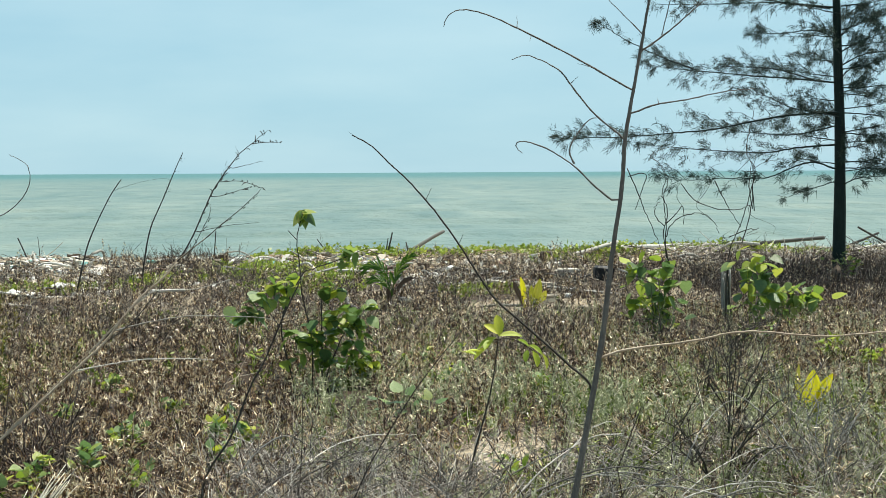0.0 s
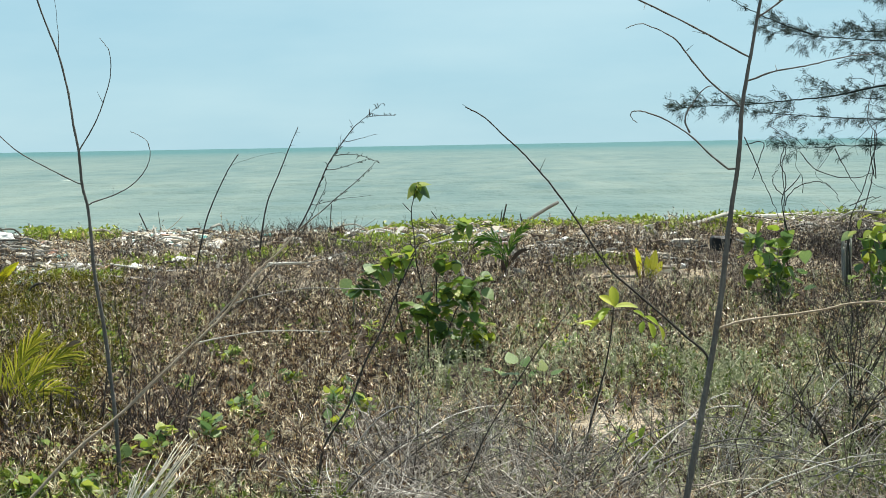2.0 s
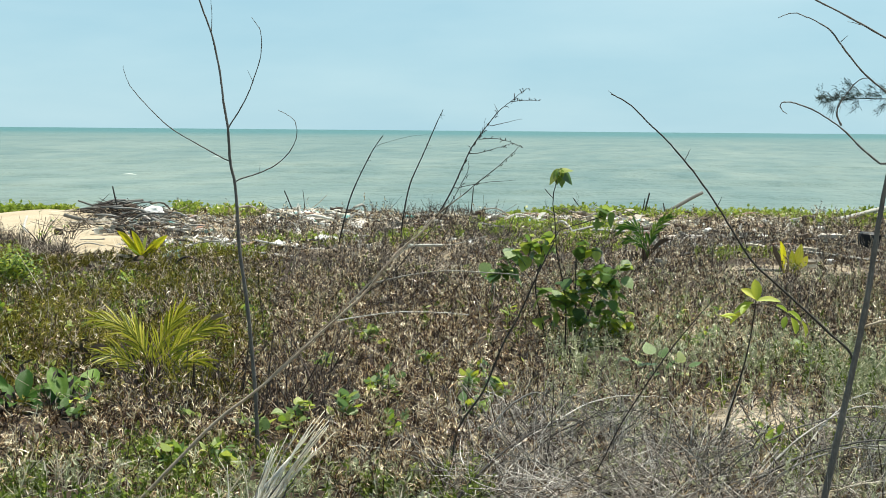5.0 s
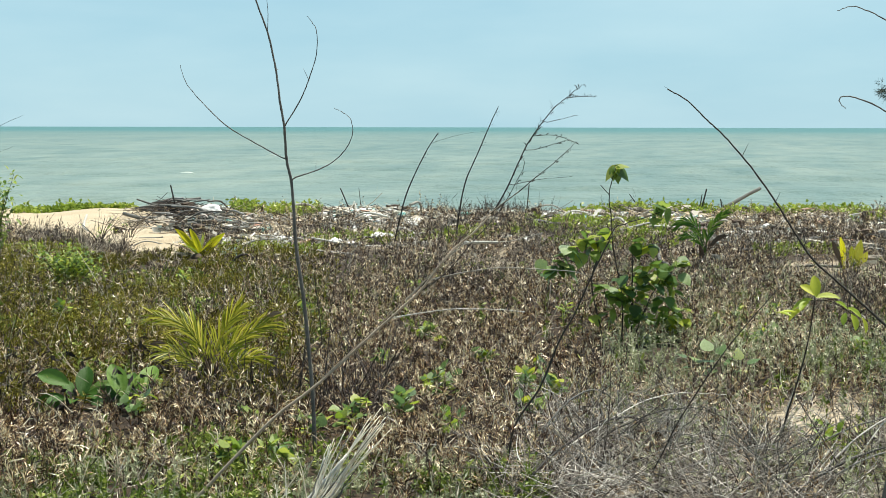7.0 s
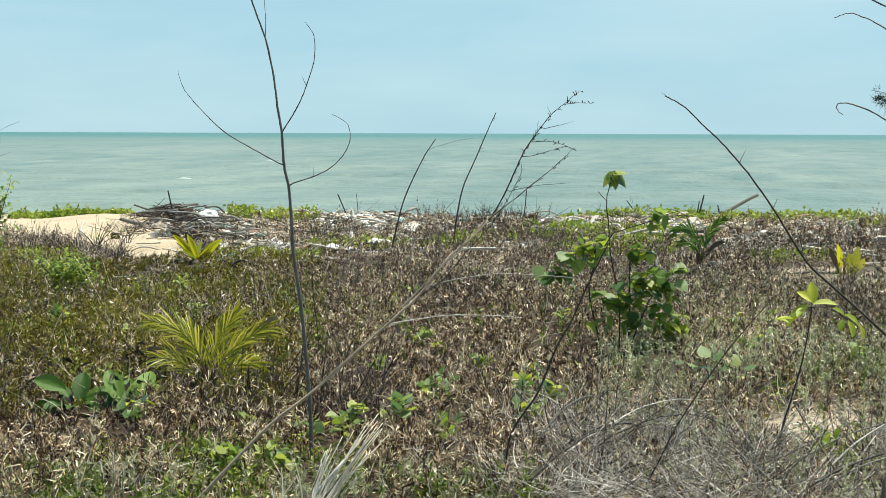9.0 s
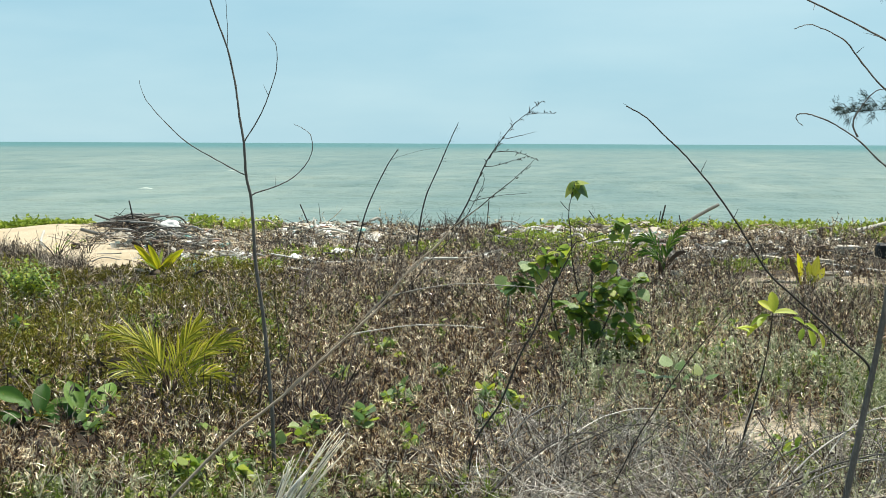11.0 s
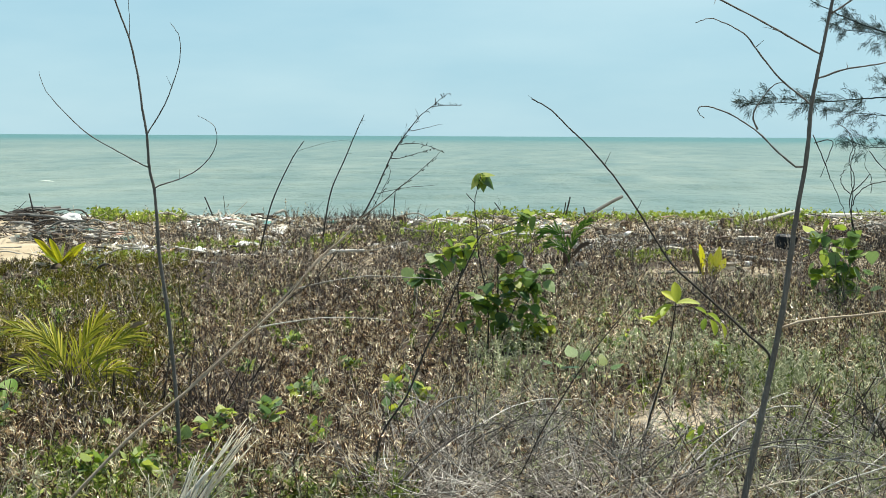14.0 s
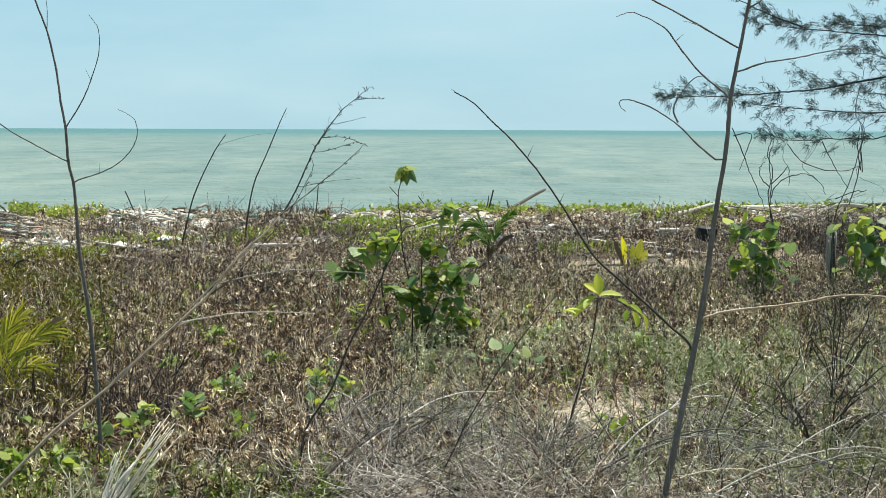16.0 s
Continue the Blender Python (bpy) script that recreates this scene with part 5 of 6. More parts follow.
def climber(x, y, lines, label, extra=6, r=0.006):
    ob = stood("dead_climber", x, y, label, "climber")
    for line in lines:
        part("stem", tube("stem", stem_path(line, rng.uniform(-0.1, 0.1), 6), r, r * 0.5, M_DARKTWIG, 6, 0.006, 0.15), ob)
    for _ in range(extra):
        line = lines[rng.integers(len(lines))]
        s, z = line[rng.integers(1, len(line))]
        pts = curl((s, 0, z), 5, 0.11, r, rng.choice([-1.4, 1.4]), rng.choice([-0.7, 0.9]))
        part("tendril", tube("tendril", smooth_line(pts, 4), r * 0.45, r * 0.2, M_DARKTWIG, 5), ob)
    return ob


climber(2.42, 15.4, [[(-0.02, 0.0), (0.0, 0.5), (-0.039, 0.859), (-0.034, 1.101), (-0.052, 1.282), (-0.058, 1.433), (-0.023, 1.572), (-0.065, 1.705), (-0.137, 1.796), (-0.209, 1.857)], [(0.0, 0.7), (-0.06, 1.0), (-0.02, 1.25), (-0.08, 1.45), (-0.04, 1.60), (-0.09, 1.74)], [(-0.05, 1.10), (-0.117, 1.161), (-0.16, 1.252), (-0.136, 1.331), (-0.1, 1.355)],
                     [(-0.03, 0.98), (0.002, 1.089), (0.121, 1.198), (0.329, 1.234), (0.46, 1.149), (0.52, 1.029)], [(-0.03, 1.13), (0.062, 1.222), (0.139, 1.306), (0.15, 1.12)], [(-0.449, 1.719), (-0.328, 1.434), (-0.219, 1.161), (-0.08, 0.85)], [(-0.437, 1.634), (-0.256, 1.658), (-0.298, 1.464), (-0.352, 1.283)]], "dead twisted climber stem with hanging tendrils", 3)
climber(3.30, 15.6, [[(-0.15, 0.0), (-0.2, 0.4), (-0.198, 0.778), (-0.109, 1.024), (-0.032, 1.239), (0.027, 1.453), (0.073, 1.697), (-0.012, 1.868), (0.011, 2.112), (0.06, 2.35)], [(-0.06, 0.9), (-0.007, 1.086), (0.04, 1.331), (0.055, 1.697), (0.084, 1.849)], [(-0.352, 1.577), (-0.231, 1.331), (-0.067, 1.073)],
                     [(-0.716, 1.547), (-0.533, 1.343), (-0.2, 1.257), (0.04, 1.319)], [(0.052, 1.27), (0.014, 1.514), (0.037, 1.789)], [(0.07, 1.25), (0.05, 1.5), (0.06, 1.75)], [(-0.199, 0.962), (-0.019, 1.037), (0.119, 1.062)]], "dead twisted climber stems tangled over a thin trunk", 5)


def dead_shrub(x, y, height, count, spread, label, mat=None, r=0.004, group=""):
    ob = stood("dead_shrub", x, y, label, "shrub", group)
    for k in range(count):
        a, s = rng.uniform(0, 6.28), rng.uniform(0.3, 1.0) * spread
        h = height * rng.uniform(0.5, 1.1)
        p = [(0.04 * math.cos(a), 0.04 * math.sin(a), -0.02), (s * 0.35 * math.cos(a), s * 0.35 * math.sin(a), h * 0.45), (s * 0.8 * math.cos(a) + rng.normal(0, 0.05), s * 0.8 * math.sin(a), h * 0.8), (s * math.cos(a) + rng.normal(0, 0.06), s * math.sin(a), h * rng.uniform(0.8, 1.1))]
        path = smooth_line(p, 5)
        br = part("branch", tube("branch", path, r, r * 0.4, mat or M_DARKTWIG, 5, 0.004, 0.15), ob)
        for _ in range(5):
            c = path[rng.integers(4, len(path))]
            d = np.array([rng.normal(0, 0.1), rng.normal(0, 0.1), rng.uniform(0.02, 0.16)])
            part("twig", tube("twig", np.array([c, c + d * 0.5 + rng.normal(0, 0.01, 3), c + d]), r * 0.45, r * 0.25, mat or M_DARKTWIG, 4), br)
    return ob


dead_shrub(1.45, 7.5, 0.55, 7, 0.42, "dead dark shrub of thin upright twigs", r=0.006, group="dead shrubs")
dead_shrub(2.0, 7.5, 0.62, 8, 0.45, "dead grey shrub of thin twigs", M_GREYWOOD, r=0.0045, group="dead shrubs")
dead_shrub(1.85, 7.2, 0.45, 10, 0.45, "dead grey shrub of thin twigs", M_GREYWOOD, group="dead shrubs")
dead_shrub(2.35, 8.0, 0.5, 8, 0.45, "dead grey shrub of thin twigs", M_GREYWOOD, group="dead shrubs")
dead_shrub(1.62, 8.0, 0.75, 6, 0.18, "dead dark shrub of thin upright twigs", r=0.005, group="dead shrubs")
dead_shrub(1.75, 8.6, 0.9, 6, 0.22, "dead dark shrub of thin upright twigs", r=0.0045, group="dead shrubs")
dead_shrub(2.25, 9.3, 0.55, 10, 0.35, "dead grey shrub of thin twigs", M_GREYWOOD, group="dead shrubs")
dead_shrub(0.1, 6.7, 0.34, 12, 0.35, "dead grey shrub of thin twigs", M_GREYWOOD, group="dead shrubs")
dead_shrub(-0.45, 7.0, 0.30, 14, 0.38, "dead grey shrub of thin twigs", M_GREYWOOD, group="dead shrubs")
dead_shrub(0.85, 7.0, 0.36, 12, 0.40, "dead grey shrub of thin twigs", M_GREYWOOD, group="dead shrubs")
for x, y, h in ((2.1, 11.0, 0.5), (1.75, 10.0, 0.55), (2.45, 12.0, 0.6), (1.95, 12.6, 0.5)):
    dead_shrub(x, y, h, 9, 0.34, "dead dark shrub of thin tangled twigs", r=0.0038, group="dead shrubs")
dead_shrub(4.2, 17.6, 0.75, 14, 0.4, "dead dark shrub of thin upright twigs", group="dead shrubs")
dead_shrub(-2.2, 24.5, 0.5, 14, 0.4, "dead dark shrub of thin upright twigs", group="dead shrubs")
dead_shrub(-9.35, 20.3, 0.38, 14, 0.45, "dead dark shrub of thin upright twigs", group="dead shrubs")


def arched(x, y, to, rise, r, mat, label, name="fallen_stalk"):
    """A long thin dead stalk lying in an arch; to: its other end, relative."""
    ob = thing(name, x, y, float(ground_z(x, y)), label, "stalk", "fallen stalks")
    p = smooth_line([(0, 0, 0.02), (to[0] * 0.3, to[1] * 0.3, rise * 0.75), (to[0] * 0.65, to[1] * 0.65, rise), (to[0], to[1], rise * 0.55)], 8)
    part("stalk", tube("stalk", p, r, r * 0.35, mat, 6, 0.003, 0.15), ob)
    for _ in range(4):
        c = p[rng.integers(6, len(p))]
        d = np.array([rng.normal(0.05, 0.08), rng.normal(0, 0.06), rng.uniform(-0.02, 0.1)])
        part("twig", tube("twig", np.array([c, c + d * 0.5 + rng.normal(0, 0.008, 3), c + d]), r * 0.4, r * 0.2, mat, 4), ob)
    return ob


for x, y, to, rise, r, mat in ((0.05, 6.9, (1.1, 0.5), 0.33, 0.006, M_GREYWOOD), (0.2, 6.6, (1.0, 0.2), 0.28, 0.006, M_GREYWOOD), (-0.9, 6.7, (0.9, 0.5), 0.3, 0.005, M_DARKTWIG),
                               (0.7, 6.6, (1.3, 0.3), 0.2, 0.006, M_GREYWOOD), (0.3, 7.3, (0.9, -0.4), 0.24, 0.005, M_PALEWOOD), (1.1, 7.1, (0.7, 0.9), 0.5, 0.005, M_GREYWOOD), (-1.1, 6.77, (0.45, 0.75), 0.34, 0.009, M_GREYWOOD), (-1.05, 6.7, (0.6, 0.7), 0.22, 0.006, M_DARKTWIG),
                               (1.3, 6.9, (-0.9, 0.1), 0.3, 0.005, M_GREYWOOD), (1.75, 8.1, (0.5, 1.0), 0.75, 0.004, M_DARKTWIG), (0.1, 6.5, (1.2, 0.35), 0.30, 0.008, M_GREYWOOD), (0.9, 6.4, (0.9, 0.5), 0.26, 0.007, M_PALEWOOD), (1.7, 6.6, (-1.1, 0.25), 0.24, 0.007, M_GREYWOOD), (-0.8, 6.45, (0.9, 0.1), 0.12, 0.005, M_GREYWOOD), (1.2, 6.5, (0.7, 0.7), 0.42, 0.006, M_GREYWOOD), (0.35, 6.35, (0.8, 0.15), 0.18, 0.006, M_STRAW), (1.9, 7.2, (-0.6, 0.9), 0.5, 0.006, M_GREYWOOD), (-0.3, 6.3, (-0.9, 0.3), 0.2, 0.006, M_GREYWOOD),
                               (-1.06, 6.32, (0.90, 2.06), 0.26, 0.0055, M_PALEWOOD), (-1.09, 6.02, (0.67, 1.45), 0.28, 0.009, M_DARKTWIG), (0.2, 6.64, (0.95, 1.6), 0.28, 0.008, M_PALEWOOD), (0.39, 6.89, (0.75, 1.5), 0.34, 0.005, M_PALEWOOD), (0.6, 6.3, (1.3, 0.6), 0.26, 0.006, M_PALEWOOD), (1.0, 6.9, (1.1, 0.9), 0.30, 0.005, M_PALEWOOD), (-0.6, 6.2, (1.0, 0.9), 0.22, 0.004, M_PALEWOOD)):
    arched(x, y, to, rise, r * 0.78, mat, "long thin dry stalk arching over the ground")

# bundle of dry palm ribs in the foreground
df = stood("dry_palm_frond", -1.72, 5.34, "bleached dry palm frond, its narrow leaflets bundled together", "palm frond")
part("midrib", tube("midrib", smooth_line([(-0.22, 0.0, -0.03), (-0.02, 0.02, 0.18), (0.16, 0.04, 0.38)], 5), 0.012, 0.006, M_PALEWOOD, 6), df)
for k in range(34):
    u = (k + rng.uniform(-0.4, 0.4)) / 33
    x1 = np.interp(u, [0, 0.18, 0.26, 0.5, 0.75, 1], [0.075, 0.125, 0.20, 0.31, 0.28, 0.19]) + rng.normal(0, 0.018)
    z1 = np.interp(u, [0, 0.18, 0.26, 0.5, 0.75, 1], [0.37, 0.45, 0.47, 0.54, 0.45, 0.31]) + rng.normal(0, 0.014)
    y0, y1 = 0.025 * rng.normal(), 0.06 + 0.03 * rng.normal()
    x0 = -0.005 + 0.10 * u + rng.normal(0, 0.006)
    p = smooth_line([(-0.24 + 0.07 * u, y0 * 0.5, 0.0), (x0, y0, 0.20), (0.55 * x0 + 0.45 * x1, (y0 + y1) / 2, 0.11 + 0.45 * z1 + rng.normal(0, 0.005)), (x1, y1, z1)], 4)
    part("leaflet", tube("leaflet", p, rng.uniform(0.0034, 0.0060), 0.0014, M_GREYWOOD if k % 8 == 0 else M_BLEACH, 5, 0.0012), df)
for k in range(10):   # loose strips beside the bundle
    a_, ln, x0 = rng.uniform(20, 110), rng.uniform(0.10, 0.24), rng.uniform(-0.16, 0.12)
    dx, dz = ln * math.cos(math.radians(a_)), ln * math.sin(math.radians(a_))
    part("leaflet", tube("leaflet", smooth_line([(x0, 0.02, 0.16), (x0 + dx * 0.5, 0.04, 0.16 + dz * 0.6), (x0 + dx, 0.05, 0.16 + dz)], 4), 0.0030, 0.001, M_BLEACH, 5, 0.001), df)


# ---- casuarina ----
rng = np.random.default_rng(7)

def needle_mesh(name, centres, dirs, count, length, spread, mat, width=0.0045):
    """Tufts of fine drooping needles, joined: count at each centre, fanning round its direction."""
    n = len(centres)
    own = np.repeat(np.arange(n), count)
    m = n * count
    p = centres[own] + rng.normal(0, 0.018, (m, 3))
    d = dirs[own] + rng.normal(0, spread, (m, 3))
    d /= np.linalg.norm(d, axis=1)[:, None]
    ln = length * rng.uniform(0.5, 1.3, m)
    s = np.cross(d, rng.normal(0, 1, (m, 3)))
    s /= np.linalg.norm(s, axis=1)[:, None] + 1e-9
    s *= width * 0.5
    mid = p + d * (ln * 0.55)[:, None]
    end = p + d * ln[:, None] - np.array([0, 0, 1]) * (ln * rng.uniform(0.05, 0.35, m))[:, None]
    v = np.stack([p - s, p + s, mid + s, mid - s, end + s * 0.5, end - s * 0.5], 1).reshape(-1, 3)
    o = np.arange(m)[:, None] * 6
    q = np.concatenate([o + np.array([0, 1, 2, 3]), o + np.array([3, 2, 4, 5])])
    return sheet(name, v, q, mat)


def casuarina(x, y, height, radius, limbs, label):
    """limbs: line (aside, up) from the trunk out, how far the tip lies behind the trunk, where the foliage begins, twigs to a metre."""
    ob = stood("casuarina_tree", x, y, label, "tree")
    h = np.linspace(0, height, 14)
    sway = np.stack([-0.045 * h / 4 + 0.03 * np.sin(h * 0.9), 0.03 * np.sin(h * 0.7), h - 0.1 * (h == 0)], -1)
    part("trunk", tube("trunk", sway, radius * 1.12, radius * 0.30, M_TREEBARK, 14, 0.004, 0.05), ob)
    tufts, ways = [], []
    for line, depth, begin, needles in limbs:
        if 0.05 < abs(line[0][0]) < 0.15:   # its foot lies within the trunk
            line = [(np.interp(line[0][1], h, sway[:, 0]), line[0][1])] + line
        n = len(line) - 1
        path = smooth_line([(a_, depth * k / n, z) for k, (a_, z) in enumerate(line)], 8)
        ln = sum(math.dist(path[k], path[k + 1]) for k in range(len(path) - 1))
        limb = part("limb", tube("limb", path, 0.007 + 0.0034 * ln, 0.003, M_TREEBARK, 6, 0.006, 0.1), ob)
        for k in range(int(ln * needles * 1.12)):
            t = begin * 0.55 + (1 - begin * 0.55) * rng.uniform(0, 1) ** 0.9
            i = min(len(path) - 2, int(t * (len(path) - 1)))
            c = np.array(path[i]) + (np.array(path[i + 1]) - np.array(path[i])) * rng.uniform(0, 1)
            d = np.array(path[i + 1]) - np.array(path[i])
            d /= np.linalg.norm(d)
            w = d * rng.uniform(0.4, 1.0) + np.array([0, rng.choice([-1, 1]) * rng.uniform(0.1, 0.8), rng.uniform(-0.5, 0.75)])
            w /= np.linalg.norm(w)
            tl = rng.uniform(0.2, 0.75) * min(1, 0.45 + ln * 0.2) * (1.1 - 0.6 * t)
            tw = np.array([c, c + w * tl * 0.5 + np.array([0, 0, 0.04]), c + w * tl + np.array([0, 0, -0.07 * tl])])
            if k % 2 == 0:
                part("twig", tube("twig", tw, 0.0042, 0.002, M_TREEBARK, 4), limb)
            for _ in range(7):
                u = rng.uniform(0.25, 1.05)
                tufts.append(tw[0] + (tw[2] - tw[0]) * u + rng.normal(0, 0.015, 3))
                ways.append(w * 0.8 + np.array([0, 0, rng.uniform(-0.45, 0.45)]))
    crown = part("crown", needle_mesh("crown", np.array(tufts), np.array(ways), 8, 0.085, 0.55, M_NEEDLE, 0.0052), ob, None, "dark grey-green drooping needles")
    tagged(crown, kind="stuff")
    return ob


BOUGHS = [([(-0.1, 3.0), (-0.55, 3.06), (-1.22, 3.13), (-1.98, 3.22), (-2.5, 3.29), (-2.98, 3.36)], 0.5, 0.3, 15),
          ([(-0.38, 3.04), (-0.88, 3.19), (-1.3, 3.24), (-1.73, 3.25)], -0.3, 0.3, 16),
          ([(-2.16, 3.24), (-2.59, 3.41), (-3.2, 3.71), (-3.78, 4.08)], 0.2, 0.1, 9),
          ([(-0.09, 2.54), (-0.71, 2.51), (-1.22, 2.43), (-1.85, 2.31), (-2.41, 2.26), (-3.11, 2.21), (-3.82, 2.19), (-4.19, 2.16)], -0.5, 0.22, 14),
          ([(-0.09, 2.34), (-0.63, 2.23), (-1.13, 2.25), (-1.72, 2.34), (-2.28, 2.53)], 0.7, 0.3, 11),
          ([(-0.09, 2.06), (-0.63, 2.02), (-1.13, 1.95), (-1.72, 1.98), (-2.41, 2.04), (-3.02, 2.1)], 0.3, 0.35, 9),
          ([(-0.09, 1.71), (-0.38, 1.8), (-0.71, 1.71), (-1.04, 1.57), (-1.55, 1.57), (-2.24, 1.54), (-2.58, 1.62)], -0.4, 0.35, 10),
          ([(-0.08, 1.5), (-0.54, 1.35), (-0.87, 1.22)], 0.4, 0.5, 9),
          ([(-0.09, 2.52), (-0.71, 2.64), (-1.13, 2.83), (-1.68, 2.87)], 0.5, 0.15, 17),
          ([(-0.1, 3.66), (-0.39, 3.77), (-0.89, 3.73), (-1.35, 3.76)], -0.3, 0.1, 16),
          ([(-0.15, 4.1), (-0.56, 4.18), (-1.14, 4.25), (-1.99, 4.27), (-2.85, 4.3)], 0.5, 0.3, 9),
          ([(-0.12, 3.3), (-0.39, 3.46), (-0.72, 3.44)], 0.5, 0.2, 12),
          ([(0.0, 3.04), (0.11, 3.17), (0.35, 3.29), (0.99, 3.44)], 0.3, 0.1, 16),
          ([(0.0, 2.92), (0.27, 2.9), (1.08, 2.96)], -0.4, 0.15, 15),
          ([(0.0, 2.83), (0.35, 2.8), (0.76, 2.69)], 0.6, 0.2, 13),
          ([(0.0, 2.54), (0.44, 2.51), (1.16, 2.4)], 0.3, 0.2, 12),
          ([(0.03, 2.24), (0.44, 2.19), (1.16, 2.1)], -0.4, 0.2, 12),
          ([(0.03, 2.07), (0.28, 2.11), (1.01, 2.06)], 0.5, 0.25, 11),
          ([(0.04, 1.8), (0.36, 1.8), (0.77, 1.73), (1.25, 1.58)], 0.2, 0.25, 12),
          ([(0.04, 1.44), (0.28, 1.56), (0.85, 1.6)], -0.3, 0.3, 11),
          ([(0.04, 1.71), (0.45, 1.7), (1.09, 1.67)], 0.4, 0.3, 11),
          ([(-0.04, 3.64), (0.18, 3.84), (0.58, 3.99), (1.22, 4.1)], 0.3, 0.1, 24),
          ([(-0.04, 3.42), (0.26, 3.58), (0.67, 3.7), (1.3, 3.84)], -0.4, 0.1, 24),
          ([(-0.06, 3.89), (0.18, 4.09), (0.58, 4.28), (1.14, 4.43)], 0.5, 0.1, 22),
          ([(-0.03, 3.22), (0.35, 3.42), (0.83, 3.49), (1.38, 3.6)], 0.6, 0.1, 22)]
for k in range(22):   # short shoots all round the stem
    z, ang, ln = 1.65 + 0.118 * k, 2.4 * k, 0.7 + 0.5 * math.sin(7 * k) ** 2
    BOUGHS.append(([(0.0, z), (0.5 * ln * math.cos(ang), z + 0.05), (ln * math.cos(ang), z + 0.12)], ln * math.sin(ang), 0.3, 6))
for k in range(14):   # the top of the tree, narrowing upwards
    z, side = 4.1 + 0.2 * k, (-1, 1)[k % 2]
    ln = 2.6 - 0.13 * k
    BOUGHS.append(([(0.0, z), (side * ln * 0.4, z + 0.15), (side * ln, z + 0.45)], 1.2 * math.sin(2.4 * k), 0.15, 12))
casuarina(5.97, 21.72, 7.0, 0.090, BOUGHS, "young casuarina tree with dark trunk and thin feathery branches")


# ---- wrack: driftwood and litter along the beach ----
def stick_mesh(name, length, r, mat, bends=4, crook=0.06):
    p = np.zeros((bends, 3))
    p[:, 0] = np.linspace(-length / 2, length / 2, bends)
    p[1:-1, 1:] = rng.normal(0, crook * length, (bends - 2, 2)) * np.array([1, 0.5])
    return tube(name, smooth_line(p, 4), r, r * rng.uniform(0.4, 0.8), mat, 7, r * 0.06, 0.12)


def rough_lump(name, mat, sx, sy, sz, rough, seed, cuts=2):
    bm = bmesh.new()
    bmesh.ops.create_cube(bm, size=1.0)
    bmesh.ops.bevel(bm, geom=bm.edges[:], offset=0.12, segments=1, affect="EDGES")
    bmesh.ops.subdivide_edges(bm, edges=bm.edges[:], cuts=1, use_grid_fill=True)
    for q in bm.verts:
        q.co = Vector((q.co.x * sx, q.co.y * sy, q.co.z * sz)) * (1 + rough * noise.noise(q.co * 2.3 + Vector((seed, seed * 2, 0))))
    return bmesh_mesh(name, bm, mat)


def bottle_mesh(name, mat, r, h):
    prof = [(0.0, 0), (r * 0.9, 0.0), (r, h * 0.04), (r, h * 0.3), (r * 0.92, h * 0.34), (r, h * 0.4), (r, h * 0.66), (r * 0.75, h * 0.8), (r * 0.36, h * 0.9), (r * 0.36, h * 0.95)]
    v, f, n = [], [], 10
    for pr, z in prof:
        for k in range(n):
            v.append((pr * math.cos(k * 2 * math.pi / n), pr * math.sin(k * 2 * math.pi / n), z))
    for i in range(len(prof) - 1):
        for k in range(n):
            f.append((i * n + k, i * n + (k + 1) % n, (i + 1) * n + (k + 1) % n, (i + 1) * n + k))
    return mesh_of(name, v, f, mat, True)


def cap_mesh(name, mat, r, z0, z1):
    v, f = tube_data(np.array([(0, 0, z0), (0, 0, z1)]), r, r, 10)
    return mesh_of(name, v, f + [tuple(range(10, 20))], mat)


def crumpled(name, mat, size, seed):
    n = 9
    v, f = [], []
    for i in range(n):
        for k in range(n):
            x, y = (i / (n - 1) - 0.5) * size, (k / (n - 1) - 0.5) * size
            z = size * (0.22 * abs(noise.noise(Vector((i * 0.5 + seed, k * 0.5, seed)))) + 0.3 * max(0, 0.5 - math.hypot(i - 4, k - 4) / 7))
            v.append((x * (1 + 0.3 * noise.noise(Vector((k, seed, i)))), y, z))
    f = [(i * n + k, i * n + k + 1, (i + 1) * n + k + 1, (i + 1) * n + k) for i in range(n - 1) for k in range(n - 1)]
    me = mesh_of(name, v, f, mat)
    return me


def lay(name, me, x, y, label, category, group, turn=None, tilt=0.0, up=0.0, roll=0.0, scale=1.0):
    ob = new(name, me)
    ob.matrix_world = pose(x, y, float(ground_z(x, y)) + up, roll, tilt, rng.uniform(0, 360) if turn is None else turn) @ Matrix.Scale(scale, 4)
    return tagged(ob, label, category, group)


STICKS = [stick_mesh("driftwood_stick", L, r, m) for L, r, m in ((1.1, 0.022, M_PALEWOOD), (0.8, 0.018, M_GREYWOOD), (1.4, 0.02, M_PALEWOOD), (0.6, 0.014, M_PALEWOOD), (1.3, 0.02, M_GREYWOOD), (0.9, 0.028, M_GREYWOOD), (1.6, 0.024, M_PALEWOOD), (0.5, 0.02, M_DARKTWIG))]
LUMPS = [rough_lump("foam_chunk", M_FOAM, *s, 0.35, k) for k, s in enumerate(((0.22, 0.14, 0.08), (0.15, 0.12, 0.07), (0.30, 0.18, 0.06), (0.12, 0.10, 0.08), (0.2, 0.2, 0.05)))]
BAGS = [crumpled("plastic_bag", m, s, k + 3) for k, (m, s) in enumerate(((M_WHITE, 0.35), (M_TEAL, 0.3), (M_WHITE, 0.26), (M_FOAM, 0.45)))]
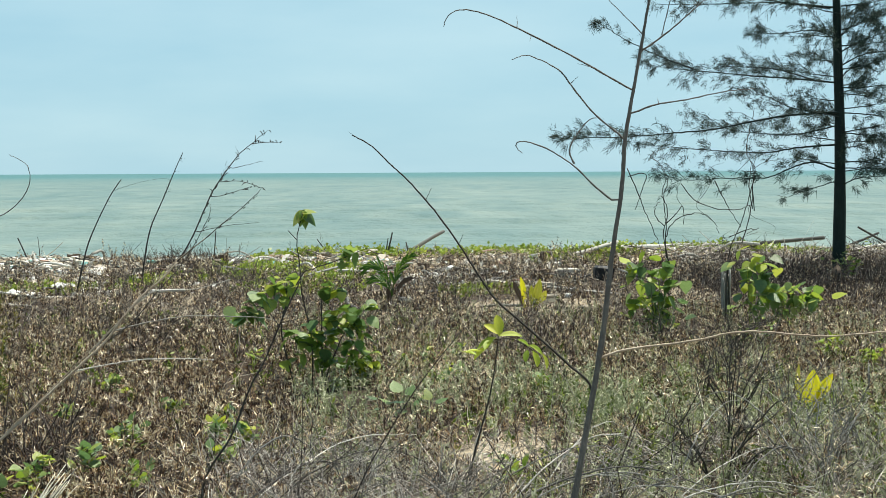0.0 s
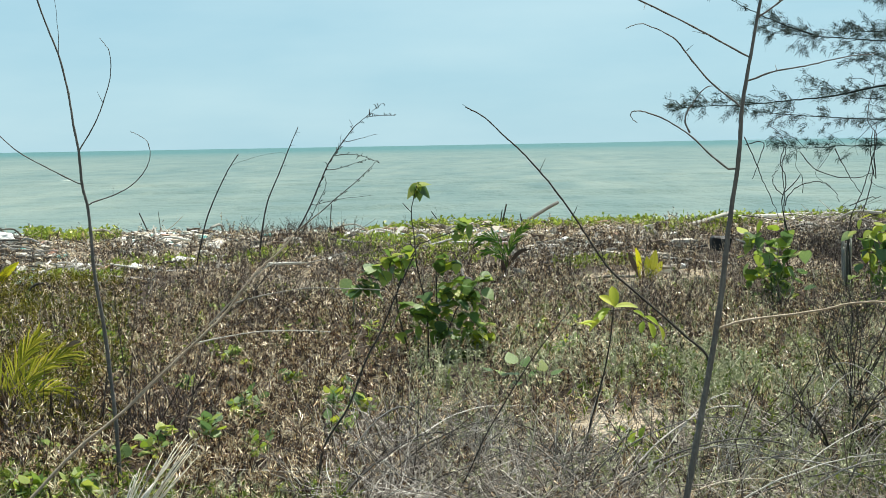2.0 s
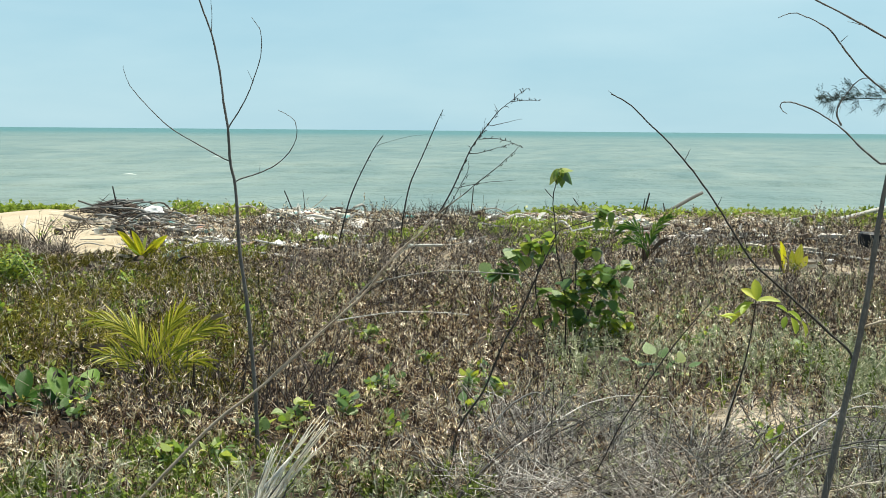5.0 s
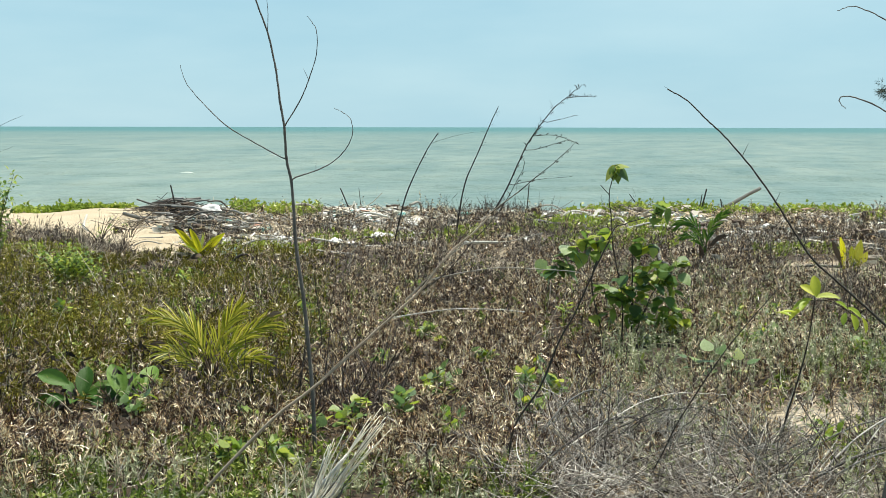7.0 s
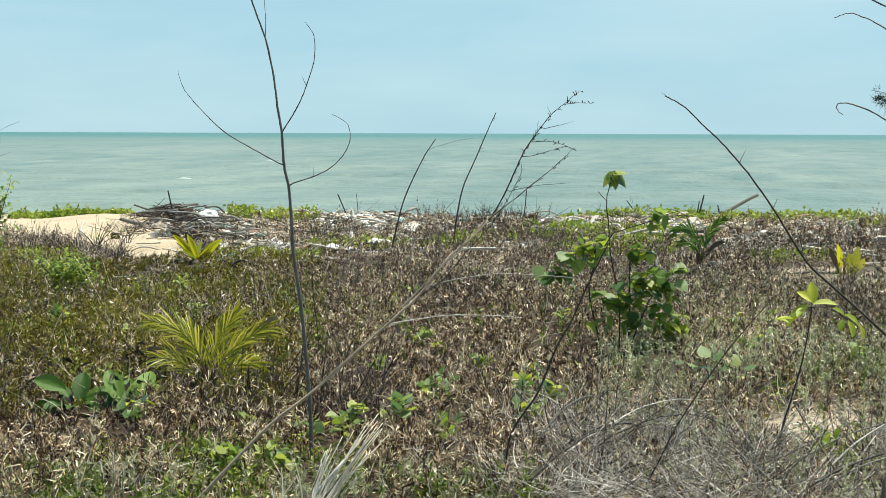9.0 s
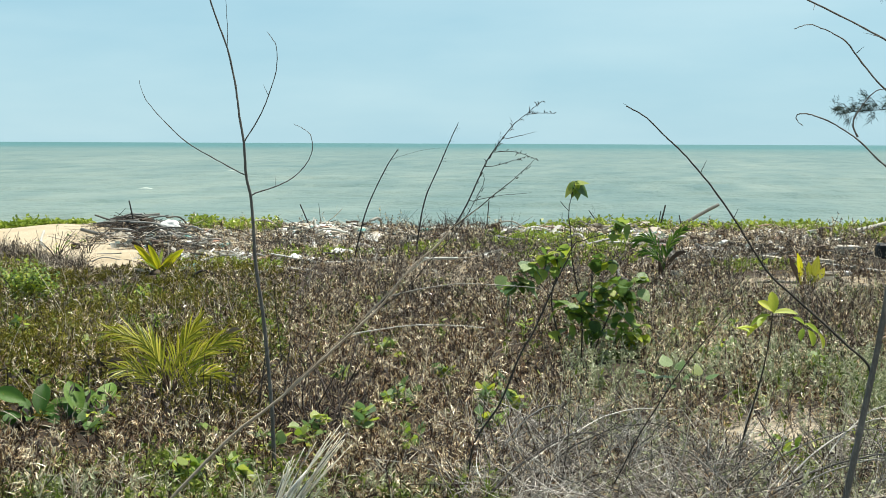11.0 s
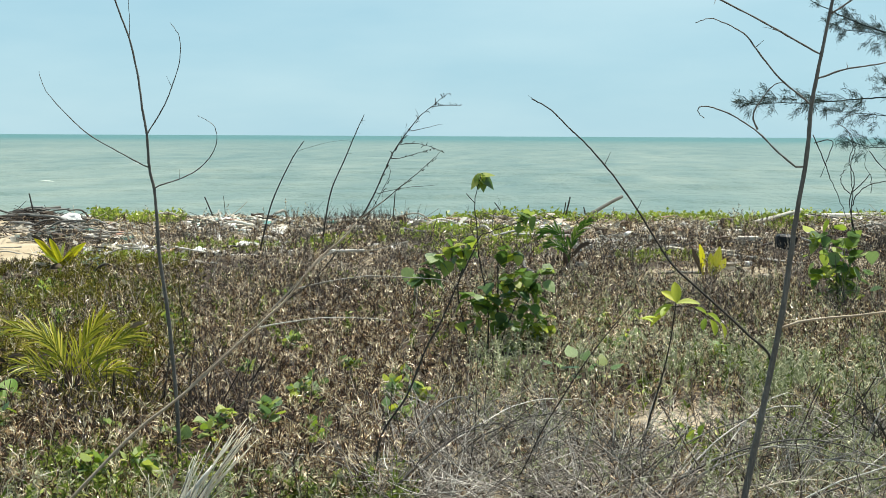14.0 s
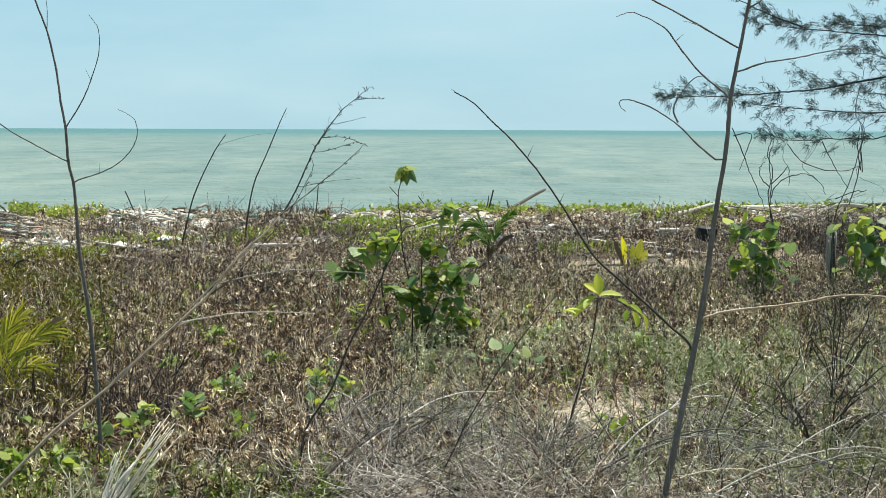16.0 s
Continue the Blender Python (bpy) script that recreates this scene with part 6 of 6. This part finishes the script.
BOTTLE_BODY, BOTTLE_CAP, CAP_TEAL = bottle_mesh("body", M_WHITE, 0.036, 0.23), cap_mesh("cap", M_TEAL, 0.0155, 0.215, 0.238), bottle_mesh("body", M_TEAL, 0.034, 0.22)
HUSKS = [rough_lump("coconut_husk", M_BROWNLEAF, 0.22, 0.16, 0.15, 0.5, k) for k in (11, 12)]
BOARDS = [rough_lump("plank", m, L, w, 0.025, 0.04, k) for k, (L, w, m) in enumerate(((1.2, 0.11, M_GREYWOOD), (0.8, 0.09, M_PALEWOOD), (1.6, 0.14, M_GREYWOOD), (0.5, 0.12, M_BRICK)))]


def spot(r0, r1, a0, a1):
    x, y = fan(1, r0, r1, a0, a1)
    return float(x[0]), float(y[0])


def sack_mesh(name, mat, r):
    """A slumped bag: a ball flattened, pinched and creased."""
    bm = bmesh.new()
    bmesh.ops.create_icosphere(bm, subdivisions=3, radius=r)
    for q in bm.verts:
        q.co = Vector((q.co.x * 1.35, q.co.y, q.co.z * 0.8 + 0.05 * q.co.x)) * (1 + 0.35 * noise.noise(q.co * 9) + 0.15 * noise.noise(q.co * 25))
    return bmesh_mesh(name, bm, mat)


def litter(count, r0, r1, a0, a1, sticks, lumps, bags, bottles, boards, husks, dark=False):
    total = sticks + lumps + bags + bottles + boards + husks
    for _ in range(count):
        x, y = spot(r0, r1, a0, a1)
        if math.hypot(x - 0.82, y - 20.73) < 0.1:   # clear ground behind the yellow seedling
            continue
        u = rng.uniform(0, total)
        if u < sticks:
            k = rng.choice([1, 4, 5, 7]) if dark else rng.integers(len(STICKS))
            pale = STICKS[k].materials[0] is M_PALEWOOD
            lay("driftwood_stick", STICKS[k], x, y, "bleached driftwood stick on the sand" if pale else "grey weathered driftwood stick on the sand", "driftwood", "driftwood sticks", None, rng.normal(0, 7), rng.uniform(0.02, 0.10), scale=rng.uniform(0.6, 1.2))
        elif u < sticks + lumps:
            lay("foam_chunk", LUMPS[rng.integers(len(LUMPS))], x, y, "dirty white broken foam chunk washed ashore", "litter", "foam chunks", None, rng.normal(0, 15), 0.05, scale=rng.uniform(0.5, 1.2))
        elif u < sticks + lumps + bags:
            k = rng.integers(len(BAGS))
            lay("plastic_bag", BAGS[k], x, y, ("crumpled white plastic bag on the sand", "crumpled teal plastic sheet on the sand", "crumpled white plastic bag on the sand", "crumpled dirty plastic sheet on the sand")[k], "litter", "plastic bags", up=0.01, scale=rng.uniform(0.6, 1.1))
        elif u < sticks + lumps + bags + bottles:
            teal = rng.uniform() < 0.3
            ob = thing("plastic_bottle", x, y, float(ground_z(x, y)) + 0.04, "teal empty plastic bottle on its side" if teal else "white empty plastic bottle on its side", "bottle", "plastic bottles")
            ob.matrix_world = pose(x, y, float(ground_z(x, y)) + 0.04, 90 + rng.normal(0, 8), 0, rng.uniform(0, 360))
            part("body", CAP_TEAL if teal else BOTTLE_BODY, ob)
            part("cap", BOTTLE_CAP, ob, None, "teal screw cap")
        elif u < total - husks:
            k = rng.integers(len(BOARDS))
            lay("plank", BOARDS[k], x, y, "short pink clay-coloured board piece on the sand" if k == 3 else "weathered plank lying among driftwood", "plank", "planks", None, rng.normal(0, 6), rng.uniform(0.03, 0.1), scale=rng.uniform(0.7, 1.1))
        else:
            lay("coconut_husk", HUSKS[rng.integers(2)], x, y, "dark brown fallen coconut husk", "coconut", "coconut husks", up=0.06, scale=rng.uniform(0.8, 1.2))


litter(110, 25.0, 29.6, 13.0, 17.4, 4, 8, 2, 2, 1, 0.3)
litter(70, 23.0, 26.2, 19.6, 22.2, 5, 5, 2.5, 1.5, 1, 0.6, True)
litter(60, 24.8, 27.3, 21.6, 24.2, 12, 3, 1.5, 1, 1, 0.6, True)
litter(18, 26.2, 29.6, 20.8, 24.0, 5, 3, 1, 1, 0.5, 0.3, True)
lay("plastic_sack", sack_mesh("plastic_sack", M_WHITE, 0.15), -9.55, 24.2, "bulging white plastic sack on the heap of wrack", "litter", "", 30, 0, 0.10)
litter(62, 18.2, 22.0, 17.3, 21.3, 3, 5, 3, 1.5, 0.3, 0.3)
litter(26, 20.0, 25.0, 12.0, 18.0, 2, 3, 1, 1, 0, 0.2)
litter(80, 22.5, 29.6, -2.0, 7.0, 4, 5, 2, 2, 2, 0.5)
litter(95, 24.0, 30.0, 6.0, 13.5, 4, 4, 1, 1, 1, 0.4)
litter(44, 21.0, 30.0, -9.0, -2.0, 4, 3, 1, 1, 2, 0.5)
litter(150, 25.0, 30.0, -19.5, -8.5, 12, 1.5, 0.3, 0.5, 2, 0.3)
litter(22, 17.0, 23.0, -6.0, 4.0, 2, 3, 1, 0.5, 1, 0.2)
litter(5, 22.0, 30.0, 25.0, 30.0, 4, 0.5, 0.2, 0.2, 0, 0.3)


def log(name, a, b, r, mat, label, hollow=False):
    """A log between two places (x, y, height over the ground)."""
    a, b = np.array(a, float), np.array(b, float)
    ob = thing(name, a[0], a[1], float(ground_z(a[0], a[1])), label, "driftwood")
    d = b - a
    p = smooth_line([(0, 0, a[2]), tuple(d * 0.35 + np.array([0, 0, a[2]]) + rng.normal(0, r * 0.12, 3)), tuple(d * 0.7 + np.array([0, 0, a[2]]) + rng.normal(0, r * 0.12, 3)), tuple(d + np.array([0, 0, a[2]]))], 6)
    part("trunk", tube("trunk", p, r, r * 0.8, mat, 10, r * 0.04, 0.06), ob)
    return ob


# the log that leans up over the beach crest, and the sticks beside it
log("drift_log", (-0.92, 30.2, 0.0), (0.02, 30.6, 0.52), 0.042, M_GREYWOOD, "grey drift log leaning up over the beach crest")
log("upright_stick", (-1.18, 30.0, 0.0), (-1.06, 30.0, 0.52), 0.018, M_DARKTWIG, "thin dark stick standing in the beach crest")
log("upright_stick", (-1.22, 30.05, 0.0), (-1.15, 30.0, 0.40), 0.012, M_DARKTWIG, "thin dark stick standing in the beach crest")
log("upright_stick", (-0.72, 30.1, 0.0), (-0.78, 30.1, 0.30), 0.014, M_DARKTWIG, "thin dark stick standing in the beach crest")
log("upright_stick", (-2.35, 29.6, 0.0), (-2.6, 29.6, 0.34), 0.012, M_DARKTWIG, "thin dark stick standing in the beach crest")
log("drift_log", (2.36, 27.8, 0.05), (3.55, 29.3, 0.26), 0.05, M_PALEWOOD, "long bleached drift log lying on the beach crest")
log("drift_log", (3.2, 29.0, 0.1), (4.6, 29.3, 0.14), 0.06, M_PALEWOOD, "long bleached drift log lying on the beach crest")
log("drift_log", (5.0, 29.4, 0.10), (6.6, 29.2, 0.12), 0.03, M_PALEWOOD, "long bleached drift log lying on the beach crest")
log("drift_log", (5.6, 28.6, 0.06), (7.0, 28.9, 0.08), 0.04, M_PALEWOOD, "long bleached drift log lying on the beach crest")
log("drift_log", (7.4, 28.0, 0.05), (8.6, 28.6, 0.16), 0.032, M_PALEWOOD, "long bleached drift log lying on the beach crest")
log("drift_log", (7.9, 28.8, 0.1), (9.0, 28.2, 0.3), 0.028, M_PALEWOOD, "long bleached drift log lying on the beach crest")
log("drift_log", (4.6, 30.4, 0.10), (6.3, 30.6, 0.14), 0.04, M_PALEWOOD, "long bleached drift log lying on the beach crest")
log("drift_log", (6.2, 30.3, 0.08), (8.0, 30.2, 0.24), 0.045, M_GREYWOOD, "long grey drift log lying on the beach crest")
log("drift_log", (8.3, 29.2, 0.08), (9.4, 29.6, 0.30), 0.045, M_PALEWOOD, "long bleached drift log lying on the beach crest")
log("drift_log", (8.5, 28.5, 0.06), (9.7, 28.9, 0.10), 0.05, M_PALEWOOD, "long bleached drift log lying on the beach crest")
log("drift_log", (8.1, 29.8, 0.06), (9.2, 30.4, 0.42), 0.03, M_DARKTWIG, "dark drift branch leaning on the beach crest")
log("drift_log", (9.4, 29.8, 0.06), (8.7, 30.2, 0.50), 0.025, M_DARKTWIG, "dark drift branch leaning on the beach crest")
log("drift_log", (-3.86, 18.9, 0.16), (-3.4, 18.9, 0.17), 0.022, M_PALEWOOD, "short bleached stick lying on the herb")
log("drift_log", (-10.55, 23.9, 0.05), (-9.9, 23.6, 0.10), 0.035, M_GREYWOOD, "grey drift log in the heap of wrack")
log("upright_stick", (-10.1, 23.9, 0.0), (-10.2, 23.9, 0.45), 0.015, M_DARKTWIG, "thin dark stick standing in the beach crest")
log("upright_stick", (-8.2, 28.4, 0.0), (-8.4, 28.4, 0.45), 0.015, M_DARKTWIG, "thin dark stick standing in the beach crest")
log("upright_stick", (-4.6, 28.8, 0.0), (-4.55, 28.8, 0.62), 0.012, M_DARKTWIG, "thin dark stick standing in the beach crest")
dead_shrub(8.8, 28.2, 0.4, 22, 0.8, "heap of dark dead brushwood on the wrack", r=0.008, group="dead shrubs")
dead_shrub(5.9, 28.9, 0.35, 20, 0.7, "heap of dark dead brushwood on the wrack", r=0.008, group="dead shrubs")

crate = stood("black_crate", 2.47, 22.2, "broken black plastic crate lying in the herb", "crate")
part("body", rough_lump("body", M_BLACK, 0.29, 0.26, 0.22, 0.18, 31), crate, pose(0, 0, 0.13, 0, 4, 10))
part("lid", rough_lump("lid", M_BLACK, 0.30, 0.22, 0.03, 0.15, 32), crate, pose(-0.34, 0, 0.07, 0, -14, -8))
lay("driftwood_stick", STICKS[1], -8.75, 19.75, "crooked dark driftwood stick lying on the sand", "driftwood", "driftwood sticks", 160, 4, 0.03, scale=0.6)
lay("driftwood_stick", STICKS[4], -8.75, 19.25, "grey weathered driftwood stick on the sand", "driftwood", "driftwood sticks", 8, 0, 0.02, scale=0.6)
lay("coconut_husk", HUSKS[0], -9.72, 20.7, "old grey coconut husk at the edge of the sand", "husk", "coconut husks", 30, 0, 0.04, scale=0.6)
lay("foam_chunk", LUMPS[2], 1.95, 22.6, "dirty white broken foam chunk washed ashore", "litter", "foam chunks", 10, 0, 0.12, scale=1.1)
lay("foam_chunk", LUMPS[2], 1.45, 20.3, "dirty white broken foam chunk washed ashore", "litter", "foam chunks", 20, 6, 0.14, scale=1.0)
lay("foam_chunk", LUMPS[4], 0.75, 20.6, "dirty white broken foam chunk washed ashore", "litter", "foam chunks", 20, 6, 0.14, scale=1.2)
lay("foam_chunk", LUMPS[0], -0.46, 17.3, "pale foam chunk at the foot of the coconut seedling", "litter", "foam chunks", 20, 6, 0.14, scale=0.65)
lay("plastic_bag", BAGS[3], 1.42, 17.4, "crumpled dirty plastic sheet on the sand", "litter", "plastic bags", 15, 0, 0.05, scale=0.6)
lay("plastic_bag", BAGS[0], -5.42, 20.3, "crumpled white plastic bag caught in the herb", "litter", "plastic bags", 30, 0, 0.10, scale=1.0)
lay("plastic_bag", BAGS[2], -5.85, 19.6, "crumpled white plastic bag caught in the herb", "litter", "plastic bags", 70, 0, 0.06, scale=0.9)
root = stood("drift_root", -5.72, 15.5, "dark curved drift root arching out of the herb", "driftwood")
part("root", tube("root", smooth_line([(-0.16, 0, 0.12), (-0.05, 0, 0.22), (0.07, 0, 0.21), (0.13, 0, 0.12), (0.12, 0, 0.0)], 6), 0.015, 0.011, M_DARKTWIG, 8, 0.004), root)

# withered hanging leaf on a stalk under the casuarina
wl_ = stood("withered_stalk", 5.1, 18.6, "thin stalk with a withered pale hanging leaf", "stalk")
part("stem", tube("stem", stem_path([(0, 0), (0.0, 0.3), (-0.05, 0.48), (0.02, 0.52)]), 0.008, 0.005, M_DARKTWIG, 5), wl_)
for k in range(4):
    set_leaf(wl_, B_BROWN[1], 0.0, 0, 0.5, 0.5, 60 + 70 * k, -40, 0)


# ---- shrubs at the edges of the view ----
def shrub(x, y, height, width, count, size, meshes, label, name="green_shrub"):
    ob = stood(name, x, y, label, "shrub", "green shrubs")
    for k in range(9):
        s, d = rng.uniform(-width, width), rng.uniform(-width, width) * 0.6
        h = height * rng.uniform(0.5, 1.0)
        path = smooth_line([(0, 0, -0.02), (s * 0.4, d * 0.4, h * 0.5), (s, d, h)], 5)
        part("stem", tube("stem", path, 0.008, 0.003, M_DARKTWIG, 5, 0.004), ob)
        for _ in range(count // 9):
            c = path[rng.integers(3, len(path))]
            set_leaf(ob, meshes[rng.integers(len(meshes))], c[0] + rng.normal(0, 0.06), c[1] + rng.normal(0, 0.06), max(0.04, c[2] + rng.normal(0, 0.05)), size * rng.uniform(0.6, 1.2), rng.uniform(0, 360), rng.uniform(-30, 60), rng.uniform(-20, 20))
    return ob


shrub(-7.02, 13.75, 0.46, 0.30, 800, 0.062, OVALS + OVALS + YELLOWS[:1], "bright green bushy shrub in the olive herb")
shrub(-7.55, 14.6, 0.42, 0.26, 300, 0.06, OVALS, "bright green bushy shrub in the olive herb")
shrub(-9.24, 16.1, 0.9, 0.20, 260, 0.09, OVALS, "tall leafy dark green shrub at the edge of the sand")
shrub(-9.27, 16.2, 1.25, 0.26, 420, 0.09, OVALS, "tall leafy dark green shrub at the edge of the sand")
shrub(-9.4, 19.4, 0.45, 0.35, 50, 0.07, OVALS, "low green shrub at the edge of the sand")
shrub(2.9, 13.6, 0.35, 0.35, 50, 0.07, OVALS, "low green shrub among the grey twigs")
shrub(6.0, 21.2, 0.5, 0.4, 60, 0.08, HEARTS, "low green shrub at the foot of the tree")
sapling("bare_twig", -6.35, 10.6, [(0, -0.02), (-0.1, 0.6), (0.05, 1.3), (0.12, 1.85)], 0.006, 0.002,
        [[(0.0, 1.15), (0.2, 1.4), (0.42, 1.5)], [(0.06, 1.5), (0.3, 1.66), (0.5, 1.76)], [(-0.05, 0.7), (0.15, 1.0), (0.3, 1.05)], [(0.06, 1.3), (0.05, 1.7)], [(0.2, 1.25), (0.22, 1.4)]],
        "thin bare twig with upswept side twigs", M_DARKTWIG, 0.0028, "twig")

# small white crests on the water and the wash at its edge
def crest(x, y, length, width, seed):
    v, f, n = [], [], 12
    for i in range(n):
        t = i / (n - 1)
        w = width * math.sin(math.pi * t) * (0.7 + 0.5 * noise.noise(Vector((t * 5, seed, 0))))
        for k, s in enumerate((-1, 0, 1)):
            v.append(((t - 0.5) * length, s * w, 0.07 * math.sin(math.pi * t) * (k == 1)))
    f = [(i * 3 + k, (i + 1) * 3 + k, (i + 1) * 3 + k + 1, i * 3 + k + 1) for i in range(n - 1) for k in (0, 1)]
    ob = new("wave_crest", mesh_of("wave_crest", v, f, M_SURF, True))
    ob.matrix_world = pose(x, y, SEA + 0.05, 0, 0, rng.normal(0, 4))
    return tagged(ob, "small white breaking crest on the pale green sea", "wave", "wave crests")


for x, y, L, w in ((-33, 95, 1.0, 0.05), (-24, 58, 0.7, 0.04)):
    crest(x, y, L, w, x)
xs = np.arange(-24, 20, 0.2)
yw = 35.6 + 0.2 * xs + 0.6 * np.sin(0.35 * xs) + 0.4 * np.sin(0.9 * xs + 1) + 0.1 * np.sin(2.7 * xs)
wide = 0.30 * np.clip(patchy(xs, 0 * xs, 1.1, 71) * 2.2 - 0.75, 0.03, 1) + 0.05 * patchy(xs, 0 * xs, 0.2, 72) + 0.35 * np.exp(-((xs + 14.6) / 1.3) ** 2)
wv = np.concatenate([np.stack([xs, yw - wide, np.full_like(xs, SEA + 0.055)], -1), np.stack([xs, yw + wide * 0.8, np.full_like(xs, SEA + 0.055)], -1)])
n = len(xs)
wash = new("wash", mesh_of("wash", wv, [(i, i + 1, n + i + 1, n + i) for i in range(n - 1)], M_SURF))
tagged(wash, "thin white wash of foam at the water's edge", "surf", kind="stuff")
